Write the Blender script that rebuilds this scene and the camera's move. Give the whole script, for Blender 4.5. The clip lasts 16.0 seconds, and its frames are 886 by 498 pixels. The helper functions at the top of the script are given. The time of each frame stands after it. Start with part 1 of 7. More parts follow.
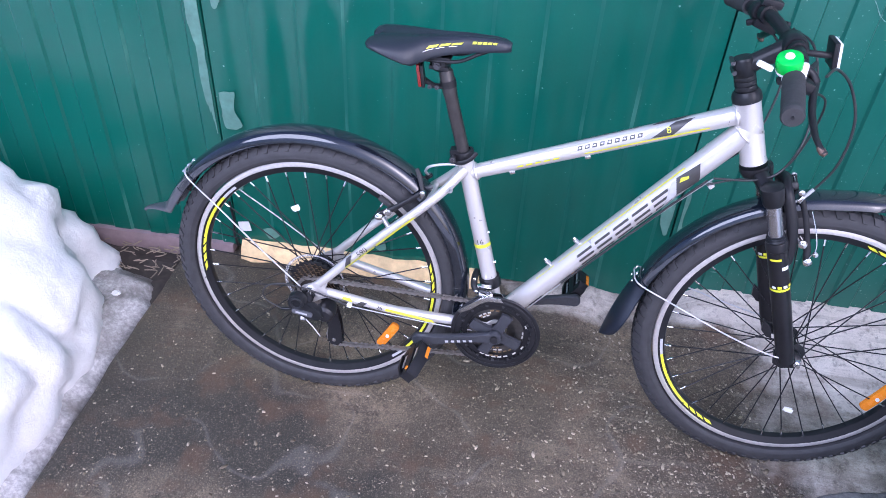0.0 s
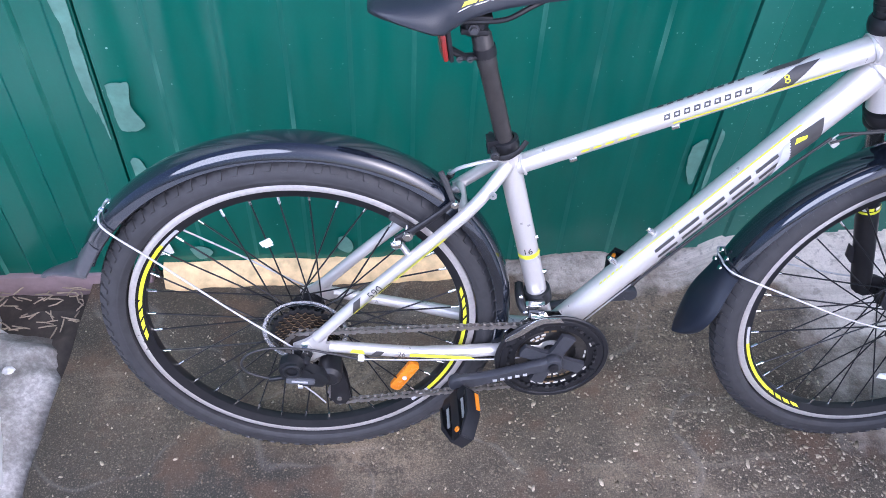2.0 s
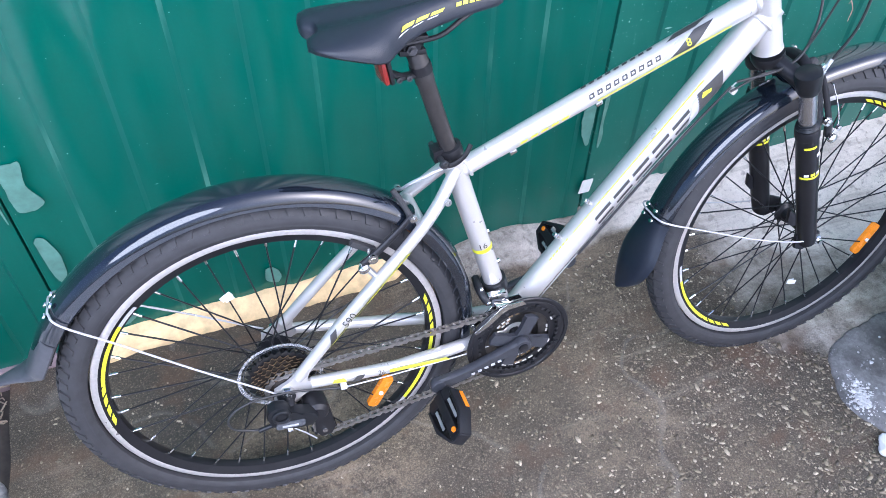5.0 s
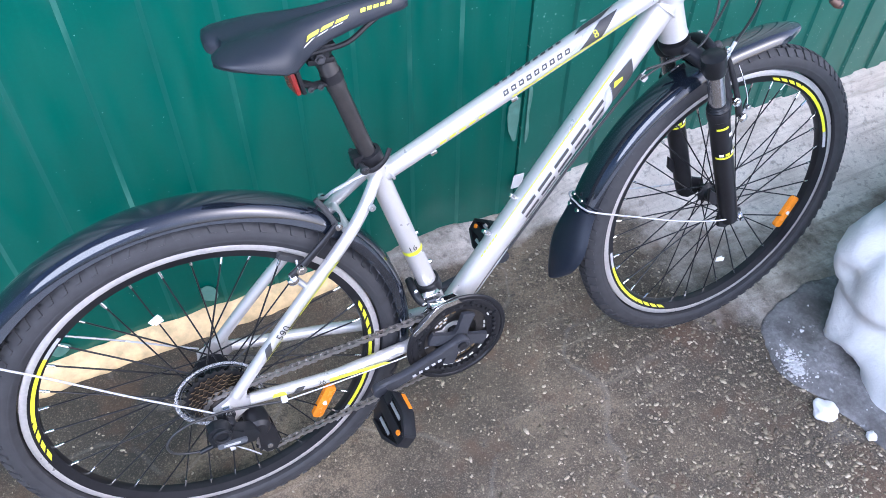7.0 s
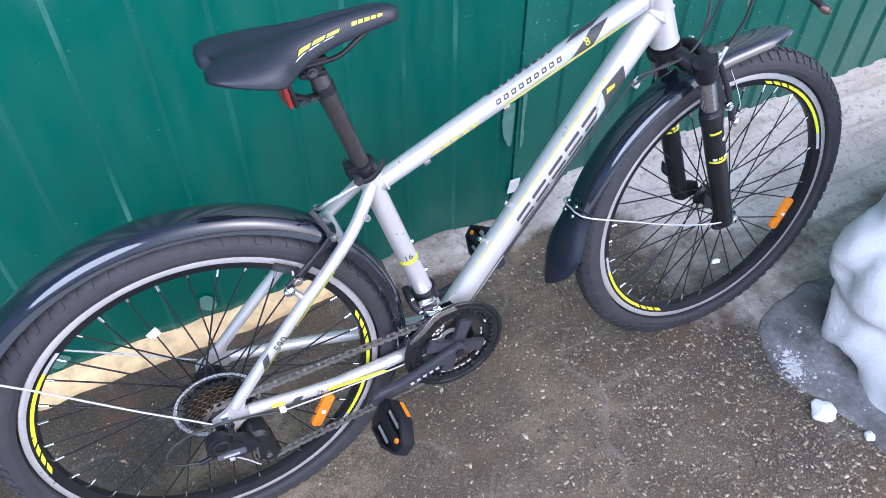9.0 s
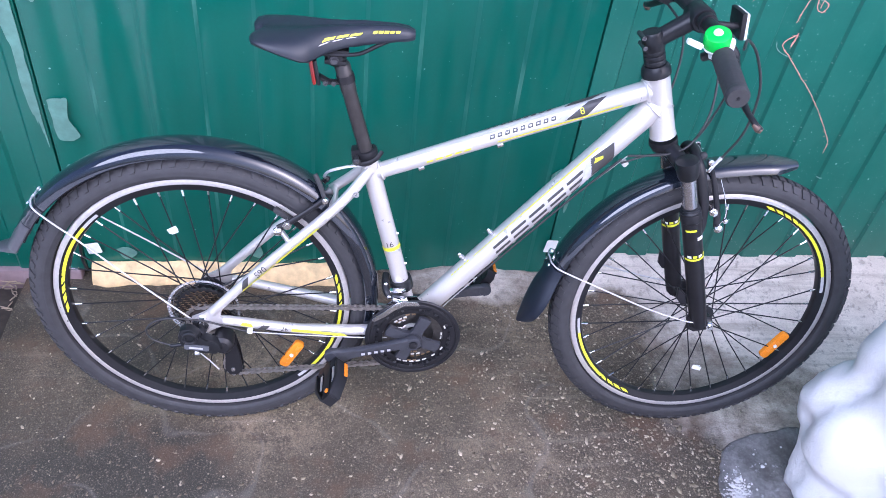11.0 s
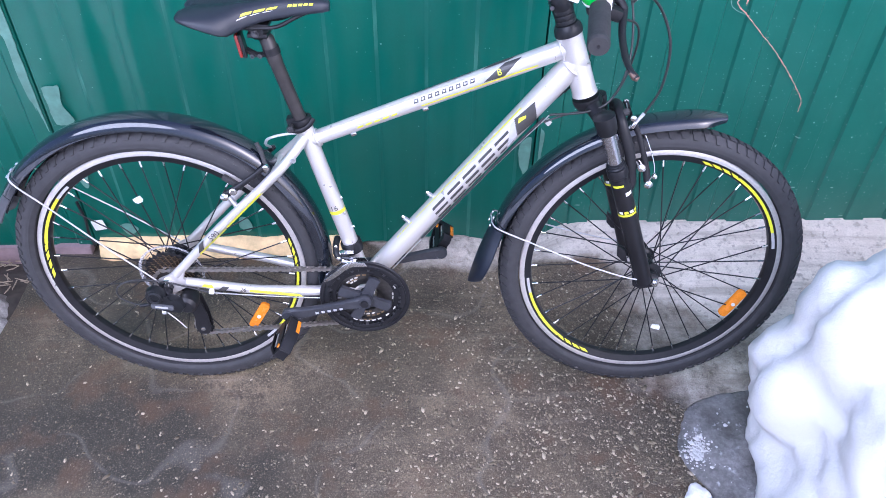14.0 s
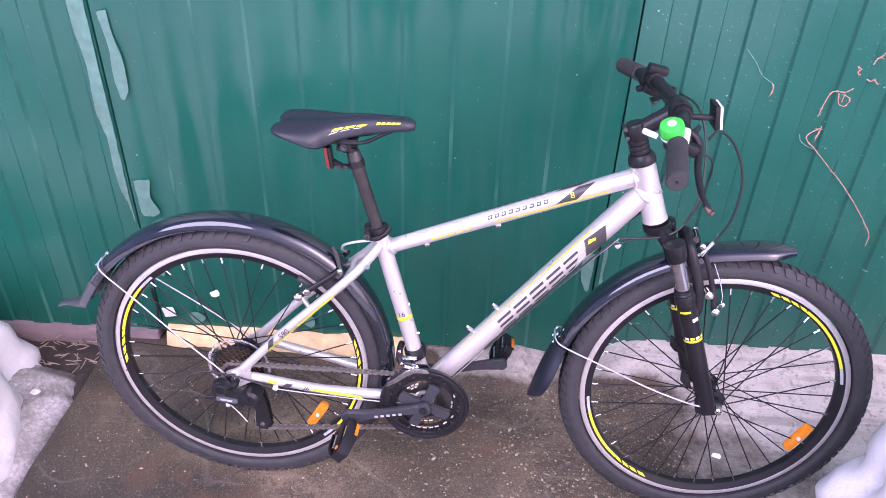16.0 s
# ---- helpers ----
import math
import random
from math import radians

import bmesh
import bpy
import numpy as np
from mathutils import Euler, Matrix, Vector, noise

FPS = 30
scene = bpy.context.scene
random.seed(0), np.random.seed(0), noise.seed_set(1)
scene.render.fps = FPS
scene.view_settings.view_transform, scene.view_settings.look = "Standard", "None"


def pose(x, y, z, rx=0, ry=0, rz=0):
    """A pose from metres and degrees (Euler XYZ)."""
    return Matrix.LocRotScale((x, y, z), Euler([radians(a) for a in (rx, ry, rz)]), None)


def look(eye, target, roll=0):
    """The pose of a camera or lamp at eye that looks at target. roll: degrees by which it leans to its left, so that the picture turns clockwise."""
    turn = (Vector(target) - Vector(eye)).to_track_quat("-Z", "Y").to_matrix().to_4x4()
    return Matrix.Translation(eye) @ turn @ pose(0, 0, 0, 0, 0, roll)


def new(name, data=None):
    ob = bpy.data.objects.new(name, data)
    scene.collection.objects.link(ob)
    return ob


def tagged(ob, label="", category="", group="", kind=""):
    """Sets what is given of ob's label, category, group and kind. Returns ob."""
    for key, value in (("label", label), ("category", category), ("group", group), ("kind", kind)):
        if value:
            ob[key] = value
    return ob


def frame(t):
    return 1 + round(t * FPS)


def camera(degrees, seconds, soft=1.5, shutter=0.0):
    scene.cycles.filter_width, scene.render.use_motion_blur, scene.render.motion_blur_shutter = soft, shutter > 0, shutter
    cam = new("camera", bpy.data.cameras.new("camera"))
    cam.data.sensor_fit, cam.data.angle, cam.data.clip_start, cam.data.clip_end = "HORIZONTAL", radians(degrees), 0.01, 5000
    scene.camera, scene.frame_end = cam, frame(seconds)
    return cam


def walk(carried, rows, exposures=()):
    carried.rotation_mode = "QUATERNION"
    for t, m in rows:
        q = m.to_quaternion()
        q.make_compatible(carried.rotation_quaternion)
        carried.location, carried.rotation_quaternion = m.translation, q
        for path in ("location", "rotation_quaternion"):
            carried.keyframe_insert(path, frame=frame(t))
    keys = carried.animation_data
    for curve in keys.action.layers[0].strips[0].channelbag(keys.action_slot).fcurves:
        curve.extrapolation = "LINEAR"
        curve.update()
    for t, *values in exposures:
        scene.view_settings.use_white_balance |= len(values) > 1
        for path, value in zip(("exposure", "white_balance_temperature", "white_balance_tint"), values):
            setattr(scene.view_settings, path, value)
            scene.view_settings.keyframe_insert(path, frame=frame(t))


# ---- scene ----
cam = camera(60.2, 16.0, 0.9)
PATH = [
    (0, (0.44, 0.306, 1.515), (0.256, 1.84, 0.244), 3.2),
    (0.5, (0.37, 0.391, 1.475), (0.242, 1.908, 0.179), 5.0),
    (1, (0.217, 0.479, 1.449), (0.245, 1.957, 0.101), 6.5),
    (1.5, (0.134, 0.576, 1.411), (0.222, 2.002, 0.012), 5.5),
    (2, (0.127, 0.732, 1.37), (0.298, 2.124, -0.056), 3.4),
    (2.5, (0.071, 0.805, 1.371), (0.464, 2.101, -0.101), 2.5),
    (3, (-0.043, 0.83, 1.382), (0.514, 2.026, -0.122), 2.8),
    (3.5, (-0.046, 0.814, 1.399), (0.499, 2.049, -0.077), 2.8),
    (3.7, (-0.036, 0.805, 1.404), (0.485, 2.06, -0.064), 2.4),
    (5.8, (-0.02, 0.776, 1.419), (0.527, 2.042, -0.029), 0.6),
    (6, (-0.015, 0.772, 1.42), (0.558, 2.028, -0.027), 0.6),
    (6.5, (-0.007, 0.766, 1.42), (0.604, 2.005, -0.026), 0.7),
    (7, (0.006, 0.764, 1.421), (0.643, 1.991, -0.024), 0.8),
    (7.5, (0.007, 0.761, 1.423), (0.653, 1.983, -0.022), 0.8),
    (8, (0.006, 0.755, 1.424), (0.645, 1.978, -0.024), 0.5),
    (8.5, (0.008, 0.763, 1.42), (0.649, 1.986, -0.028), 0.5),
    (9, (0.016, 0.765, 1.434), (0.652, 1.994, -0.01), -0.1),
    (9.2, (0.02, 0.764, 1.437), (0.654, 1.997, -0.003), -0.6),
    (11.3, (0.316, 0.394, 1.507), (0.506, 1.912, 0.218), 7.9),
    (11.5, (0.356, 0.37, 1.518), (0.482, 1.913, 0.252), 7.2),
    (12, (0.484, 0.332, 1.53), (0.475, 1.905, 0.295), 5.6),
    (12.5, (0.535, 0.305, 1.524), (0.479, 1.862, 0.27), 3.7),
    (13, (0.537, 0.314, 1.509), (0.53, 1.817, 0.189), 2.1),
    (13.5, (0.541, 0.323, 1.502), (0.591, 1.8, 0.155), 1.4),
    (14, (0.541, 0.326, 1.51), (0.605, 1.808, 0.168), 1.1),
    (14.5, (0.537, 0.32, 1.513), (0.575, 1.824, 0.195), 0.8),
    (15, (0.522, 0.315, 1.525), (0.524, 1.856, 0.25), 1.3),
    (15.5, (0.516, 0.314, 1.535), (0.494, 1.91, 0.33), 2.1),
    (16, (0.494, 0.319, 1.553), (0.436, 1.957, 0.406), 2.0),
]
EXPOSURES = [(0, 0.5, 4980, 27), (0.5, 0.48, 4980, 28), (1.0, 0.57, 4980, 27), (1.5, 0.64, 5000, 26), (2.0, 0.62, 5030, 23), (2.5, 0.74, 5000, 20), (3.0, 0.8, 5030, 19), (3.7, 0.8, 5050, 18), (6.0, 0.84, 5010, 17), (6.5, 0.82, 5010, 18), (7.0, 0.75, 5010, 18), (9, 0.62, 5010, 18), (11.5, 0.75, 5050, 29), (12, 0.81, 5050, 33), (12.5, 0.93, 5120, 39), (13, 0.78, 5060, 33), (14, 0.65, 5000, 25), (15, 0.66, 5050, 26), (15.5, 0.72, 5050, 30), (16, 0.71, 5540, 48)]
walk(cam, [(t, look(eye, target, roll)) for t, eye, target, roll in PATH], exposures=EXPOSURES)
# world, sun and exposure
world = bpy.data.worlds.new("sky")
scene.world = world
world.use_nodes = True
wn = world.node_tree
sky = wn.nodes.new("ShaderNodeTexSky")
sky.sky_type = "NISHITA"
sky.sun_disc = False
sky.sun_elevation = radians(39.4)
sky.sun_rotation = radians(142)
sky.dust_density = 5.0
wn.links.new(sky.outputs["Color"], wn.nodes["Background"].inputs["Color"])
wn.nodes["Background"].inputs["Strength"].default_value = 0.15
sun = new("sun", bpy.data.lights.new("sun", "SUN"))
sun.data.energy = 1.9
sun.data.angle = radians(42)
sun.data.color = (1.0, 0.94, 0.86)
sun.matrix_world = look((-1.8, -2.3, 2.4), (0, 0, 0))

# ---- materials ----


def nodes_of(name):
    m = bpy.data.materials.new(name)
    m.use_nodes = True
    t = m.node_tree
    return m, t, t.nodes["Principled BSDF"]


def ramp(t, source, stops):
    n = t.nodes.new("ShaderNodeValToRGB")
    e = n.color_ramp.elements
    while len(e) < len(stops):
        e.new(0.5)
    for el, (p, c) in zip(e, stops):
        el.position = p
        el.color = c if len(c) == 4 else (*c, 1)
    t.links.new(source, n.inputs["Fac"])
    return n.outputs["Color"]


def mixed(t, fac, a, b):
    n = t.nodes.new("ShaderNodeMix")
    n.data_type = "RGBA"
    for sock, v in ((n.inputs[0], fac), (n.inputs[6], a), (n.inputs[7], b)):
        if isinstance(v, bpy.types.NodeSocket):
            t.links.new(v, sock)
        elif isinstance(v, (int, float)):
            sock.default_value = v
        else:
            sock.default_value = (*v, 1)
    return n.outputs[2]


def tex(t, coords, scale, detail=6, rough=0.6, kind="ShaderNodeTexNoise"):
    n = t.nodes.new(kind)
    n.inputs["Scale"].default_value = scale
    if kind == "ShaderNodeTexNoise":
        n.inputs["Detail"].default_value = detail
        n.inputs["Roughness"].default_value = rough
    t.links.new(coords, n.inputs["Vector"])
    return n


def bump(t, height, b, strength=0.3, dist=0.002):
    n = t.nodes.new("ShaderNodeBump")
    n.inputs["Strength"].default_value = strength
    n.inputs["Distance"].default_value = dist
    t.links.new(height, n.inputs["Height"])
    t.links.new(n.outputs["Normal"], b.inputs["Normal"])


def grey(v):
    return (v, v, v)


def simple(name, color, rough=0.4, metal=0.0, vary=0.12, scale=60.0, relief=0.0, coat=0.0):
    """A material of one colour with grain and fine wear."""
    m, t, b = nodes_of(name)
    co = t.nodes.new("ShaderNodeTexCoord").outputs["Object"]
    n = tex(t, co, scale)
    n2 = tex(t, co, scale * 0.12, 3)
    lo, hi = [c * (1 - vary) for c in color], [min(1, c * (1 + vary)) for c in color]
    c1 = ramp(t, n.outputs["Fac"], [(0.3, lo), (0.7, hi)])
    c2 = mixed(t, ramp(t, n2.outputs["Fac"], [(0.35, grey(0)), (0.75, grey(vary * 1.5))]), c1, [c * 0.7 + 0.03 for c in color])
    t.links.new(c2, b.inputs["Base Color"])
    r = ramp(t, n2.outputs["Fac"], [(0.3, grey(max(0.03, rough * 0.85))), (0.7, grey(min(1, rough * 1.2)))])
    t.links.new(r, b.inputs["Roughness"])
    b.inputs["Metallic"].default_value = metal
    b.inputs["Coat Weight"].default_value = coat
    b.inputs["Coat Roughness"].default_value = 0.12
    if relief:
        bump(t, n.outputs["Fac"], b, relief, 0.001)
    return m


SILVER = simple("silver_paint", (0.63, 0.61, 0.585), 0.32, 0.45, 0.03, 400, 0.0, 0.5)
ALLOY = simple("bare_alloy", (0.66, 0.66, 0.67), 0.33, 0.9, 0.06, 120)
STEEL = simple("bright_steel", (0.7, 0.7, 0.7), 0.2, 1.0, 0.08, 90)
CHROME = simple("chrome", (0.8, 0.8, 0.8), 0.1, 1.0, 0.04, 90)
BRAKETRACK = simple("rim_brake_track", (0.64, 0.61, 0.59), 0.32, 0.6, 0.1, 150)
CHAINSTEEL = simple("oiled_chain_steel", (0.34, 0.32, 0.3), 0.34, 0.8, 0.25, 120)
BRONZE = simple("brown_sprocket_steel", (0.03, 0.023, 0.017), 0.36, 0.5, 0.3, 120)
# pale, barely metallic colour that paints the chainrings' glints
GLINT = simple("chainring_glint", (0.78, 0.75, 0.68), 0.35, 0.35, 0.1, 120)
# brighter bronze that stands in for glints on teeth and rings
TOOTH = simple("bronzed_tooth_glint", (0.42, 0.3, 0.17), 0.3, 0.8, 0.3, 120)
DARKSTEEL = simple("dark_grey_steel", (0.1, 0.1, 0.105), 0.3, 0.8, 0.15, 120)
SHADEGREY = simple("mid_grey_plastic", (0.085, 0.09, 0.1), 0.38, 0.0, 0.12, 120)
BLACK = simple("satin_black_metal", (0.011, 0.011, 0.013), 0.33, 0.0, 0.2, 90)
BLACKANOD = simple("worn_black_anodised", (0.014, 0.015, 0.017), 0.34, 0.1, 0.15, 120)
PLASTIC = simple("black_plastic", (0.011, 0.011, 0.013), 0.42, 0.0, 0.2, 150)
FENDER = simple("glossy_black_fender_plastic", (0.006, 0.009, 0.015), 0.1, 0.0, 0.15, 60, 0.0, 1.0)
FENDER.node_tree.nodes["Principled BSDF"].inputs["Coat Roughness"].default_value = 0.03
FLAP = simple("blue_black_flap_plastic", (0.008, 0.013, 0.024), 0.4, 0.0, 0.15, 120)
POSTGREY = simple("worn_grey_post_alloy", (0.05, 0.046, 0.044), 0.36, 0.4, 0.3, 60)
RUBBER = simple("grip_rubber", (0.035, 0.035, 0.036), 0.75, 0.0, 0.2, 200, 0.3)
TYRE = simple("tyre_rubber", (0.03, 0.03, 0.033), 0.62, 0.0, 0.25, 45, 0.25)
SADDLE = simple("saddle_cover", (0.015, 0.019, 0.028), 0.4, 0.0, 0.15, 700, 0.3)
GUARD = simple("grey_chainguard_plastic", (0.042, 0.044, 0.051), 0.36, 0.0, 0.15, 120)
for dull in (BLACK, BLACKANOD, PLASTIC, GUARD):
    dull.node_tree.nodes["Principled BSDF"].inputs["Specular IOR Level"].default_value = 0.3
YELLOW = simple("yellow_decal", (0.72, 0.74, 0.02), 0.35, 0.0, 0.04, 90)
DARKDECAL = simple("dark_grey_decal", (0.05, 0.048, 0.046), 0.35, 0.0, 0.1, 90)
GREYDECAL = simple("light_grey_decal", (0.45, 0.45, 0.46), 0.35, 0.0, 0.1, 90)
GREYPLASTIC = simple("grey_black_plastic", (0.06, 0.062, 0.07), 0.35, 0.0, 0.15, 120)
STANCHION = simple("fork_stanchion_steel", (0.5, 0.5, 0.52), 0.24, 0.95, 0.04, 90)
CHAINRING = simple("dark_chainring_steel", (0.12, 0.115, 0.11), 0.32, 0.85, 0.2, 120)
WORNTIP = simple("worn_brown_metal", (0.16, 0.1, 0.075), 0.4, 0.4, 0.25, 200)
WHITE = simple("white_plastic", (0.8, 0.8, 0.78), 0.4, 0.0, 0.04, 90)
GREEN = simple("green_bell_plastic", (0.03, 0.6, 0.06), 0.28, 0.0, 0.05, 60)
RED = simple("red_reflector", (0.25, 0.022, 0.016), 0.2, 0.0, 0.1, 300)
ORANGE = simple("orange_reflector", (0.85, 0.27, 0.01), 0.25, 0.0, 0.12, 500, 0.2)
STAYWIRE = simple("white_coated_wire", (0.56, 0.56, 0.57), 0.3, 0.4, 0.04, 90)
CABLE = simple("black_cable_housing", (0.025, 0.025, 0.025), 0.4, 0.0, 0.1, 90)
CABLEGREY = simple("grey_cable", (0.5, 0.5, 0.5), 0.3, 0.6, 0.1, 90)
STRAW = simple("dry_straw", (0.34, 0.28, 0.2), 0.8, 0.0, 0.35, 30)
TWINE = simple("faded_red_twine", (0.66, 0.3, 0.24), 0.85, 0.0, 0.3, 80)
PALETWINE = simple("pale_thread", (0.2, 0.34, 0.29), 0.8, 0.0, 0.2, 80)

CLEAR, t_, b_ = nodes_of("clear_plastic")
b_.inputs["Base Color"].default_value = (0.9, 0.9, 0.9, 1)
b_.inputs["Roughness"].default_value = 0.12
b_.inputs["Transmission Weight"].default_value = 1.0
b_.inputs["IOR"].default_value = 1.06

MILKY = simple("milky_plastic", (0.55, 0.56, 0.58), 0.25, 0.0, 0.1, 80)
MILKY.node_tree.nodes["Principled BSDF"].inputs["Alpha"].default_value = 0.36


def green_sheet(name, spatter):
    """Green painted profiled steel, faded and streaked, with white spatter; strong spatter adds painted sky haze."""
    m, t, b = nodes_of(name)
    co = t.nodes.new("ShaderNodeTexCoord").outputs["Object"]
    big = tex(t, co, 2.2, 4)
    mp = t.nodes.new("ShaderNodeMapping")
    mp.inputs["Scale"].default_value = (55, 55, 1.1)
    t.links.new(co, mp.inputs["Vector"])
    streak = tex(t, mp.outputs["Vector"], 1.0, 5)
    fine = tex(t, co, 160, 3)
    c = ramp(t, big.outputs["Fac"], [(0.3, (0.004, 0.086, 0.06)), (0.7, (0.006, 0.108, 0.076))])
    c = mixed(t, ramp(t, streak.outputs["Fac"], [(0.52, grey(0)), (0.85, grey(0.16))]), c, (0.03, 0.16, 0.115))
    c = mixed(t, ramp(t, fine.outputs["Fac"], [(0.45, grey(0)), (0.8, grey(0.16))]), c, (0.012, 0.15, 0.105))
    flat = t.nodes.new("ShaderNodeMapping")
    flat.inputs["Rotation"].default_value = (radians(90), 0, 0)
    t.links.new(co, flat.inputs["Vector"])
    patch = tex(t, co, 5, 5)
    # hazy sky sheen of the spattered sheet, mixed into its base colour
    if spatter > 0.1:
        c = mixed(t, ramp(t, patch.outputs["Fac"], [(0.3, grey(0.25)), (0.7, grey(0.55))]), c, (0.035, 0.155, 0.118))

    def specks(scale, size, low, high, squeeze=(1.0, 1.0)):
        v = t.nodes.new("ShaderNodeTexVoronoi")
        v.voronoi_dimensions = "2D"
        v.inputs["Scale"].default_value = scale
        sq = t.nodes.new("ShaderNodeMapping")
        sq.inputs["Scale"].default_value = (1 / squeeze[0], 1 / squeeze[1], 1)
        t.links.new(flat.outputs["Vector"], sq.inputs["Vector"])
        t.links.new(sq.outputs["Vector"], v.inputs["Vector"])
        sep = t.nodes.new("ShaderNodeSeparateColor")
        t.links.new(v.outputs["Color"], sep.inputs[0])
        lim = t.nodes.new("ShaderNodeMath")
        lim.operation = "MULTIPLY"
        t.links.new(sep.outputs[0], lim.inputs[0])
        lim.inputs[1].default_value = size
        less = t.nodes.new("ShaderNodeMath")
        less.operation = "LESS_THAN"
        t.links.new(v.outputs["Distance"], less.inputs[0])
        t.links.new(lim.outputs[0], less.inputs[1])
        keep = t.nodes.new("ShaderNodeMath")
        keep.operation = "GREATER_THAN"
        t.links.new(sep.outputs[1], keep.inputs[0])
        keep.inputs[1].default_value = 1 - spatter
        where = ramp(t, patch.outputs["Fac"], [(low, grey(0)), (high, grey(1))])
        g1, g2 = t.nodes.new("ShaderNodeMath"), t.nodes.new("ShaderNodeMath")
        g1.operation = g2.operation = "MULTIPLY"
        t.links.new(less.outputs[0], g1.inputs[0])
        t.links.new(keep.outputs[0], g1.inputs[1])
        t.links.new(g1.outputs[0], g2.inputs[0])
        t.links.new(where, g2.inputs[1])
        return g2.outputs[0]

    mx = t.nodes.new("ShaderNodeMath")
    mx.operation = "MAXIMUM"
    t.links.new(specks(26, 0.06, 0.3, 0.5), mx.inputs[0])
    t.links.new(specks(95, 0.13, 0.4, 0.62), mx.inputs[1])
    m3 = t.nodes.new("ShaderNodeMath")
    m3.operation = "MAXIMUM"
    t.links.new(mx.outputs[0], m3.inputs[0])
    t.links.new(specks(13, 0.045, 0.42, 0.6, (2.6, 0.7)), m3.inputs[1])
    c = mixed(t, m3.outputs[0], c, (0.26, 0.4, 0.35))
    t.links.new(c, b.inputs["Base Color"])
    r = ramp(t, big.outputs["Fac"], [(0.3, grey(0.3)), (0.7, grey(0.42))])
    t.links.new(r, b.inputs["Roughness"])
    b.inputs["Coat Weight"].default_value = 0.9
    b.inputs["Coat Roughness"].default_value = 0.17
    b.inputs["Specular IOR Level"].default_value = 0.15
    bump(t, big.outputs["Fac"], b, 0.25, 0.01)
    return m


GREENWALL = green_sheet("green_profiled_sheet", 0.03)
GREENSPOT = green_sheet("green_profiled_sheet_spattered", 0.24)


def pale_edge():
    """Green sheet edge that turns paler in long broken runs."""
    m, t, b = nodes_of("pale_sheet_edge")
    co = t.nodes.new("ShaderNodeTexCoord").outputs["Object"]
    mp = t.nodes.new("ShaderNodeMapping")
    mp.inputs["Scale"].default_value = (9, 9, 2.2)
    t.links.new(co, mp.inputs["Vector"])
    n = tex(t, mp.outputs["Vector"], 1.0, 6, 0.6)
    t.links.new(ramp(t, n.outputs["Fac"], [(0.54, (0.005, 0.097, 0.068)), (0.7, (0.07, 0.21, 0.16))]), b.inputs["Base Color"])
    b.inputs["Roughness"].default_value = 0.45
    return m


PALEEDGE = pale_edge()
FADED = simple("faded_green_paint", (0.1, 0.225, 0.18), 0.6, 0.0, 0.25, 40, 0.2)
GAP = simple("dark_gap", (0.006, 0.01, 0.009), 0.9, 0.0, 0.1, 40)
BEAM = simple("mauve_brown_painted_beam", (0.24, 0.18, 0.19), 0.55, 0.0, 0.2, 25, 0.3)


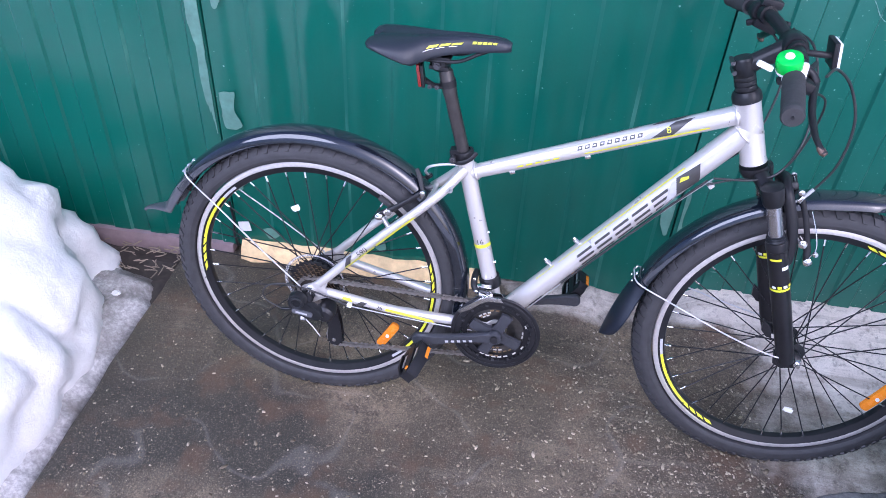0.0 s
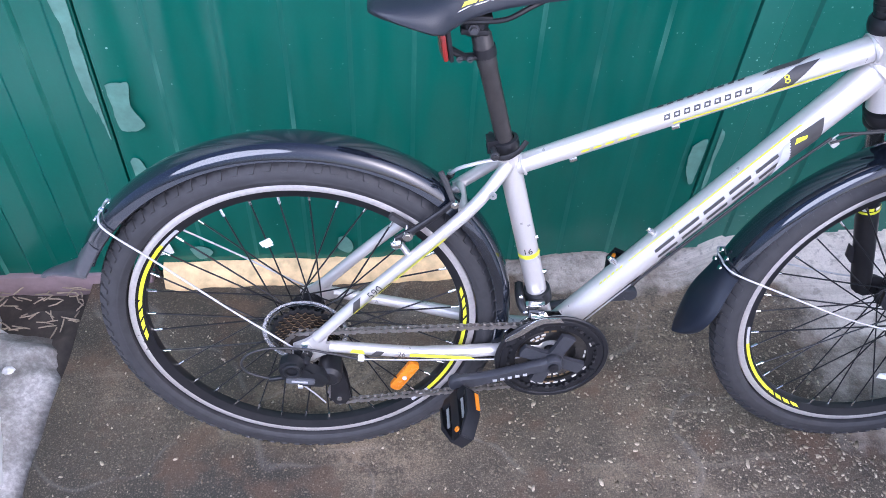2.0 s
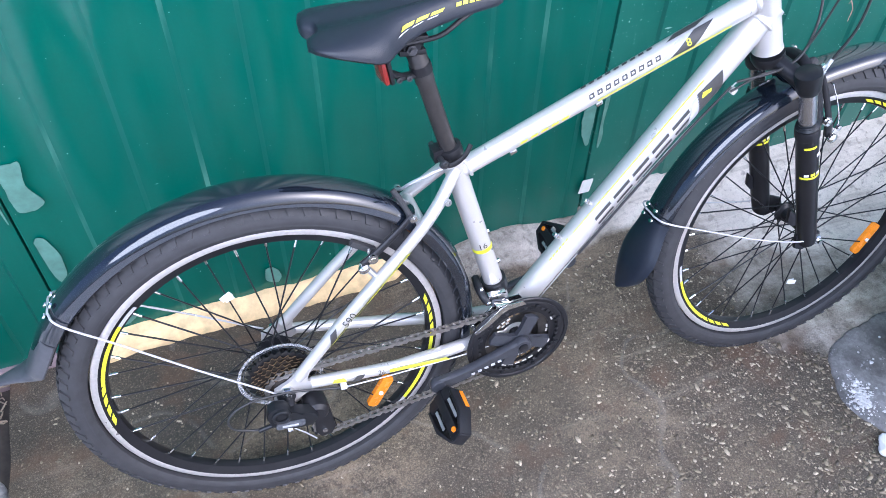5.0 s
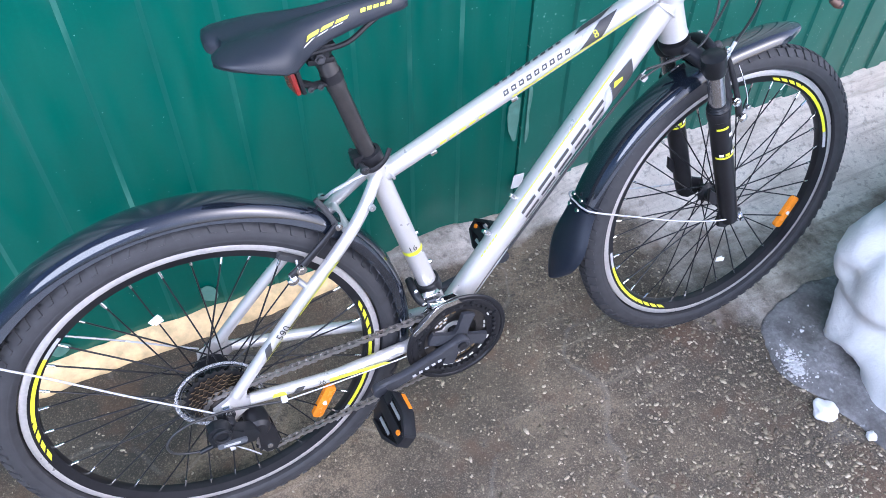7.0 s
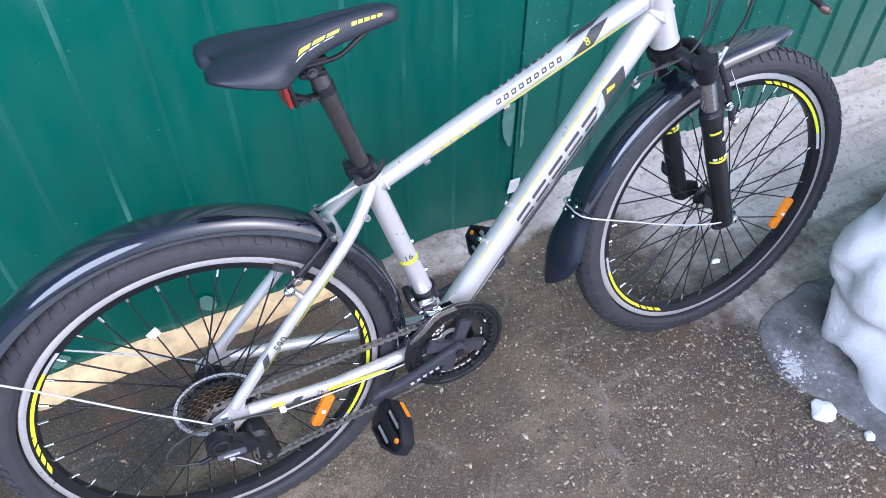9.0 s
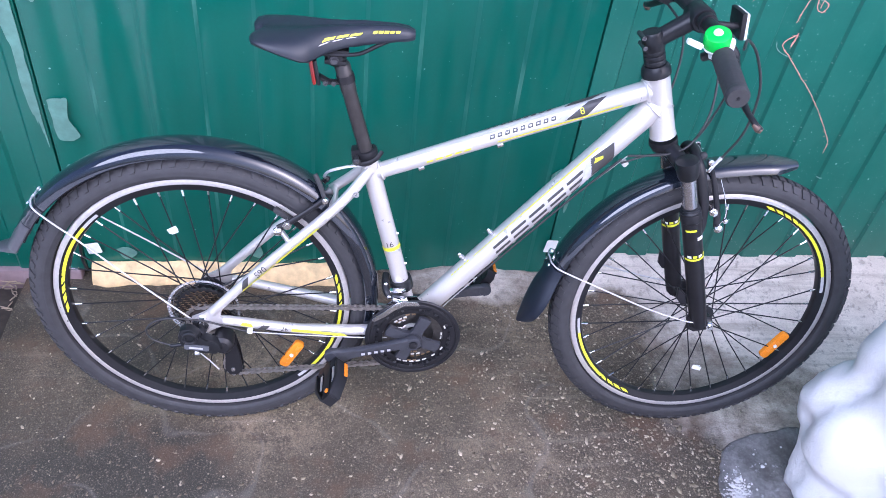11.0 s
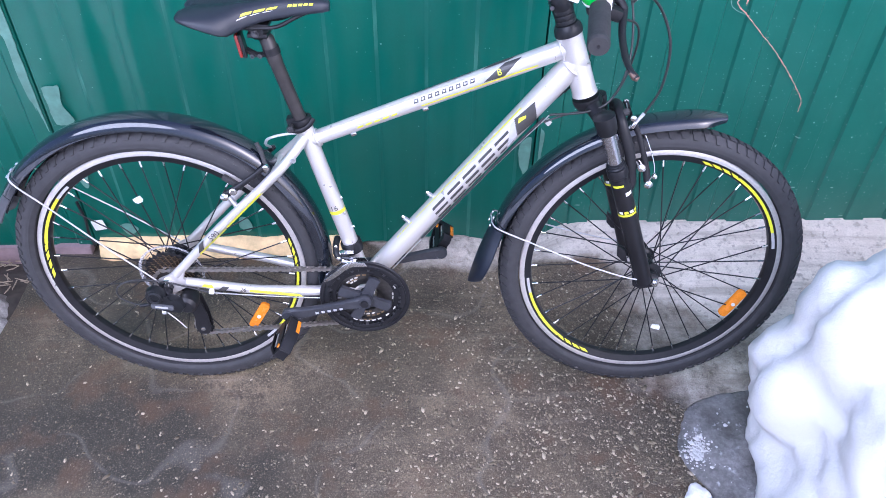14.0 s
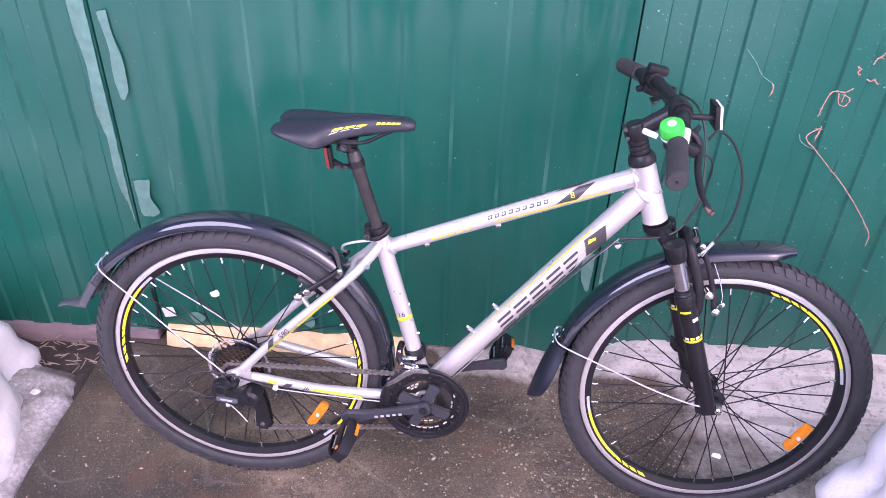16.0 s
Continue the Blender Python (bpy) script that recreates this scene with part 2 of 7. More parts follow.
def concrete():
    """Wet brown-grey concrete; the attribute 'dry' fades it to pale dry concrete."""
    m, t, b = nodes_of("wet_concrete")
    co = t.nodes.new("ShaderNodeTexCoord").outputs["Object"]
    at = t.nodes.new("ShaderNodeAttribute")
    at.attribute_name = "dry"
    big, mid, fine = tex(t, co, 2.3, 6), tex(t, co, 11, 8, 0.7), tex(t, co, 140, 6, 0.75)
    c = ramp(t, big.outputs["Fac"], [(0.36, (0.1, 0.076, 0.048)), (0.62, (0.285, 0.222, 0.142))])
    c = mixed(t, ramp(t, mid.outputs["Fac"], [(0.4, grey(0.85)), (0.58, grey(0))]), c, (0.06, 0.05, 0.034))
    c = mixed(t, ramp(t, fine.outputs["Fac"], [(0.48, grey(0)), (0.68, grey(0.65))]), c, (0.39, 0.316, 0.208))
    wide = tex(t, co, 1.1, 5, 0.55)
    c = mixed(t, ramp(t, wide.outputs["Fac"], [(0.38, grey(0.75)), (0.55, grey(0))]), c, (0.052, 0.042, 0.03))
    pit = tex(t, co, 55, 4, 0.6)
    c = mixed(t, ramp(t, pit.outputs["Fac"], [(0.3, grey(0.8)), (0.42, grey(0))]), c, (0.035, 0.028, 0.022))
    d = ramp(t, mid.outputs["Fac"], [(0.3, (0.62, 0.56, 0.48)), (0.7, (0.84, 0.775, 0.68))])
    d = mixed(t, ramp(t, fine.outputs["Fac"], [(0.5, grey(0)), (0.7, grey(0.35))]), d, (0.26, 0.235, 0.2))
    d = mixed(t, ramp(t, pit.outputs["Fac"], [(0.33, grey(0.6)), (0.45, grey(0))]), d, (0.22, 0.195, 0.165))
    d = mixed(t, ramp(t, big.outputs["Fac"], [(0.4, grey(0.35)), (0.56, grey(0))]), d, (0.3, 0.26, 0.215))
    noisy = t.nodes.new("ShaderNodeMath")
    noisy.operation = "MULTIPLY_ADD"
    t.links.new(mid.outputs["Fac"], noisy.inputs[0])
    noisy.inputs[1].default_value = 0.5
    t.links.new(at.outputs["Fac"], noisy.inputs[2])
    mp = t.nodes.new("ShaderNodeMapping")
    mp.inputs["Scale"].default_value = (2.2, 26, 1)
    mp.inputs["Rotation"].default_value = (0, 0, radians(7))
    t.links.new(co, mp.inputs["Vector"])
    drag = tex(t, mp.outputs["Vector"], 1.0, 7, 0.68)
    patchy = ramp(t, tex(t, co, 3.1, 3).outputs["Fac"], [(0.36, grey(0)), (0.52, grey(1))])
    c = mixed(t, mixed(t, patchy, grey(0), ramp(t, drag.outputs["Fac"], [(0.3, grey(0.6)), (0.44, grey(0))])), c, (0.045, 0.036, 0.026))
    c = mixed(t, mixed(t, patchy, grey(0), ramp(t, drag.outputs["Fac"], [(0.57, grey(0)), (0.7, grey(0.65))])), c, (0.29, 0.245, 0.18))
    wet = t.nodes.new("ShaderNodeAttribute")
    wet.attribute_name = "damp"
    c = mixed(t, wet.outputs["Fac"], c, (0.036, 0.033, 0.025))
    f = ramp(t, noisy.outputs[0], [(0.62, grey(0)), (0.86, grey(1))])
    vor = tex(t, co, 95, kind="ShaderNodeTexVoronoi")
    c = mixed(t, ramp(t, vor.outputs["Distance"], [(0.1, grey(0.5)), (0.24, grey(0))]), c, (0.36, 0.3, 0.21))
    grit = tex(t, co, 330, 4, 0.8)
    c = mixed(t, ramp(t, grit.outputs["Fac"], [(0.36, grey(0.7)), (0.5, grey(0))]), c, (0.045, 0.036, 0.026))
    c = mixed(t, ramp(t, grit.outputs["Fac"], [(0.54, grey(0)), (0.66, grey(0.6))]), c, (0.39, 0.325, 0.23))
    # rusty brown blotches and pale curved scuffs
    rust = tex(t, co, 6.5, 5, 0.62)
    c = mixed(t, ramp(t, rust.outputs["Fac"], [(0.53, grey(0)), (0.64, grey(0.6))]), c, (0.12, 0.072, 0.042))
    scuff = tex(t, co, 2.7, 2, 0.4)
    line = ramp(t, scuff.outputs["Fac"], [(0.49, grey(0)), (0.498, grey(0.22)), (0.51, grey(0))])
    c = mixed(t, mixed(t, ramp(t, rust.outputs["Fac"], [(0.5, grey(1)), (0.58, grey(0))]), grey(0), line), c, (0.36, 0.33, 0.29))
    # run-off streaks over the dry part
    d = mixed(t, ramp(t, drag.outputs["Fac"], [(0.36, grey(0.6)), (0.5, grey(0))]), d, (0.3, 0.26, 0.21))
    d = mixed(t, ramp(t, grit.outputs["Fac"], [(0.34, grey(0.3)), (0.48, grey(0))]), d, (0.2, 0.18, 0.15))
    c = mixed(t, f, c, d)
    t.links.new(c, b.inputs["Base Color"])
    w = ramp(t, mid.outputs["Fac"], [(0.35, grey(0.3)), (0.65, grey(0.62))])
    w = mixed(t, ramp(t, wet.outputs["Fac"], [(0.05, grey(0.75)), (0.4, grey(0))]), w, grey(0.8))
    t.links.new(mixed(t, f, w, grey(0.9)), b.inputs["Roughness"])
    h = t.nodes.new("ShaderNodeMath")
    h.operation = "ADD"
    t.links.new(fine.outputs["Fac"], h.inputs[0])
    t.links.new(mid.outputs["Fac"], h.inputs[1])
    bump(t, h.outputs[0], b, 0.6, 0.005)
    return m


CONCRETE = concrete()


def pebble_stone():
    m, t, b = nodes_of("pebble_stone")
    geo = t.nodes.new("ShaderNodeNewGeometry")
    c = ramp(t, geo.outputs["Random Per Island"], [(0.0, (0.075, 0.06, 0.043)), (0.2, (0.14, 0.11, 0.07)), (0.6, (0.19, 0.155, 0.1)), (0.9, (0.3, 0.255, 0.17)), (1.0, (0.5, 0.44, 0.32))])
    co = t.nodes.new("ShaderNodeTexCoord").outputs["Object"]
    n = tex(t, co, 300, 4)
    t.links.new(mixed(t, ramp(t, n.outputs["Fac"], [(0.4, grey(0)), (0.7, grey(0.4))]), c, (0.2, 0.17, 0.13)), b.inputs["Base Color"])
    b.inputs["Roughness"].default_value = 0.55
    return m


PEBBLE = pebble_stone()
PALEPEBBLE = simple("pale_cream_pebble", (0.5, 0.43, 0.315), 0.5, 0.0, 0.3, 260)


def snowy(name, color, dirt, rough, trans=0.0):
    m, t, b = nodes_of(name)
    co = t.nodes.new("ShaderNodeTexCoord").outputs["Object"]
    a, f = tex(t, co, 5, 7, 0.65), tex(t, co, 120, 5, 0.7)
    c = mixed(t, ramp(t, a.outputs["Fac"], [(0.5, grey(0)), (0.8, grey(1))]), color, dirt)
    t.links.new(c, b.inputs["Base Color"])
    b.inputs["Roughness"].default_value = rough
    b.inputs["Transmission Weight"].default_value = trans
    b.inputs["Subsurface Weight"].default_value = 0.15 if trans == 0 else 0.0
    b.inputs["Subsurface Radius"].default_value = (1.0, 1.0, 1.0)
    b.inputs["Subsurface Scale"].default_value = 0.012
    h = t.nodes.new("ShaderNodeMath")
    h.operation = "ADD"
    t.links.new(a.outputs["Fac"], h.inputs[0])
    t.links.new(f.outputs["Fac"], h.inputs[1])
    m2 = tex(t, co, 26, 6, 0.6)
    h2 = t.nodes.new("ShaderNodeMath")
    h2.operation = "MULTIPLY_ADD"
    t.links.new(m2.outputs["Fac"], h2.inputs[0])
    h2.inputs[1].default_value = 1.6
    t.links.new(h.outputs[0], h2.inputs[2])
    bump(t, h2.outputs[0], b, 0.3, 0.008)
    return m


SNOW = snowy("old_snow", (0.81, 0.805, 0.795), (0.73, 0.705, 0.68), 0.8)


def icy(name, dark, pale, rough, spots):
    """Cloudy ice: dark clear places, milky clouds, frozen-in white specks."""
    m, t, b = nodes_of(name)
    co = t.nodes.new("ShaderNodeTexCoord").outputs["Object"]
    cloud, fine, clot = tex(t, co, 9, 7, 0.62), tex(t, co, 90, 6, 0.7), tex(t, co, 42, 4, 0.55)
    c = ramp(t, cloud.outputs["Fac"], [(0.34, dark), (0.62, pale)])
    c = mixed(t, ramp(t, fine.outputs["Fac"], [(0.42, grey(0.45)), (0.62, grey(0))]), c, [q * 0.55 for q in dark])
    c = mixed(t, ramp(t, clot.outputs["Fac"], [(0.64, grey(0)), (0.72, grey(spots))]), c, (0.82, 0.82, 0.83))
    t.links.new(c, b.inputs["Base Color"])
    r = ramp(t, cloud.outputs["Fac"], [(0.35, grey(rough)), (0.65, grey(min(1, rough * 2.2)))])
    t.links.new(r, b.inputs["Roughness"])
    b.inputs["IOR"].default_value = 1.31
    h = t.nodes.new("ShaderNodeMath")
    h.operation = "ADD"
    t.links.new(cloud.outputs["Fac"], h.inputs[0])
    t.links.new(fine.outputs["Fac"], h.inputs[1])
    bump(t, h.outputs[0], b, 0.4, 0.004)
    return m


ICE = icy("grey_ice", (0.15, 0.145, 0.14), (0.4, 0.39, 0.385), 0.2, 0.6)
ICE.node_tree.nodes["Principled BSDF"].inputs["Alpha"].default_value = 0.8
CRUST = snowy("frozen_crust", (0.6, 0.59, 0.585), (0.42, 0.405, 0.39), 0.6)
SLUSH = icy("brown_grey_slush_ice", (0.2, 0.18, 0.16), (0.66, 0.64, 0.62), 0.3, 0.35)
FOAM = simple("tan_sealing_foam", (0.78, 0.58, 0.3), 0.85, 0.0, 0.28, 34, 1.0)
TURF = simple("dark_wet_soil", (0.05, 0.04, 0.032), 0.8, 0.0, 0.4, 40, 0.6)

# ---- mesh helpers ----


def finish(name, bm, mats, parent=None, label="", smooth=40):
    me = bpy.data.meshes.new(name)
    bmesh.ops.recalc_face_normals(bm, faces=bm.faces[:])
    bm.to_mesh(me)
    bm.free()
    for m in mats if isinstance(mats, (list, tuple)) else [mats]:
        me.materials.append(m)
    if smooth:
        me.shade_smooth()
        me.set_sharp_from_angle(angle=radians(smooth))
    ob = new(name, me)
    if parent:
        ob.parent = parent
    if label:
        ob["label"] = label
    return ob


def part(name, bm, material, parent, label="", smooth=40):
    return finish(name, bm, material, parent, label, smooth)


def vec(p):
    return Vector(p)


def spline(pts, k=8):
    """Points along a smooth curve through the given ones."""
    p = [vec(q) for q in pts]
    p = [p[0] * 2 - p[1]] + p + [p[-1] * 2 - p[-2]]
    out = []
    for i in range(1, len(p) - 2):
        for j in range(k):
            s = j / k
            a, b, c, d = p[i - 1], p[i], p[i + 1], p[i + 2]
            out.append(0.5 * (2 * b + (c - a) * s + (2 * a - 5 * b + 4 * c - d) * s * s + (3 * b - a - 3 * c + d) * s**3))
    return out + [p[-2]]


def tube(bm, pts, r, n=12, squash=None, mat=0):
    """A round tube along a line of points; r one radius or one for each point; squash: (factor, axis) flattens across an axis."""
    pts = [vec(p) for p in pts]
    rs = r if isinstance(r, (list, tuple)) else [r] * len(pts)
    up = None
    rings = []
    for i, p in enumerate(pts):
        d = (pts[min(i + 1, len(pts) - 1)] - pts[max(i - 1, 0)]).normalized()
        if up is None:
            up = d.orthogonal().normalized()
        up = (up - d * up.dot(d)).normalized()
        side = d.cross(up)
        ring = []
        for j in range(n):
            a = 2 * math.pi * j / n
            o = (up * math.cos(a) + side * math.sin(a)) * rs[i]
            if squash:
                ax = vec(squash[1])
                o = o - ax * o.dot(ax) * (1 - squash[0])
            ring.append(bm.verts.new(p + o))
        rings.append(ring)
    faces = []
    for a, b in zip(rings, rings[1:]):
        for j in range(n):
            faces.append(bm.faces.new((a[j], a[(j + 1) % n], b[(j + 1) % n], b[j])))
    faces.append(bm.faces.new(rings[0][::-1]))
    faces.append(bm.faces.new(rings[-1]))
    for f in faces:
        f.material_index = mat
    return bm


def lathe(bm, profile, center, axis=(0, 1, 0), n=48, closed=True, mat=0, a0=0.0, a1=360.0):
    """Turns a profile of (radius, along the axis) about an axis."""
    ax = vec(axis).normalized()
    u = ax.cross(vec((0, 0, 1)))
    u = u.normalized() if u.length > 0.01 else vec((1, 0, 0))
    w = ax.cross(u)
    if abs(ax.y) > 0.99:
        u, w = vec((1, 0, 0)), vec((0, 0, 1))
    whole = abs(a1 - a0) > 359
    steps = n if whole else n + 1
    rings = []
    for i in range(steps):
        a = radians(a0 + (a1 - a0) * i / n)
        rings.append([bm.verts.new(vec(center) + (u * math.cos(a) + w * math.sin(a)) * r + ax * h) for r, h in profile])
    k = len(profile)
    for i in range(n):
        a, b = rings[i], rings[(i + 1) % steps]
        for j in range(k if closed else k - 1):
            f = bm.faces.new((a[j], a[(j + 1) % k], b[(j + 1) % k], b[j]))
            f.material_index = mat
    if not whole and closed:
        bm.faces.new(rings[0]).material_index = mat
        bm.faces.new(rings[-1][::-1]).material_index = mat
    return bm


def rod(bm, a, b, r, n=12, mat=0):
    return tube(bm, [a, b], r, n, mat=mat)


def box(bm, center, size, turn=(0, 0, 0), bevel=0.0, mat=0):
    m = pose(*center, *turn) @ Matrix.Diagonal((*size, 1))
    made = bmesh.ops.create_cube(bm, size=1, matrix=m)["verts"]
    faces = {f for v in made for f in v.link_faces}
    for f in faces:
        f.material_index = mat
    if bevel:
        edges = list({e for v in made for e in v.link_edges})
        out = bmesh.ops.bevel(bm, geom=edges, offset=bevel, segments=2, affect="EDGES", profile=0.6)
        for f in out["faces"]:
            f.material_index = mat
    return bm


def plate(bm, outline, y0, y1, bevel=0.0, mat=0, base=None):
    """A plate with an outline of (x, z), from y0 to y1, or laid by a matrix."""
    base = base or Matrix.Identity(4)
    front = [bm.verts.new(base @ vec((x, y0, z))) for x, z in outline]
    back = [bm.verts.new(base @ vec((x, y1, z))) for x, z in outline]
    n = len(outline)
    fs = [bm.faces.new(front), bm.faces.new(back[::-1])]
    fs += [bm.faces.new((front[i], back[i], back[(i + 1) % n], front[(i + 1) % n])) for i in range(n)]
    for f in fs:
        f.material_index = mat
    if bevel:
        edges = list({e for f in fs[:2] for e in f.edges})
        for f in bmesh.ops.bevel(bm, geom=edges, offset=bevel, segments=2, affect="EDGES", profile=0.6)["faces"]:
            f.material_index = mat
    return bm


def rounded(w, h, r, k=4):
    out = []
    for cx, cy, a in ((w / 2 - r, h / 2 - r, 0), (-w / 2 + r, h / 2 - r, 90), (-w / 2 + r, -h / 2 + r, 180), (w / 2 - r, -h / 2 + r, 270)):
        for i in range(k + 1):
            b = radians(a + 90 * i / k)
            out.append((cx + r * math.cos(b), cy + r * math.sin(b)))
    return out


# ---- ground, slab and wall ----
WALL_Y = 2.0


def smooth01(x, a, b):
    s = min(1.0, max(0.0, (x - a) / (b - a)))
    return s * s * (3 - 2 * s)


def slab_z(x, y):
    """Height of the concrete: level, a little higher under the front wheel, rising as an apron towards the wall."""
    z = 0.005 + 0.01 * smooth01(x, 0.55, 1.0) * smooth01(y, 1.3, 1.5)
    apron = smooth01(x, 0.82, 1.0) * smooth01(y, 1.72, 2.0) * 0.085
    lump = 0.045 * smooth01(y, 1.82, 1.98) * math.exp(-(((x - 0.62) / 0.16) ** 2))
    wob = 0.004 * noise.noise(vec((x * 2.1, y * 2.1, 0.3))) + 0.0018 * noise.noise(vec((x * 13, y * 13, 1.3)))
    return z + apron + lump + wob


def dryness(x, y):
    edge = np.interp(x, [0.3, 0.5, 0.8, 0.88, 0.95, 1.04, 1.14, 1.24, 1.4, 1.6, 2.6], [2.1, 1.88, 1.86, 1.88, 1.87, 1.86, 1.79, 1.72, 1.65, 1.61, 1.55])
    n = noise.noise(vec((x * 6, y * 6, 5))) * 0.03
    half = 0.47 * smooth01(x, 0.85, 1.15) * smooth01(y + 2 * n, 1.3, 1.47)
    return max(half, smooth01(y + n, edge - 0.05, edge + 0.05) * (0.5 + 0.25 * smooth01(x, 0.8, 0.95)))


def make_slab():
    bm = bmesh.new()
    xs = list(np.arange(-0.54, 2.4, 0.02)) + list(np.arange(2.4, 3.4, 0.3))
    ys = list(np.arange(-0.7, 0.5, 0.3)) + list(np.arange(0.5, 2.03, 0.02))
    layer = bm.verts.layers.float.new("dry")
    damp = bm.verts.layers.float.new("damp")
    grid = []
    for x in xs:
        col = []
        for y in ys:
            e = 0.008 * noise.noise(vec((y * 7, 3.1, 0))) if x < -0.53 else 0
            v = bm.verts.new((x + e, y, slab_z(x, y) if y > 0.4 else 0))
            v[layer] = dryness(x, y)
            stain = 0.5 + 0.9 * noise.fractal(vec((x * 2.6, y * 3.4, 8)), 1.0, 2.0, 4)
            v[damp] = min(0.82, max(0.0, stain)) * (1.35 - 1.25 * smooth01(x, 0.05, 0.75)) * (0.8 + 0.2 * smooth01(y, 0.9, 1.3))
            col.append(v)
        grid.append(col)
    for a, b in zip(grid, grid[1:]):
        for j in range(len(ys) - 1):
            bm.faces.new((a[j], b[j], b[j + 1], a[j + 1]))
    low = [bm.verts.new((v.co.x, v.co.y, -0.1)) for v in grid[0]]
    for j in range(len(ys) - 1):
        bm.faces.new((grid[0][j], grid[0][j + 1], low[j + 1], low[j]))
    ob = finish("floor", bm, CONCRETE)
    return tagged(ob, "wet brown-grey concrete slab with exposed pebbles and pale dry edge", "concrete floor", kind="structure")


make_slab()


def make_ground():
    bm = bmesh.new()
    R = 400
    vs = [bm.verts.new(p) for p in ((-R, -R, -0.05), (R, -R, -0.05), (R, R, -0.05), (-R, R, -0.05))]
    bm.faces.new(vs)
    return tagged(finish("ground", bm, SNOW, smooth=0), "trampled snowy ground round the concrete slab", "ground", kind="structure")


make_ground()


def sheet_profile(x0, x1, phase, period=0.1155, depth=0.0065, half=0.0018):
    """Trapezoid ribs: x and how far the sheet stands proud."""
    pts = []
    k0 = math.floor((x0 - phase) / period) - 1
    for k in range(k0, k0 + int((x1 - x0) / period) + 4):
        b = phase + k * period
        for dx, d in ((-half, 0), (half, 1), (period * 0.505 - half, 1), (period * 0.505 + half, 0)):
            pts.append((b + dx, d * depth))
    inside = [(x, d) for x, d in pts if x0 < x < x1]
    return [(x0, inside[0][1])] + inside + [(x1, inside[-1][1])]


def make_sheet(name, x0, x1, z0, z1, phase, material, label, depth=0.0075, y=WALL_Y, period=0.1155, worn=-1, half=0.0025):
    """A ribbed sheet; worn: which steps get the paler edge colour, those that fall (-1) or rise (1) towards +x."""
    bm = bmesh.new()
    prof = sheet_profile(x0, x1, phase, period, depth, half)
    zs = list(np.linspace(z0, z1, 26))
    rows = []
    for z in zs:
        rows.append([bm.verts.new((x, y - d + 0.003 * noise.noise(vec((x * 1.6, z * 1.6, 2))), z + (0.004 * noise.noise(vec((x * 9, 0, 4))) if z == zs[0] else 0))) for x, d in prof])
    for a, b in zip(rows, rows[1:]):
        for j in range(len(prof) - 1):
            f = bm.faces.new((a[j], a[j + 1], b[j + 1], b[j]))
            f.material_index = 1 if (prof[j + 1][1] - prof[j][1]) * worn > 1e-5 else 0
    geom = bmesh.ops.extrude_face_region(bm, geom=bm.faces[:])["geom"]
    bmesh.ops.translate(bm, vec=(0, 0.02, 0), verts=[g for g in geom if isinstance(g, bmesh.types.BMVert)])
    return tagged(finish(name, bm, [material, PALEEDGE], smooth=20), label, "metal wall", kind="structure")


make_sheet("wall_left", -4.0, -0.3865, 0.03, 2.4, -0.435, GREENWALL, "green painted profiled steel garage wall sheet", 0.006, half=0.0035)
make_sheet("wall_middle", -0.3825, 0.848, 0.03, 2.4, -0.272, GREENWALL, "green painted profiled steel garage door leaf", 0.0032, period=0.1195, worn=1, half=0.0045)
make_sheet("wall_right", 0.852, 6.0, 0.06, 2.4, 1.084 - 0.1155 * 3, GREENSPOT, "green profiled steel wall sheet spattered with white specks")


def make_backing():
    bm = bmesh.new()
    box(bm, (1.0, WALL_Y + 0.07, 1.15), (10.0, 0.08, 2.5))
    return tagged(finish("wall_backing", bm, GAP, smooth=0), "dark garage frame behind the green sheets", "wall", kind="structure")


make_backing()

# ---- the bicycle, built upright along x with its right side towards -y ----
bicycle = new("bicycle")
tagged(bicycle, "silver-white city bicycle with black mudguards leaning against the green wall", "bicycle")
RA, FA, BB = vec((0.003, 0, 0.338)), vec((1.049, 0, 0.331)), vec((0.4235, 0, 0.283))
TYRE_R, RIM_R = 0.3335, 0.2895
ST_TOP = vec((0.3285, 0, 0.660))
HT_TOP, HT_BOT = vec((0.827, 0, 0.859)), vec((0.868, 0, 0.740))
AXIS = (HT_BOT - HT_TOP).normalized()


def sweep_between(a, b, r, n=20, squash=None, bulge=None):
    a, b = vec(a), vec(b)
    k = 12
    pts = [a.lerp(b, i / k) for i in range(k + 1)]
    rs = r if isinstance(r, list) else [r] * (k + 1)
    if len(rs) == 2:
        rs = [rs[0] + (rs[1] - rs[0]) * i / k for i in range(k + 1)]
    return pts, rs


def weld(bm, c, axis, r, tubr=0.0028):
    """A raised weld bead round a tube."""
    lathe(bm, [(r + tubr * math.cos(radians(a)), tubr * math.sin(radians(a))) for a in range(0, 360, 60)], c, axis, 24)


# frame tubes in one welded mesh
bm = bmesh.new()
tube(bm, *sweep_between(BB, ST_TOP + vec((-0.006, 0, 0.022)), 0.0172), n=24)
TT_A, TT_B = vec((0.333, 0, 0.643)), vec((0.838, 0, 0.834))
DT_A, DT_B = vec((0.432, 0, 0.305)), vec((0.855, 0, 0.816))
tube(bm, *sweep_between(TT_A, TT_B, [0.0150, 0.0185]), n=24)
tube(bm, *sweep_between(DT_A, DT_B, [0.0225, 0.0235]), n=28)
tube(bm, [HT_TOP, HT_TOP.lerp(HT_BOT, 0.06), HT_TOP.lerp(HT_BOT, 0.94), HT_BOT], [0.0245, 0.0235, 0.0235, 0.025], 28)
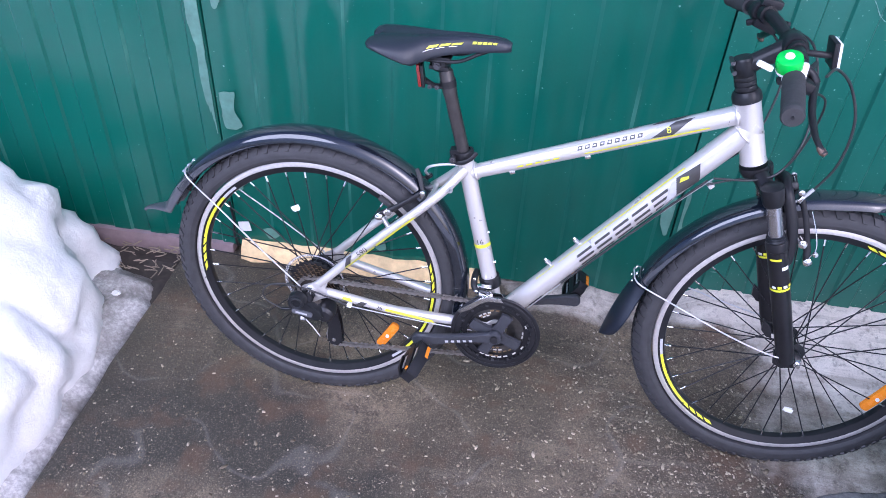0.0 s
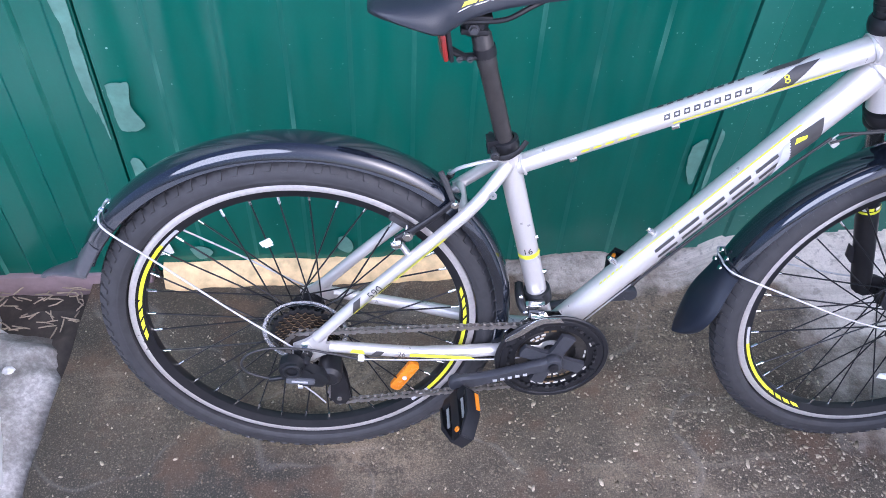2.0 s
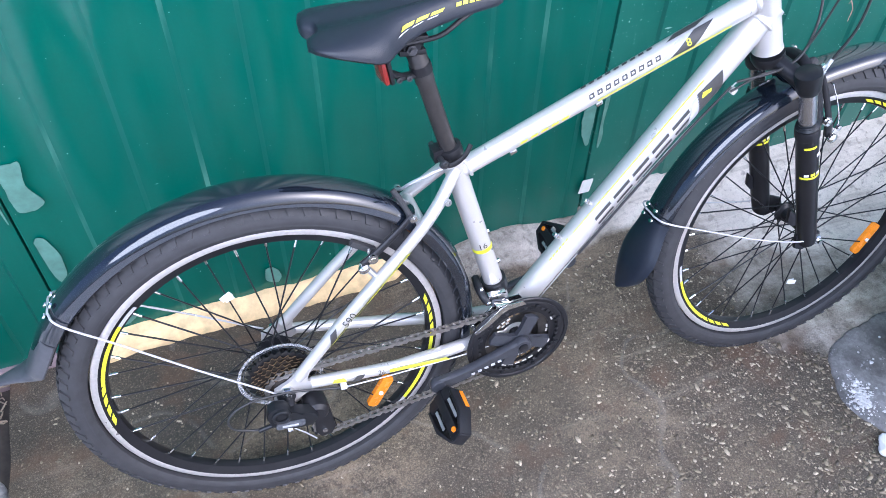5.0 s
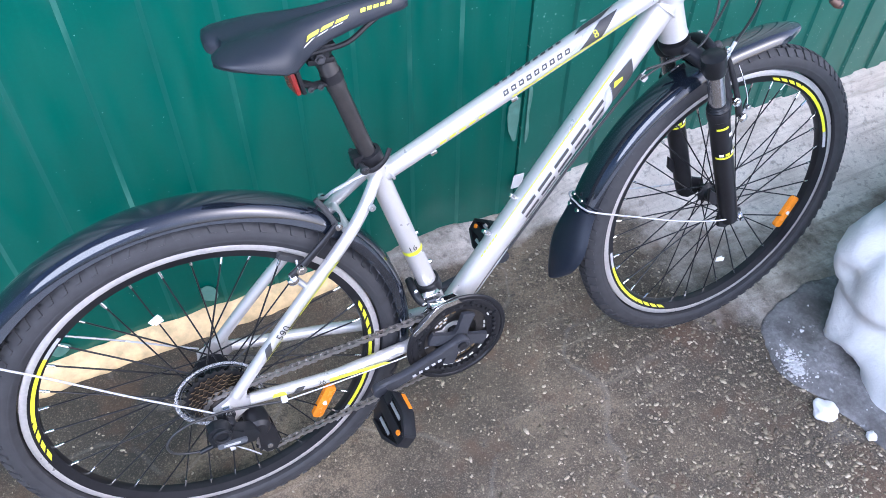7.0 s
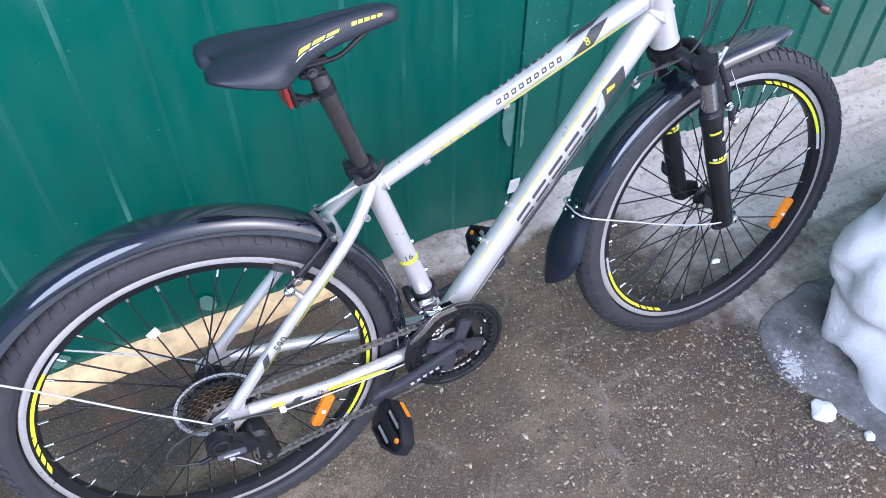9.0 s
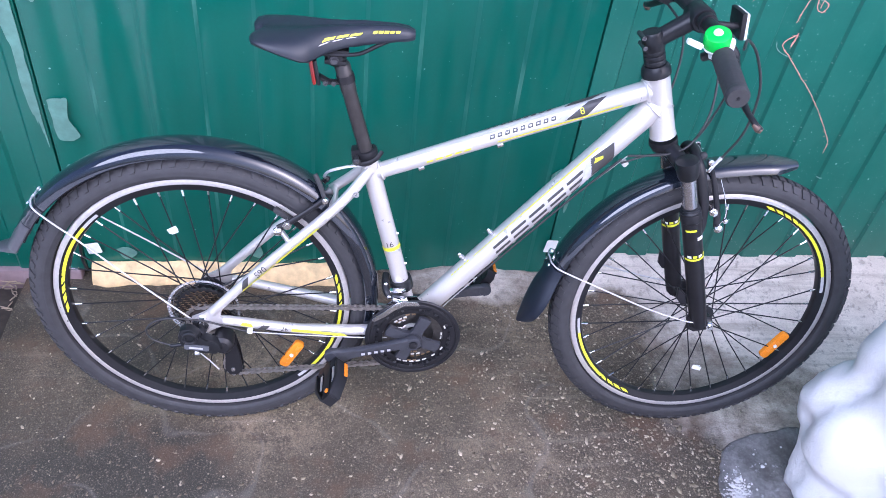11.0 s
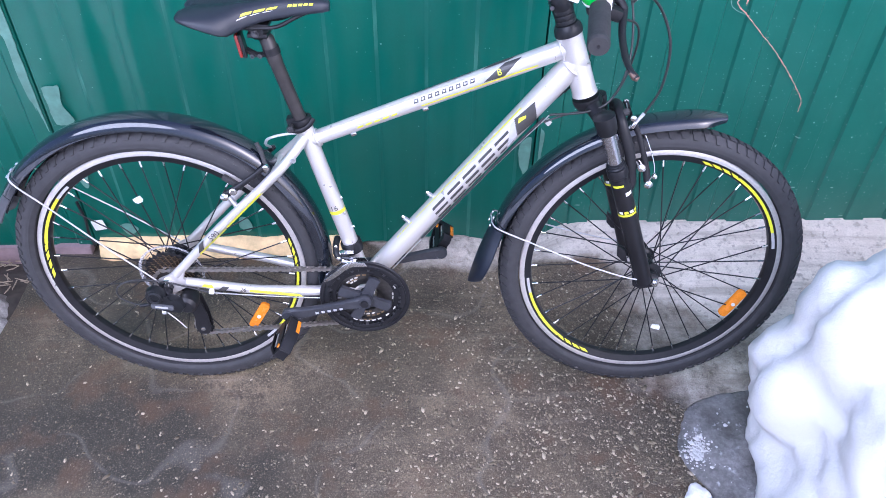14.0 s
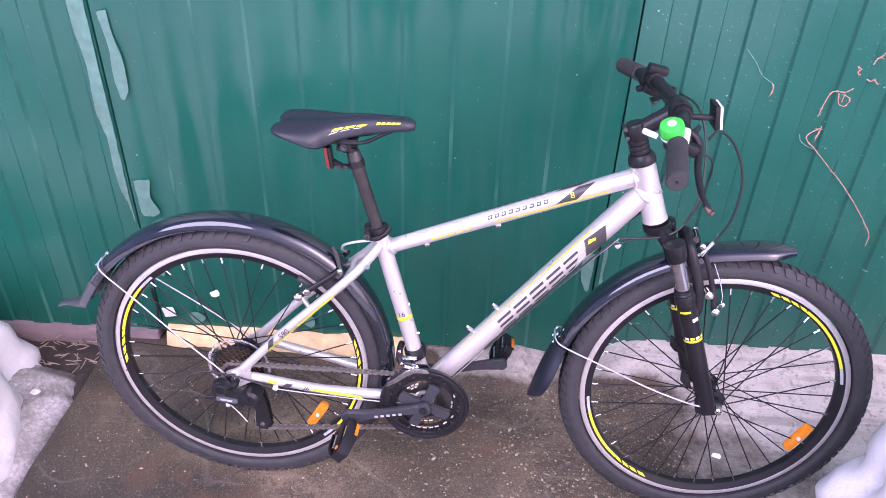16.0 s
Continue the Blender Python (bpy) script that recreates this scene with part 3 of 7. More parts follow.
lathe(bm, [(0.0205, -0.036), (0.0205, 0.036), (0.014, 0.036), (0.014, -0.036)], BB, n=28)
weld(bm, TT_A + vec((0.017, 0, 0.0065)), TT_B - TT_A, 0.0165)
weld(bm, TT_B - (TT_B - TT_A).normalized() * 0.024, TT_B - TT_A, 0.0195)
weld(bm, DT_B - (DT_B - DT_A).normalized() * 0.03, DT_B - DT_A, 0.0245)
weld(bm, BB + vec((-0.006, 0, 0.024)), ST_TOP - BB, 0.018)
part("frame", bm, SILVER, bicycle, "silver-white welded alloy bicycle frame with rough welds")

# stays
for side in (-1, 1):
    drop = RA + vec((0.012, side * 0.066, 0.008))
    bm = bmesh.new()
    tube(bm, spline([ST_TOP + vec((0.0, side * 0.012, -0.004)), vec((0.288, side * 0.034, 0.611)), vec((0.24, side * 0.047, 0.566)), vec((0.13, side * 0.058, 0.465)), drop + vec((0.012, 0, 0.014))], 6), 0.0098, 14)
    part("seat_stay", bm, SILVER, bicycle)
    bm = bmesh.new()
    tube(bm, spline([BB + vec((-0.012, side * 0.024, 0.006)), vec((0.33, side * 0.036, 0.290)), vec((0.2, side * 0.056, 0.309)), drop + vec((0.03, 0, -0.006))], 6), [0.0125] * 6 + [0.0115] * 6 + [0.010] * 7, 14)
    part("chain_stay", bm, SILVER, bicycle)
    bm = bmesh.new()
    plate(bm, [(RA.x - 0.02, RA.z - 0.012), (RA.x - 0.006, RA.z - 0.03), (RA.x + 0.012, RA.z - 0.028), (RA.x + 0.03, RA.z - 0.014), (RA.x + 0.058, RA.z - 0.006), (RA.x + 0.06, RA.z + 0.004), (RA.x + 0.036, RA.z + 0.012), (RA.x + 0.046, RA.z + 0.034), (RA.x + 0.034, RA.z + 0.042), (RA.x + 0.006, RA.z + 0.018), (RA.x - 0.016, RA.z + 0.01)], side * 0.0635, side * 0.0705, 0.0015)
    part("dropout", bm, SILVER, bicycle)
    bm = bmesh.new()
    lathe(bm, [(0.0, 0), (0.011, 0), (0.011, 0.004), (0.0085, 0.009), (0, 0.009)], RA + vec((0.004, side * 0.0705, 0.004)), (0, side, 0), 6)
    rod(bm, RA + vec((0.004, side * 0.07, 0.004)), RA + vec((0.004, side * 0.086, 0.004)), 0.0048, 10)
    part("axle_nut", bm, STEEL, bicycle, "zinc-plated axle nut")
bm = bmesh.new()
rod(bm, (0.262, -0.036, 0.588), (0.262, 0.036, 0.588), 0.008, 12)
part("stay_bridge", bm, SILVER, bicycle)
for side in (-1, 1):
    bm = bmesh.new()
    lathe(bm, [(0.002, 0), (0.0055, 0), (0.0055, 0.004), (0.002, 0.004)], (0.304, side * 0.040, 0.620), (0, side, 0), 12)
    part("eyelet", bm, ALLOY, bicycle)

# bottle bosses and cable stops
for p, d in ((vec((0.372, 0, 0.505)), vec((0.966, 0, 0.26))), (vec((0.392, 0, 0.432)), vec((0.966, 0, 0.26))), (vec((0.573, 0, 0.512)), vec((-0.75, 0, 0.66))), (vec((0.52, 0, 0.452)), vec((-0.75, 0, 0.66)))):
    bm = bmesh.new()
    rod(bm, p - d * 0.004, p + d * 0.01, 0.0052, 8)
    rod(bm, p + d * 0.01, p + d * 0.0155, 0.0038, 6)
    part("bottle_boss", bm, STEEL, bicycle, "small steel bottle cage bolt")


# decals laid round the tubes
def on_tube(a, b, r0, r1, u, s):
    """A place on a tube: u metres from a, s metres round it from the middle of its right side, upwards."""
    a, b = vec(a), vec(b)
    d = (b - a).normalized()
    r = r0 + (r1 - r0) * u / (b - a).length + 0.0007
    out = vec((0, -1, 0))
    up = d.cross(vec((0, -1, 0))).normalized()
    if up.z < 0:
        up = -up
    ang = s / r
    return a + d * u + out * r * math.cos(ang) + up * r * math.sin(ang)


def tube_patch(bm, tb, corners, k=8, mat=0):
    """A four-cornered decal; corners (u, s) in turn."""
    c = [np.array(q) for q in corners]
    g = [[bm.verts.new(on_tube(*tb, *((c[0] * (1 - i / k) + c[1] * (i / k)) * (1 - j / k) + (c[3] * (1 - i / k) + c[2] * (i / k)) * (j / k)))) for j in range(k + 1)] for i in range(k + 1)]
    for i in range(k):
        for j in range(k):
            bm.faces.new((g[i][j], g[i + 1][j], g[i + 1][j + 1], g[i][j + 1])).material_index = mat


def tube_text(name, text, tb, u, s, size, material, spin=0.0, parent=None, upright=False):
    cu = bpy.data.curves.new(name, "FONT")
    cu.body, cu.size, cu.resolution_u = text, size, 3
    tmp = new("tmp", cu)
    me = bpy.data.meshes.new_from_object(tmp.evaluated_get(bpy.context.evaluated_depsgraph_get()))
    bpy.data.objects.remove(tmp)
    c, sn = math.cos(spin), math.sin(spin)
    for v in me.vertices:
        v.co = on_tube(*tb, u + v.co.y, s + v.co.x) if upright else on_tube(*tb, u + v.co.x * c - v.co.y * sn, s + v.co.x * sn + v.co.y * c)
    me.materials.append(material)
    ob = new(name, me)
    ob.parent = parent or bicycle
    return ob


DT = (DT_A, DT_B, 0.0225, 0.0235)
DT_DIR, TT_DIR = (DT_B - DT_A).normalized(), (TT_B - TT_A).normalized()
DT_ARROW = (DT_A + DT_DIR * 0.024, DT_B + DT_DIR * 0.024, 0.0234, 0.0244)
TT = (TT_A + TT_DIR * 0.018, TT_B + TT_DIR * 0.018, 0.0155, 0.019)
STT = (BB, ST_TOP, 0.0172, 0.0172)
# five blocks of three plain dark bars along the down tube
for i in range(5):
    bm = bmesh.new()
    u0, w, t = 0.226 + i * 0.0485, 0.0395, 0.0052
    for k in range(3):
        lo = -0.017 + 0.0115 * k
        sl = 0.0035 * k
        tube_patch(bm, DT, [(u0 + sl, lo), (u0 + w + sl, lo), (u0 + w + sl + 0.002, lo + t), (u0 + sl + 0.002, lo + t)])
    part("decal_shape", bm, DARKDECAL, bicycle, "dark grey printed block shape")
def stripe(tb, corners, k=8, material=None, label="thin yellow stripe decal", name="yellow_stripe"):
    bm = bmesh.new()
    tube_patch(bm, tb, corners, k)
    return part(name, bm, material or YELLOW, bicycle, label)


for k in range(6):
    stripe(DT, [(0.125 + k * 0.009, 0.0225), (0.131 + k * 0.009, 0.0225), (0.134 + k * 0.009, 0.025), (0.128 + k * 0.009, 0.025)], 2)
stripe(DT, [(0.19, 0.0228), (0.52, 0.0215), (0.515, 0.0242), (0.19, 0.0242)], 14)
bm = bmesh.new()
tube_patch(bm, DT_ARROW, [(0.447, -0.012), (0.495, -0.021), (0.522, 0.012), (0.469, 0.017)], 8)
tube_patch(bm, DT_ARROW, [(0.413, -0.016), (0.449, -0.012), (0.469, 0.015), (0.457, 0.015)], 8, 1)
tube_patch(bm, DT_ARROW, [(0.469, 0.006), (0.487, 0.002), (0.491, 0.006), (0.477, 0.012)], 4, 2)
part("arrow_decal", bm, [DARKDECAL, GREYDECAL, YELLOW], bicycle, "dark arrow decal with a yellow tick")
# top tube: nine small dark bars, yellow stripe, dark chevron
for i in range(9):
    bm = bmesh.new()
    u0 = 0.208 + i * 0.0142
    tube_patch(bm, TT, [(u0, 0.0045), (u0 + 0.009, 0.0045), (u0 + 0.0115, 0.0125), (u0 + 0.0025, 0.0125)], 3)
    tube_patch(bm, TT, [(u0 + 0.003, 0.0068), (u0 + 0.0072, 0.0068), (u0 + 0.008, 0.0102), (u0 + 0.0038, 0.0102)], 2, 1)
    part("decal_bar", bm, [DARKDECAL, SILVER], bicycle, "small dark printed bar")
for i in range(9):
    bm = bmesh.new()
    u0 = 0.205 + i * 0.0142
    tube_patch(bm, TT, [(u0, 0.0275), (u0 + 0.009, 0.0275), (u0 + 0.0115, 0.033), (u0 + 0.0025, 0.033)], 3)
    part("decal_bar", bm, DARKDECAL, bicycle, "small dark printed bar")
for k in range(5):
    stripe(TT, [(0.085 + 0.018 * k, -0.0045), (0.097 + 0.018 * k, -0.0045), (0.1 + 0.018 * k, -0.001), (0.088 + 0.018 * k, -0.001)], 3)
stripe(TT, [(0.22, -0.006), (0.45, -0.008), (0.45, -0.0048), (0.22, -0.0035)], 14)
bm = bmesh.new()
tube_patch(bm, TT, [(0.345, -0.002), (0.385, -0.004), (0.428, 0.021), (0.395, 0.021)], 10)
tube_patch(bm, TT, [(0.328, 0.001), (0.345, -0.002), (0.395, 0.021), (0.372, 0.021)], 10, 1)
tube_patch(bm, TT, [(0.35, 0.024), (0.40, 0.024), (0.43, 0.034), (0.37, 0.034)], 6)
part("chevron_decal", bm, [DARKDECAL, GREYDECAL], bicycle, "dark chevron decal")
tube_text("number_decal", "8", TT, 0.375, 0.001, 0.018, YELLOW)
# seat tube size mark
bm = bmesh.new()
tube_patch(bm, STT, [(0.2, -0.026), (0.2, 0.026), (0.208, 0.026), (0.208, -0.026)], 10)
part("yellow_band", bm, YELLOW, bicycle, "yellow band decal on the seat tube")
tube_text("size_decal", "16", STT, 0.210, -0.010, 0.017, DARKDECAL, upright=True)
# stays: number and stripe
SS = (vec((0.2388, -0.0485, 0.5675)), vec((0.0258, -0.0675, 0.3655)), 0.0108, 0.0108)
SSR = (SS[1], SS[0], 0.0105, 0.0105)
tube_text("number_decal", "590", SSR, 0.124, -0.006, 0.0185, DARKDECAL)
bm = bmesh.new()
tube_patch(bm, SSR, [(0.075, -0.0125), (0.17, -0.0125), (0.165, -0.0075), (0.085, -0.0065)], 12)
tube_patch(bm, SSR, [(0.17, -0.0115), (0.285, -0.0095), (0.28, -0.0045), (0.175, -0.0055)], 12)
part("yellow_stripe", bm, YELLOW, bicycle)
bm = bmesh.new()
tube_patch(bm, SSR, [(0.083, -0.005), (0.098, -0.006), (0.114, 0.009), (0.098, 0.009)], 5)
part("chevron_decal", bm, DARKDECAL, bicycle)
CS = (vec((0.045, -0.0665, 0.3385)), vec((0.2, -0.0565, 0.3095)), 0.0112, 0.0122)
tube_text("number_decal", "26", CS, 0.114, -0.001, 0.014, DARKDECAL)
stripe(CS, [(0.135, 0.0), (0.25, 0.002), (0.24, 0.007), (0.135, 0.006)])
stripe(CS, [(0.035, 0.002), (0.06, 0.0), (0.055, 0.008), (0.038, 0.008)], 4)
bm = bmesh.new()
tube_patch(bm, CS, [(0.065, -0.006), (0.082, -0.007), (0.092, 0.007), (0.078, 0.007)], 5)
part("chevron_decal", bm, DARKDECAL, bicycle)


# ---- wheels ----
def make_wheel(name, c, spin, flange_l, flange_r, arcs, label, fr=0.03, rim=RIM_R, outer=TYRE_R):
    """Rim as the wheel's own mesh; tyre, hub and each spoke under it."""
    bm = bmesh.new()
    R = rim
    prof = [(R, -0.0125), (R - 0.004, -0.0137), (R - 0.0108, -0.0137), (R - 0.0125, -0.0128), (R - 0.0255, -0.008), (R - 0.0275, 0.0), (R - 0.0255, 0.008), (R - 0.0125, 0.0128), (R - 0.0108, 0.0137), (R - 0.004, 0.0137), (R, 0.0125), (R - 0.008, 0.01), (R - 0.010, 0), (R - 0.008, -0.01)]
    lathe(bm, prof, c, n=128)
    for f in bm.faces:
        q = f.calc_center_median() - c
        f.material_index = 0 if math.hypot(q.x, q.z) > R - 0.0115 else 1
    wheel = part(name, bm, [BRAKETRACK, BLACK], bicycle, label, 30)
    # tyre with side knobs and tread blocks
    bm = bmesh.new()
    tc, tr = outer - 0.0262, 0.0245
    prof = []
    for i in range(17):
        a = radians(-128 + 256 * i / 16)
        k = 1.0 + 0.05 * math.cos(a)
        prof.append((tc + tr * k * math.cos(a), 1.02 * tr * math.sin(a)))
    lathe(bm, prof, c, n=128)
    for i in range(104):
        a = 2 * math.pi * i / 104
        for off in (-14, 14):
            b = radians(off)
            rr = tc + tr * 1.03 * math.cos(b)
            m = Matrix.Translation(c) @ Matrix.Rotation(-a - 0.03, 4, "Y") @ Matrix.Translation((rr, tr * math.sin(b), 0)) @ Matrix.Rotation(b, 4, "Z") @ Matrix.Diagonal((0.006, 0.0105, 0.014 * (1 if i % 2 else 0.8), 1))
            bmesh.ops.create_cube(bm, size=1, matrix=m)
    # shoulder knobs, broad towards the tread and narrow towards the sidewall
    for i in range(84):
        a = 2 * math.pi * i / 84
        for s in (-1, 1):
            b = radians(s * 47)
            m = Matrix.Translation(c) @ Matrix.Rotation(-a, 4, "Y") @ Matrix.Translation((tc + tr * 1.04 * math.cos(b), tr * 1.03 * math.sin(b), 0)) @ Matrix.Rotation(b, 4, "Z")
            made = bmesh.ops.create_cube(bm, size=1)["verts"]
            for v in made:
                low = v.co.y * s > 0
                v.co = m @ vec((v.co.x * 0.0062 - (0.002 if low else 0.0006), v.co.y * (0.017 if i % 2 else 0.0135), v.co.z * (0.0085 if low else 0.0185)))
    part("tyre", bm, TYRE, wheel, "worn black rubber tyre with knobbly tread", 30)
    bm = bmesh.new()
    for s in (-1, 1):
        lathe(bm, [(tc - 0.006, s * 0.0246), (tc - 0.004, s * 0.0252), (tc - 0.002, s * 0.0246)], c, n=96, closed=True)
    part("tyre_rib", bm, TYRE, wheel)
    # hub
    bm = bmesh.new()
    lathe(bm, [(0.006, -0.06), (0.01, -0.05), (0.011, flange_r - 0.006), (fr, flange_r - 0.003), (fr, flange_r), (0.014, flange_r + 0.006), (0.0125, 0), (0.014, flange_l - 0.006), (fr, flange_l), (fr, flange_l + 0.003), (0.011, flange_l + 0.006), (0.01, 0.05), (0.006, 0.06)], c, n=32)
    part("hub", bm, BLACKANOD, wheel, "black hub")
    # spokes in crossed pairs
    n = 36
    for i in range(n):
        s = -1 if i % 2 else 1
        fl = flange_l + 0.001 if s > 0 else flange_r - 0.001
        a = 2 * math.pi * (i + spin) / n
        lean = radians(62) * (1 if (i // 2) % 2 else -1)
        h = vec(((fr - 0.0035) * math.cos(a + lean), fl + (0.002 if (i // 2) % 2 else -0.002), (fr - 0.0035) * math.sin(a + lean)))
        e = vec(((rim - 0.0275) * math.cos(a), s * 0.003, (rim - 0.0275) * math.sin(a)))
        bm = bmesh.new()
        rod(bm, c + h, c + e, 0.0014, 6)
        d = (e - h).normalized()
        rod(bm, c + e - d * 0.013, c + e + d * 0.002, 0.0022, 6, 1)
        part("spoke", bm, [BLACK, CHROME], wheel, "", 60)
    # decal arcs on the near and far rim faces
    for s in (-1, 1):
        for a0, a1, slash_at_start in arcs:
            bm = bmesh.new()
            rad = [(R - 0.0215, s * 0.0114), (R - 0.0156, s * 0.0131)]
            sl0, sl1 = (a0, a0 + 20) if slash_at_start else (a1 - 20, a1)
            w0, w1 = (a1 - 9, a1) if slash_at_start else (a0, a0 + 9)
            y0, y1 = (a0 + 20, a1 - 9) if slash_at_start else (a0 + 9, a1 - 20)
            lathe(bm, rad, c, n=24, closed=False, a0=y0, a1=y1)
            for k in range(4):
                q0, q1 = sl0 + 5 * k, sl0 + 5 * k + 3.7
                vs = []
                for r_, h_, sh in ((rad[0][0], rad[0][1], -1.2), (rad[1][0], rad[1][1], 1.2)):
                    vs.append([bm.verts.new(c + vec((r_ * math.cos(radians(q + sh)), h_, r_ * math.sin(radians(q + sh))))) for q in (q0, (q0 + q1) / 2, q1)])
                for j in range(2):
                    bm.faces.new((vs[0][j], vs[0][j + 1], vs[1][j + 1], vs[1][j]))
            lathe(bm, rad, c, n=6, closed=False, a0=w0, a1=w1, mat=1)
            part("rim_decal", bm, [YELLOW, GREYDECAL], wheel, "yellow and grey rim decal")
    return wheel


rear = make_wheel("rear_wheel", RA, 0.4, 0.032, -0.022, ((130, 186, False), (-49, 17, False)), "silver and black rear wheel rim")
front = make_wheel("front_wheel", FA, 0.1, 0.03, -0.03, ((186, 246, False), (10, 75, False)), "silver and black front wheel rim", 0.022, 0.285, 0.329)
front.matrix_basis = Matrix.Translation(FA) @ Matrix.Rotation(radians(-2.5), 4, "X") @ Matrix.Translation(-FA)


def make_reflector(c, angle, wheel, y):
    bm = bmesh.new()
    m = Matrix.Translation(vec(c) + vec((0, y, 0))) @ Matrix.Rotation(-radians(angle), 4, "Y")
    plate(bm, rounded(0.078, 0.022, 0.008), -0.005, 0.005, 0.0015, 0, m)
    ob = part("spoke_reflector", bm, ORANGE, wheel, "orange plastic spoke reflector")
    bm = bmesh.new()
    lathe(bm, [(0.0, 0), (0.0042, 0), (0.0042, 0.003), (0, 0.003)], vec(c) + vec((0, y - 0.0055, 0)), (0, -1, 0), 10)
    part("clip_screw", bm, WHITE, wheel)
    return ob


make_reflector((0.168, 0, 0.192), 58, rear, -0.004)
make_reflector((1.256, 0, 0.2245), 59, front, -0.004)


def make_tag(c, turn, wheel):
    bm = bmesh.new()
    box(bm, c, (0.019, 0.0012, 0.011), (0, turn, 8), 0.0004)
    box(bm, (c[0] + 0.003, c[1] - 0.003, c[2] - 0.001), (0.016, 0.0012, 0.0105), (0, turn - 4, -10), 0.0004)
    part("paper_tag", bm, WHITE, wheel, "small white paper tag on a spoke")


make_tag((-0.047, 0.012, 0.499), -25, rear)
make_tag((1.092, 0.004, 0.150), 12, front)

# ---- cassette, chainset, chain ----


def sprocket_outline(teeth, r, depth):
    out = []
    for i in range(teeth):
        a = 2 * math.pi * i / teeth
        p = 2 * math.pi / teeth
        out += [((r - depth) * math.cos(a), (r - depth) * math.sin(a)), ((r - depth) * math.cos(a + p * 0.3), (r - depth) * math.sin(a + p * 0.3)), (r * math.cos(a + p * 0.5), r * math.sin(a + p * 0.5)), (r * math.cos(a + p * 0.65), r * math.sin(a + p * 0.65))]
    return out


def ring(bm, teeth, r, depth, inner, c, y0, y1, mat=0, rim=0):
    out = sprocket_outline(teeth, r, depth)
    n = len(out)
    vo, vi = [], []
    for y in (y0, y1):
        vo.append([bm.verts.new(c + vec((x, y, z))) for x, z in out])
        vi.append([bm.verts.new(c + vec((inner * math.cos(2 * math.pi * i / n), y, inner * math.sin(2 * math.pi * i / n)))) for i in range(n)])
    for i in range(n):
        j = (i + 1) % n
        for q in ((vo[0][i], vo[0][j], vi[0][j], vi[0][i]), (vo[1][i], vi[1][i], vi[1][j], vo[1][j]), (vo[0][i], vo[1][i], vo[1][j], vo[0][j]), (vi[0][i], vi[0][j], vi[1][j], vi[1][i])):
            bm.faces.new(q).material_index = mat
        bm.faces.ensure_lookup_table()
        bm.faces[-2].material_index = rim


# dark sprocket sides; the rim faces carry the teeth's glint as colour
for k, (teeth, r) in enumerate(((28, 0.0575), (24, 0.05), (22, 0.0455), (20, 0.0415), (18, 0.0375), (16, 0.0335), (14, 0.0295))):
    bm = bmesh.new()
    y = -0.030 - 0.005 * k
    ring(bm, teeth, r, 0.0045, 0.016, RA, y, y - 0.0022, 0, 1 if k else 0)
    part("sprocket", bm, [BRONZE if k else BLACKANOD, TOOTH], rear, "brown steel sprocket", 20)
bm = bmesh.new()
lathe(bm, [(0.008, -0.028), (0.018, -0.028), (0.018, -0.062), (0.012, -0.064), (0.008, -0.06)], RA, n=24)
part("freewheel_body", bm, BLACKANOD, rear)
bm = bmesh.new()
lathe(bm, [(0.028, -0.0255), (0.066, -0.0255), (0.069, -0.028), (0.069, -0.030), (0.065, -0.027), (0.028, -0.027)], RA, n=48)
part("spoke_guard", bm, CLEAR, rear, "clear plastic spoke protector disc")
bm = bmesh.new()
lathe(bm, [(0.065, -0.0275), (0.0705, -0.0282), (0.0715, -0.0304), (0.066, -0.0298)], RA, n=48)
part("guard_rim", bm, MILKY, rear, "pale milky rim of the spoke protector")
bm = bmesh.new()
lathe(bm, [(0.0605, -0.0268), (0.0615, -0.0272), (0.0615, -0.028), (0.0605, -0.0277)], RA, n=48)
part("guard_rim", bm, SHADEGREY, rear)

CS_K = 0.96
CRANK_A = math.atan2(0.262 - BB.z, 0.256 - BB.x)


def crank_arm(side, angle):
    d = vec((math.cos(angle), 0, math.sin(angle)))
    y0 = side * 0.068
    pts = [BB + vec((0, y0, 0)), BB + d * 0.05 + vec((0, y0 + side * 0.004, 0)), BB + d * 0.12 + vec((0, y0 + side * 0.014, 0)), BB + d * 0.168 + vec((0, y0 + side * 0.016, 0))]
    bm = bmesh.new()
    up = vec((-d.z, 0, d.x))
    pp = spline(pts, 5)
    rings = []
    for i, p in enumerate(pp):
        s = i / (len(pp) - 1)
        h = 0.015 - 0.0045 * math.sin(math.pi * min(1, s * 1.15)) - 0.001 * s
        w = 0.0075
        rings.append([bm.verts.new(p + up * (a * h) + vec((0, b * w, 0))) for a, b in ((1, 0.5), (0.75, 1), (-0.75, 1), (-1, 0.5), (-1, -0.5), (-0.75, -1), (0.75, -1), (1, -0.5))])
    for a, b in zip(rings, rings[1:]):
        for j in range(8):
            bm.faces.new((a[j], a[(j + 1) % 8], b[(j + 1) % 8], b[j]))
    bm.faces.new(rings[0])
    bm.faces.new(rings[-1][::-1])
    for p, r in ((pp[0], 0.0165), (pp[-1], 0.014)):
        lathe(bm, [(0.0, -0.0085), (r - 0.002, -0.0085), (r, -0.006), (r, 0.006), (r - 0.002, 0.0085), (0.0, 0.0085)], p, n=24)
    ob = part("crank_arm", bm, GUARD, bicycle, "dark grey alloy crank arm")
    return pp, d, up, ob


pp, d_, up_, arm = crank_arm(-1, CRANK_A)
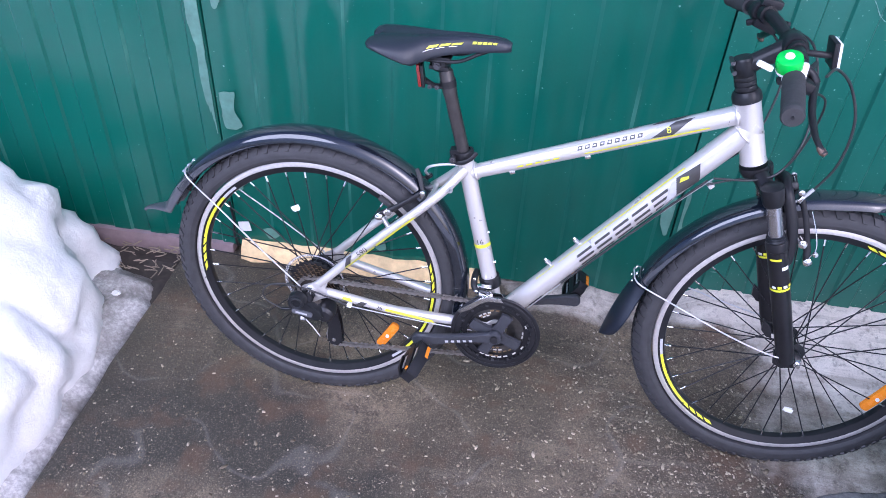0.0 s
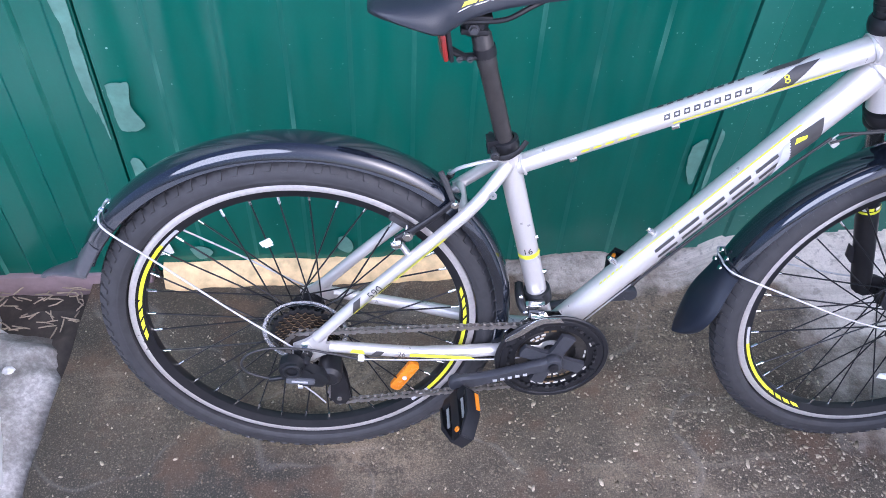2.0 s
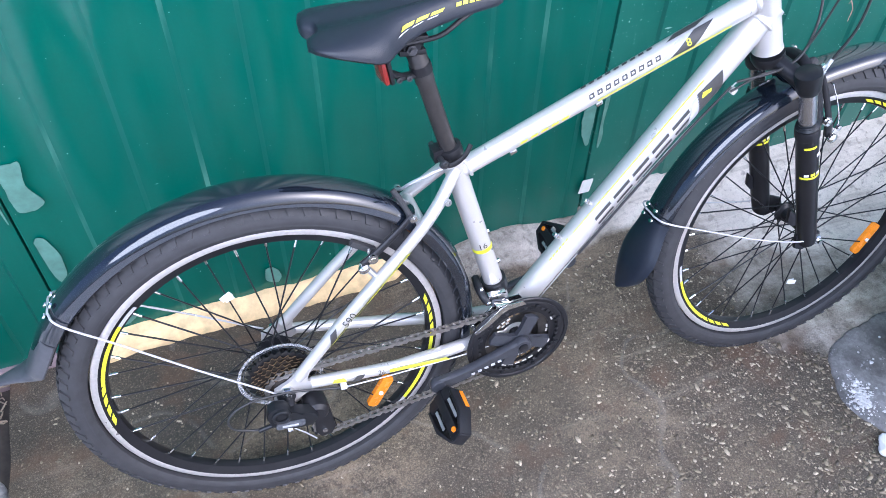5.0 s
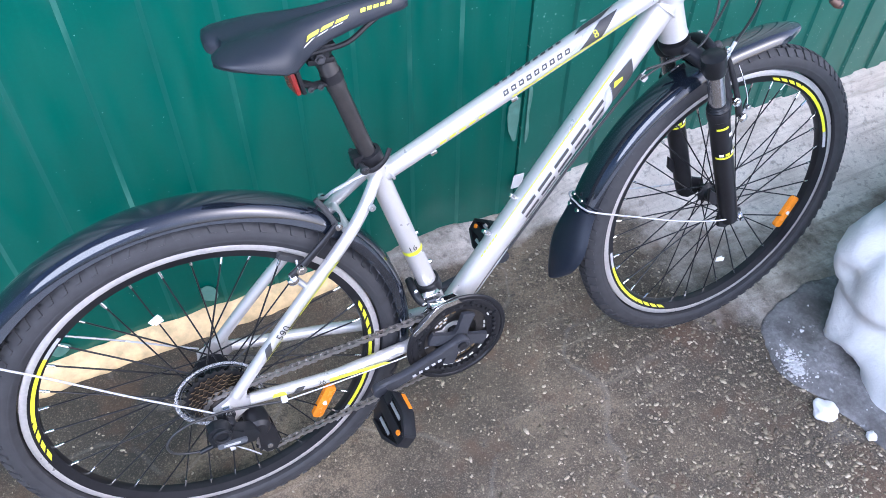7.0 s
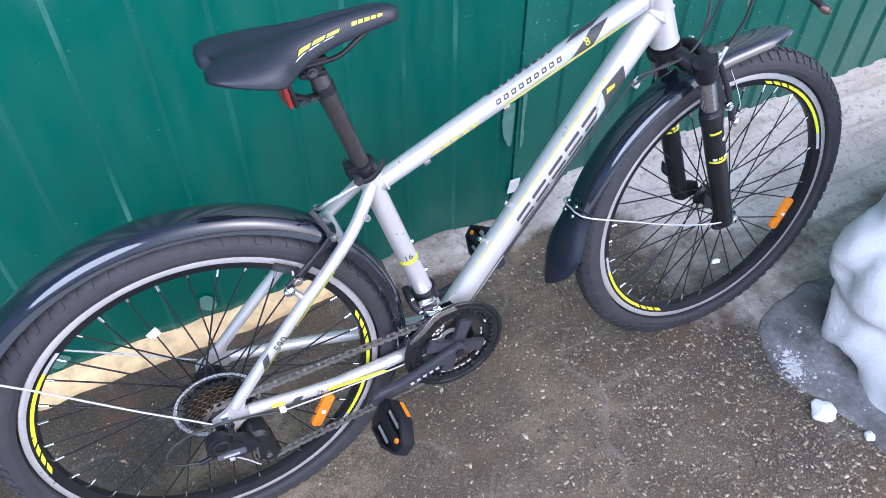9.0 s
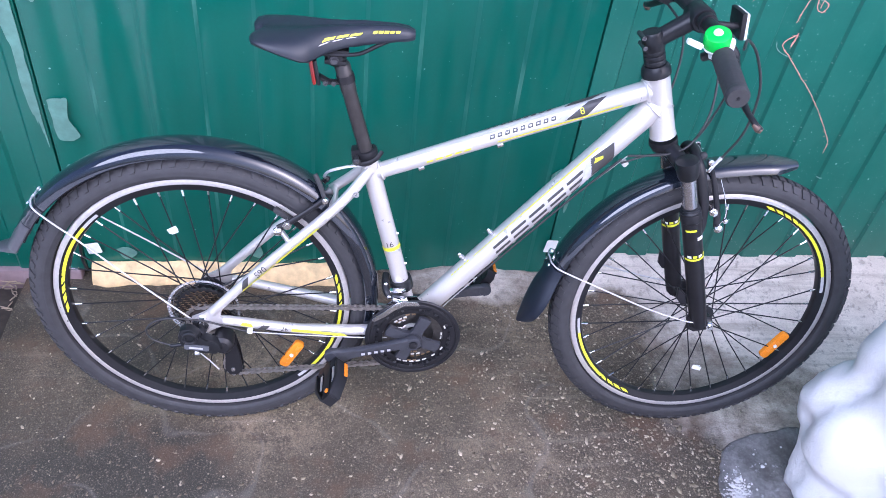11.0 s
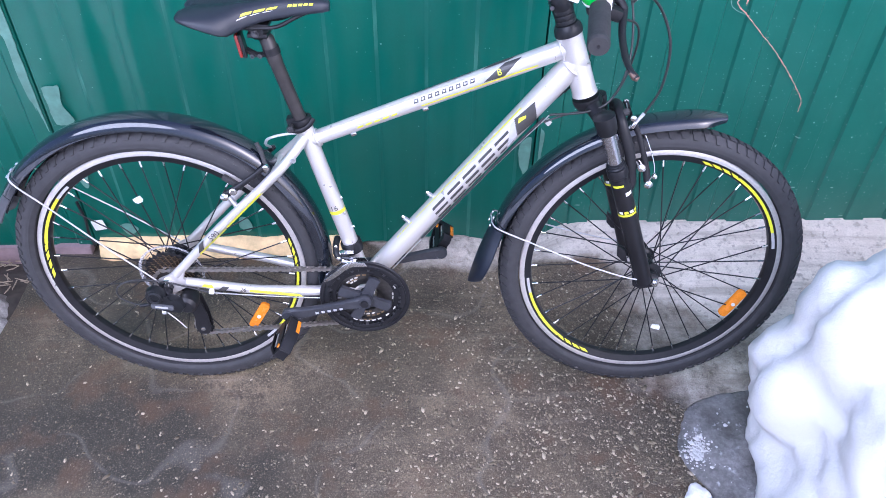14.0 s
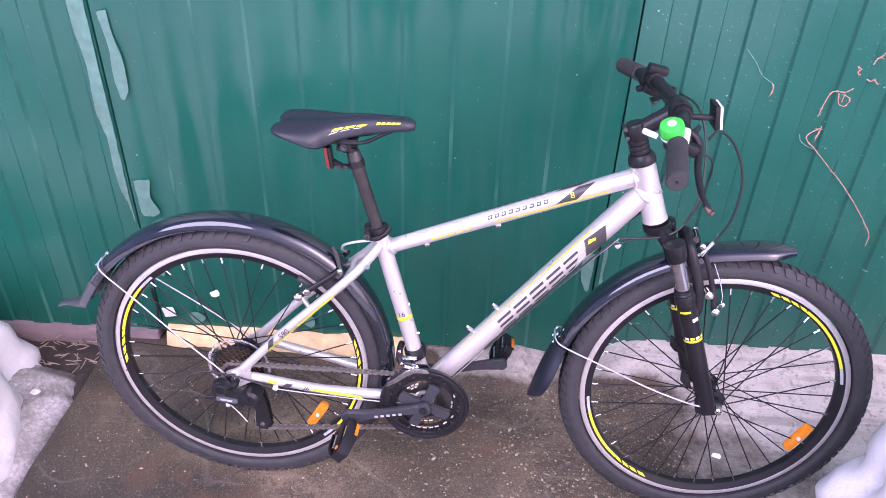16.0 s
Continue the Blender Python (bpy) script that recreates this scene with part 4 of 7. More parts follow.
# pale printed bars on the arm
for i in range(5):
    bm = bmesh.new()
    p = pp[0].lerp(pp[-1], 0.30 + 0.078 * i) + vec((0, -0.0115 - 0.0015, 0))
    box(bm, p, (0.007, 0.0012, 0.005), (0, -math.degrees(CRANK_A), 0), 0)
    part("printed_bar", bm, GREYDECAL, arm)
bm = bmesh.new()
lathe(bm, [(0, 0), (0.009, 0), (0.0085, 0.004), (0.0, 0.005)], pp[0] + vec((0, -0.008, 0)), (0, -1, 0), 20)
part("crank_cap", bm, PLASTIC, arm, "round plastic crank bolt cap")
pl_, dl_, _, arm_left = crank_arm(1, CRANK_A + math.pi)

# chainrings, spider and guard
bm = bmesh.new()
for a in (66, 156, 246, 336):
    m = Matrix.Translation(BB + vec((0, -0.056, 0))) @ Matrix.Rotation(-radians(a), 4, "Y")
    plate(bm, [(0.008, -0.016), (0.026, -0.0095), (0.046, -0.0105), (0.058, -0.0135), (0.061, 0.0), (0.058, 0.0135), (0.046, 0.0105), (0.026, 0.0095), (0.008, 0.016)], -0.005, 0.004, 0.0015, 0, m)
spider = part("spider", bm, GUARD, bicycle, "dark grey chainset spider")
for teeth, r, inner, y, mat in ((48, 0.0935, 0.066, -0.050, BLACK), (38, 0.0785, 0.046, -0.0435, CHAINRING), (28, 0.058, 0.026, -0.036, CHAINRING)):
    bm = bmesh.new()
    ring(bm, teeth, r * CS_K, 0.0045, inner * CS_K, BB, y, y + 0.0025)
    part("chainring", bm, mat, spider, "steel chainring", 20)
bm = bmesh.new()
lathe(bm, [(r * CS_K, y) for r, y in ((0.081, -0.0545), (0.084, -0.0555), (0.0925, -0.0555), (0.0938, -0.0545), (0.0952, -0.0565), (0.1015, -0.0565), (0.1035, -0.0545), (0.1035, -0.0525), (0.09, -0.0525), (0.081, -0.0525))], BB, n=80)
part("chain_guard", bm, BLACK, spider, "dark plastic chain guard ring")
# glints on the chainring edges, laid on as short bright-coloured dashes
for r, a0, a1, y, mat in ((0.0725, 243, 300, -0.0515, STEEL), (0.0725, 307, 318, -0.0515, STEEL), (0.0695, 252, 282, -0.0513, TOOTH), (0.063, 238, 262, -0.0455, STEEL), (0.063, 268, 312, -0.0455, TOOTH), (0.0565, 255, 292, -0.0455, STEEL), (0.05, 262, 286, -0.0452, TOOTH), (0.0735, 328, 338, -0.0515, STEEL), (0.0735, 18, 27, -0.0515, STEEL), (0.058, 84, 110, -0.0455, TOOTH), (0.063, 348, 8, -0.0455, STEEL), (0.0545, 104, 140, -0.0475, STEEL), (0.051, 106, 138, -0.0475, TOOTH), (0.0475, 110, 134, -0.0475, STEEL)):
    bm = bmesh.new()
    r *= CS_K
    span = (a1 if a1 > a0 else a1 + 360) - a0
    n = max(1, round(span / 11))
    for k in range(n):
        q0, q1 = a0 + span * (k + 0.12) / n, a0 + span * (k + 0.78) / n
        lathe(bm, [(r - 0.0015, y), (r + 0.0015, y), (r + 0.0015, y + 0.0015), (r - 0.0015, y + 0.0015)], BB, n=4, a0=q0, a1=q1)
    part("ring_glint", bm, GLINT if mat is STEEL else TOOTH, spider, "bright glint painted along a chainring edge")
for i in range(40):
    a = 9 * i
    bm = bmesh.new()
    m = Matrix.Translation(BB + vec((0, -0.0545, 0))) @ Matrix.Rotation(-radians(a), 4, "Y")
    plate(bm, [(0.0735, -0.0022), (0.0785, -0.0034), (0.0785, 0.0034), (0.0735, 0.0022)], -0.001, 0.0012, 0, 0, m)
    part("guard_tab", bm, BLACKANOD if i % 3 else DARKSTEEL, spider)
for i in range(8):
    a = radians(22 + 45 * i)
    bm = bmesh.new()
    lathe(bm, [(0, 0), (0.004, 0), (0.0035, 0.0025), (0, 0.003)], BB + vec((0.086 * CS_K * math.cos(a), -0.0565, 0.086 * CS_K * math.sin(a))), (0, -1, 0), 10)
    part("guard_screw", bm, BLACKANOD, spider)
bm = bmesh.new()
rod(bm, BB + vec((0, -0.066, 0)), BB + vec((0, 0.066, 0)), 0.011, 16)
part("axle", bm, BLACKANOD, bicycle)


def chain_path(points, name="chain"):
    """Link plates and rollers along a run."""
    pts = [vec(p) for p in points]
    run, acc = [], 0.0
    seg = [(b - a).length for a, b in zip(pts, pts[1:])]
    total = sum(seg)
    k = int(total / 0.0127)
    bm = bmesh.new()
    for i in range(k):
        s = [(i + q) * total / k for q in (0, 1)]
        ends = []
        for v in s:
            for a, b, l in zip(pts, pts[1:], seg):
                if v <= l + 1e-9:
                    ends.append(a.lerp(b, min(1, v / l)))
                    break
                v -= l
            else:
                ends.append(pts[-1])
        a, b = ends
        d = (b - a)
        m = Matrix.Translation((a + b) / 2) @ Matrix.Rotation(-math.atan2(d.z, d.x), 4, "Y")
        w = 0.0042 if i % 2 else 0.0028
        out = [(x, z * 1.1) for x, z in ((-0.0105, 0), (-0.0085, 0.0038), (-0.0045, 0.0038), (0, 0.0024), (0.0045, 0.0038), (0.0085, 0.0038), (0.0105, 0), (0.0085, -0.0038), (0.0045, -0.0038), (0, -0.0024), (-0.0045, -0.0038), (-0.0085, -0.0038))]
        for s_ in (-1, 1):
            plate(bm, out, s_ * w - 0.0006, s_ * w + 0.0006, 0, 0, m)
        rod(bm, a + vec((0, -0.0042, 0)), a + vec((0, 0.0042, 0)), 0.0026, 8)
    return bm


cy = -0.0445
wrap = [BB + vec((0.0765 * CS_K * math.cos(radians(a)), cy, 0.0765 * CS_K * math.sin(radians(a)))) for a in range(98, -97, -8)]
low_c = wrap[-1]
back = [RA + vec((0.0285 * math.cos(radians(a)), -0.0585, 0.0285 * math.sin(radians(a)))) for a in range(84, 261, 15)]
JOCKEY_HI, JOCKEY_LO = vec((0.035, cy - 0.004, 0.272)), vec((0.052, cy - 0.004, 0.198))
bm = chain_path([low_c, JOCKEY_LO + vec((0.012, 0, -0.018)), JOCKEY_LO + vec((-0.005, 0, -0.02)), JOCKEY_LO + vec((-0.018, 0, 0.004)), JOCKEY_HI + vec((0.016, 0, -0.01)), JOCKEY_HI + vec((0.012, 0, 0.015)), RA + vec((0.0, -0.0585, -0.029))] + back[::-1] + wrap)
part("chain", bm, CHAINSTEEL, bicycle, "oily steel roller chain", 30)


# ---- pedals ----
def make_pedal(c, side, tilt):
    """A plastic platform pedal with a tapered outer end, ribbed grip strips and amber reflectors; tilt is the rise of its width."""
    t = radians(tilt)
    u, n, v = vec((math.cos(t), 0, math.sin(t))), vec((math.sin(t), 0, -math.cos(t))), vec((0, side, 0))
    m = Matrix(((u.x, n.x, v.x, c[0]), (u.y, n.y, v.y, c[1]), (u.z, n.z, v.z, c[2]), (0, 0, 0, 1)))
    bm = bmesh.new()
    T = 0.0135
    plate(bm, [(-0.024, 0.004), (0.024, 0.004), (0.034, 0.018), (0.034, 0.026), (-0.034, 0.026), (-0.034, 0.018)], -T * 0.8, T * 0.8, 0.003, 0, m)
    plate(bm, [(-0.018, 0.09), (0.018, 0.09), (0.011, 0.102), (-0.011, 0.102)], -T * 0.9, T * 0.9, 0.002, 0, m)
    plate(bm, [(-0.03, 0.052), (0.03, 0.052), (0.028, 0.06), (-0.028, 0.06)], -T * 0.45, T * 0.45, 0.002, 0, m)
    for s in (-1, 1):
        plate(bm, [(s * 0.034, 0.018), (s * 0.034, 0.064), (s * 0.014, 0.1), (s * 0.007, 0.1), (s * 0.028, 0.062), (s * 0.028, 0.02)], -T, T, 0.0015, 0, m)
        plate(bm, [(-0.009, 0.004), (0.009, 0.004), (0.0095, 0.096), (-0.0095, 0.096)], s * T * 0.2, s * T * 0.9, 0.002, 0, m)
    rod(bm, m @ vec((0, 0, -0.016)), m @ vec((0, 0, 0.008)), 0.0075, 12)
    ped = part("pedal", bm, PLASTIC, bicycle, "black plastic platform pedal with amber reflectors", 30)
    for s in (-1, 1):
        for k in (-1, 1):
            bm = bmesh.new()
            plate(bm, [(k * 0.015, 0.028), (k * 0.021, 0.028), (k * 0.021, 0.068), (k * 0.015, 0.068)], s * T * 0.68, s * T * 0.76, 0, 0, m)
            part("grip_strip", bm, CABLEGREY, ped, "grey worn grip strip")
        bm = bmesh.new()
        plate(bm, [(s * 0.0337, 0.022), (s * 0.0357, 0.022), (s * 0.0357, 0.056), (s * 0.0337, 0.056)], 0.005, 0.0125, 0, 0, m)
        part("pedal_reflector", bm, ORANGE, ped, "amber pedal reflector")
    bm = bmesh.new()
    lathe(bm, [(0, -0.0012), (0.0052, -0.0012), (0.0045, 0.0012), (0, 0.0012)], m @ vec((0.004, -T * 0.98, 0.085)), -n, 14)
    part("pedal_cap", bm, ORANGE, ped, "small amber plug")
    return ped


make_pedal(pp[-1] + vec((0.002, -0.012, -0.014)), -1, 50)
make_pedal(pl_[-1] + vec((0, 0.012, 0)), 1, 58)

# ---- front fork ----
CROWN = HT_BOT + AXIS * 0.012
fork_fwd = vec((-AXIS.z, 0, AXIS.x)).normalized()
if fork_fwd.x < 0:
    fork_fwd = -fork_fwd
bm = bmesh.new()
tube(bm, spline([vec((0.901, -0.072, 0.699)), vec((0.896, -0.048, 0.708)), CROWN + vec((0.008, 0, -0.006)), vec((0.897, 0.045, 0.706)), vec((0.904, 0.062, 0.694))], 6), 0.017, 14, (0.8, (0, 0, 1)))
lathe(bm, [(0.0, -0.004), (0.026, -0.004), (0.027, 0.004), (0.022, 0.016), (0.0, 0.02)], CROWN, AXIS, 28)
fork = part("fork", bm, BLACK, bicycle, "black suspension fork crown")
bm = bmesh.new()
tube(bm, spline([(0.957, -0.062, 0.553), (0.966, -0.057, 0.577), (0.958, -0.052, 0.634), (0.939, -0.044, 0.688), (0.934, -0.024, 0.707), (0.936, 0.0, 0.712), (0.934, 0.024, 0.707), (0.939, 0.044, 0.688), (0.958, 0.052, 0.634), (0.966, 0.057, 0.577), (0.957, 0.062, 0.553)], 5), 0.0105, 12, (0.62, (0, 1, 0)))
part("fork_brace", bm, BLACK, fork, "black arched fork brace")
LEG_TOP, LEG_MID, LEG_LOW = vec((0.8955, 0, 0.7245)), vec((0.9305, 0, 0.612)), vec((1.016, 0, 0.326))
for side in (-1, 1):
    near = 1 if side < 0 else 0
    leg_top = LEG_TOP + (vec((-0.003, -0.011, 0.005)) if near else vec((0.006, 0.0, -0.014))) + vec((0, side * 0.062, 0))
    leg_mid = LEG_MID + vec((0.001, -0.006, 0.004)) * near + vec((0, side * 0.062, 0))
    leg_low = LEG_LOW + vec((0.011, 0.0, 0.006)) * near + vec((0, side * 0.062, 0))
    ax = (leg_low - leg_top).normalized()
    bm = bmesh.new()
    lathe(bm, [(0.0, 0), (0.013, 0), (0.0155, 0.002), (0.0205, 0.003), (0.021, 0.008), (0.0195, 0.034), (0.0175, 0.04), (0, 0.04)], leg_top, ax, 28)
    part("fork_cap", bm, BLACKANOD, fork, "black plastic fork top cap")
    bm = bmesh.new()
    rod(bm, leg_top + ax * 0.035, leg_mid + ax * 0.02, 0.0142, 24)
    part("stanchion", bm, STANCHION, fork, "bright steel fork stanchion")
    bm = bmesh.new()
    pts = [leg_mid, leg_mid + ax * 0.004, leg_mid + ax * 0.018, leg_mid + ax * 0.02, leg_mid.lerp(leg_low, 0.5), leg_low - ax * 0.03, leg_low]
    tube(bm, pts, [0.019, 0.0205, 0.0205, 0.0188, 0.0188, 0.018, 0.0165], 28)
    plate(bm, [(FA.x + x, FA.z + z) for x, z in ((-0.05, 0.02), (-0.02, 0.027), (0.006, 0.015), (0.012, -0.003), (0, -0.017), (-0.026, -0.022), (-0.044, -0.013))], side * 0.0535, side * 0.0615, 0.002)
    plate(bm, [(0.958, 0.43), (0.975, 0.415), (0.985, 0.385), (0.972, 0.388), (0.96, 0.402)], side * 0.058, side * 0.066, 0.002)
    leg = part("fork_leg", bm, BLACK, fork, "matte black lower fork leg")
    bm = bmesh.new()
    lathe(bm, [(0.0145, -0.014), (0.0165, -0.013), (0.0155, -0.0105), (0.018, -0.0085), (0.0165, -0.006), (0.0195, -0.003), (0.0185, 0.0), (0.0145, 0.001)], leg_mid, ax, 28)
    part("wiper_seal", bm, BLACKANOD, fork, "ridged black rubber wiper seal")
    bm = bmesh.new()
    LT = (leg_mid, leg_low, 0.0190, 0.0188)
    tube_patch(bm, LT, [(0.032, -0.018), (0.032, 0.004), (0.037, 0.004), (0.037, -0.018)], 8)
    part("fork_decal", bm, YELLOW, leg, "yellow fork decal")
    bm = bmesh.new()
    tube_patch(bm, LT, [(0.104, -0.026), (0.104, 0.02), (0.109, 0.02), (0.109, -0.026)], 10)
    for k in range(4):
        tube_patch(bm, LT, [(0.096, -0.018 + 0.011 * k), (0.096, -0.01 + 0.011 * k), (0.102, -0.01 + 0.011 * k), (0.102, -0.018 + 0.011 * k)], 3, 0 if k % 2 else 1)
    part("fork_decal", bm, [YELLOW, WHITE], leg, "yellow and white fork decal")
    bm = bmesh.new()
    tube_patch(bm, LT, [(0.052, 0.004), (0.052, 0.018), (0.06, 0.018), (0.06, 0.004)], 5)
    part("fork_decal", bm, WHITE, leg, "white fork decal")
    bm = bmesh.new()
    lathe(bm, [(0, 0), (0.0105, 0), (0.0105, 0.005), (0.008, 0.009), (0, 0.009)], FA + vec((0, side * 0.0615, 0)), (0, side, 0), 6)
    rod(bm, FA + vec((0, side * 0.06, 0)), FA + vec((0, side * 0.077, 0)), 0.0046, 10)
    part("axle_nut", bm, STEEL, fork, "zinc-plated axle nut")
# ---- mudguards ----


def guard_strip(c, arc, half, drop, thick=0.0022):
    """A U-section strip on an arc of (angle, radius, half width factor)."""
    bm = bmesh.new()
    sect = []
    for i in range(13):
        a = radians(-90 + 180 * i / 12)
        sect.append((half * math.sin(a) * (1.0 if abs(a) < 1.4 else 1.02), drop * (math.cos(a) ** 0.75 if math.cos(a) > 1e-6 else 0)))
    rings = []
    for ang_, r, wf in arc:
        a = radians(ang_)
        out = vec((math.cos(a), 0, math.sin(a)))
        k = min(1.0, 0.1 + wf)
        rings.append(([bm.verts.new(c + out * (r - drop * k + h * k) + vec((0, y * wf, 0))) for y, h in sect], [bm.verts.new(c + out * (r - drop * k + h * k * 0.93 - thick) + vec((0, y * wf * 0.95, 0))) for y, h in sect]))
    n = len(sect)
    for (a, ai), (b, bi) in zip(rings, rings[1:]):
        for j in range(n - 1):
            bm.faces.new((a[j], a[j + 1], b[j + 1], b[j]))
            bm.faces.new((ai[j], bi[j], bi[j + 1], ai[j + 1]))
        bm.faces.new((a[0], b[0], bi[0], ai[0]))
        bm.faces.new((a[-1], ai[-1], bi[-1], b[-1]))
    for a, ai in (rings[0], rings[-1]):
        for j in range(n - 1):
            bm.faces.new((a[j], a[j + 1], ai[j + 1], ai[j]))
    return bm


def arc_rows(a0, a1, radius, steps, wf=lambda s: 1.0):
    return [(a0 + (a1 - a0) * i / steps, radius(i / steps), wf(i / steps)) for i in range(steps + 1)]


bm = guard_strip(RA, arc_rows(-14, 153, lambda s: 0.347 + 0.0205 * smooth01(s, 0, 0.45) + 0.004 * smooth01(s, 0.8, 1), 60), 0.033, 0.026)
rear_guard = part("rear_mudguard", bm, FENDER, bicycle, "glossy black plastic rear mudguard")
bm = guard_strip(RA, arc_rows(147, 164.5, lambda s: 0.370 + 0.014 * s * s + 0.042 * smooth01(s, 0.62, 1.0), 20, lambda s: 1.03 + 0.06 * math.sin(math.pi * s) - 0.86 * smooth01(s, 0.5, 1)), 0.0335, 0.0225)
part("mud_flap", bm, GREYPLASTIC, rear_guard, "grey-black mudguard end flap")
bm = guard_strip(FA, arc_rows(74.5, 168, lambda s: 0.3635 + 0.012 * (1 - smooth01(s, 0.0, 0.22)), 48, lambda s: 0.08 + 0.92 * smooth01(s, -0.06, 0.09)), 0.033, 0.019)
front_guard = part("front_mudguard", bm, FENDER, bicycle, "glossy black plastic front mudguard")
bm = guard_strip(FA, arc_rows(162, 186, lambda s: 0.3675 + 0.034 * s * s, 28, lambda s: (1.04 + 0.36 * smooth01(s, 0.05, 0.55)) * max(0.02, 1 - max(0.0, (s - 0.5) / 0.5) ** 2.2) ** 0.5), 0.0335, 0.022)
part("mud_flap", bm, FLAP, front_guard, "black plastic mudguard flap")


def at_guard(c, ang_, r, y):
    a = radians(ang_)
    return c + vec((r * math.cos(a), y, r * math.sin(a)))


for guard, c, ang_, end, bow in ((rear_guard, RA, 139.6, vec((-0.008, 0.078, 0.347)), 0.0), (front_guard, FA, 160.5, vec((1.024, 0.074, 0.344)), -0.012)):
    for side in (-1, 1):
        bm = bmesh.new()
        a = at_guard(c, ang_, 0.371, 0)
        e = vec((end.x, side * end.y, end.z))
        q = at_guard(c, ang_, 0.352, side * 0.0375)
        mid = q.lerp(e, 0.6) + vec((0, side * 0.002, bow))
        tube(bm, spline([a, at_guard(c, ang_, 0.370, side * 0.02), q, q.lerp(e, 0.25) + vec((0, 0, bow * 0.5)), mid, q.lerp(e, 0.88) + vec((0, 0, bow * 0.8)), e], 6), 0.0017, 8)
        part("stay_wire", bm, STAYWIRE, guard, "white coated wire mudguard stay", 60)
        bm = bmesh.new()
        lathe(bm, [(0, 0), (0.0045, 0), (0.004, 0.003), (0, 0.0035)], at_guard(c, ang_ + 1.6, 0.371, side * 0.012), (at_guard(c, ang_, 1, 0) - c), 8)
        lathe(bm, [(0, 0), (0.0045, 0), (0.004, 0.003), (0, 0.0035)], at_guard(c, ang_ - 1.6, 0.371, side * 0.012), (at_guard(c, ang_, 1, 0) - c), 8)
        part("stay_screw", bm, CHROME, guard)
for ang_ in (171, 174):
    bm = bmesh.new()
    lathe(bm, [(0, 0), (0.004, 0), (0.0035, 0.003), (0, 0.0035)], at_guard(FA, ang_ - 1, 0.358, -0.029), (0, -1, 0.1), 8)
    part("flap_rivet", bm, CHROME, front_guard)

# ---- saddle and seat post ----
bm = bmesh.new()
ax = (ST_TOP - BB).normalized()
POST_TOP = vec((0.277, -0.008, 0.860))
tube(bm, [ST_TOP - ax * 0.02, POST_TOP - ax * 0.055, POST_TOP - ax * 0.05, POST_TOP - ax * 0.006, POST_TOP], [0.0128, 0.0128, 0.0138, 0.0138, 0.010], 24)
POST_AX = (POST_TOP - ST_TOP).normalized()
RING_AT = POST_TOP - POST_AX * 0.03
post = part("seat_post", bm, POSTGREY, bicycle, "worn black seat post")
bm = bmesh.new()
lathe(bm, [(0.0, -0.022), (0.012, -0.022), (0.018, -0.014), (0.018, 0.014), (0.012, 0.022), (0, 0.022)], (0.268, -0.009, 0.874), n=20)
box(bm, (0.268, -0.009, 0.885), (0.044, 0.05, 0.008), (0, 4, 0), 0.002)
box(bm, (0.268, -0.009, 0.866), (0.036, 0.046, 0.008), (0, 4, 0), 0.002)
part("saddle_clamp", bm, BLACK, post, "black steel saddle clamp")
for side in (-1, 1):
    bm = bmesh.new()
    lathe(bm, [(0.0045, 0), (0.0075, 0), (0.0075, 0.006), (0.0045, 0.006)], (0.266, side * 0.022 - 0.009, 0.872), (0, side, 0), 6)
    rod(bm, (0.266, side * 0.02 - 0.009, 0.872), (0.266, side * 0.033 - 0.009, 0.872), 0.0045, 10)
    part("clamp_nut", bm, DARKSTEEL, post)
bm = bmesh.new()
lathe(bm, [(0.0172, -0.008), (0.0198, -0.008), (0.0204, -0.006), (0.0204, 0.009), (0.0198, 0.011), (0.0145, 0.0125), (0.0145, 0.012), (0.0172, 0.01)], ST_TOP + ax * 0.022, ax, 28)
plate(bm, [(0.294, 0.693), (0.316, 0.697), (0.318, 0.677), (0.296, 0.673)], -0.012, 0.012, 0.002)
part("seat_collar", bm, BLACK, bicycle, "black quick-release seat collar")
bm = bmesh.new()
tube(bm, spline([(0.304, -0.022, 0.675), (0.32, -0.027, 0.676), (0.338, -0.025, 0.685), (0.35, -0.02, 0.699)], 6), [0.0048] * 10 + [0.0042] * 9, 10, (0.55, (0, 1, 0)))
part("quick_release_lever", bm, PLASTIC, bicycle, "black quick-release lever")
bm = bmesh.new()
rod(bm, (0.304, -0.036, 0.682), (0.304, 0.03, 0.682), 0.0045, 10)
lathe(bm, [(0, 0), (0.0075, 0), (0.0065, 0.004), (0, 0.005)], (0.304, -0.03, 0.682), (0, -1, 0), 12)
part("quick_release_bolt", bm, DARKSTEEL, bicycle)

stations = [
    (0.117, 0.040, 0.901, 0.896), (0.122, 0.058, 0.907, 0.897), (0.134, 0.068, 0.911, 0.894), (0.152, 0.0735, 0.9125, 0.888),
    (0.172, 0.076, 0.913, 0.881), (0.19, 0.0745, 0.913, 0.874), (0.204, 0.068, 0.913, 0.871), (0.220, 0.055, 0.9135, 0.8745), (0.242, 0.042, 0.914, 0.880), (0.27, 0.033, 0.915, 0.886),
    (0.30, 0.0265, 0.917, 0.890), (0.33, 0.0225, 0.9165, 0.893), (0.36, 0.0205, 0.9155, 0.896), (0.381, 0.0175, 0.912, 0.898), (0.391, 0.0105, 0.907, 0.9),
]
stations = [(0.126 + (x - 0.117) * 0.965 + 0.008 * math.exp(-(((x - 0.2) / 0.035) ** 2)), w, zt - 0.004 * (1 - smooth01(x, 0.12, 0.25)), ze) for x, w, zt, ze in stations]
bm = bmesh.new()
rings = []
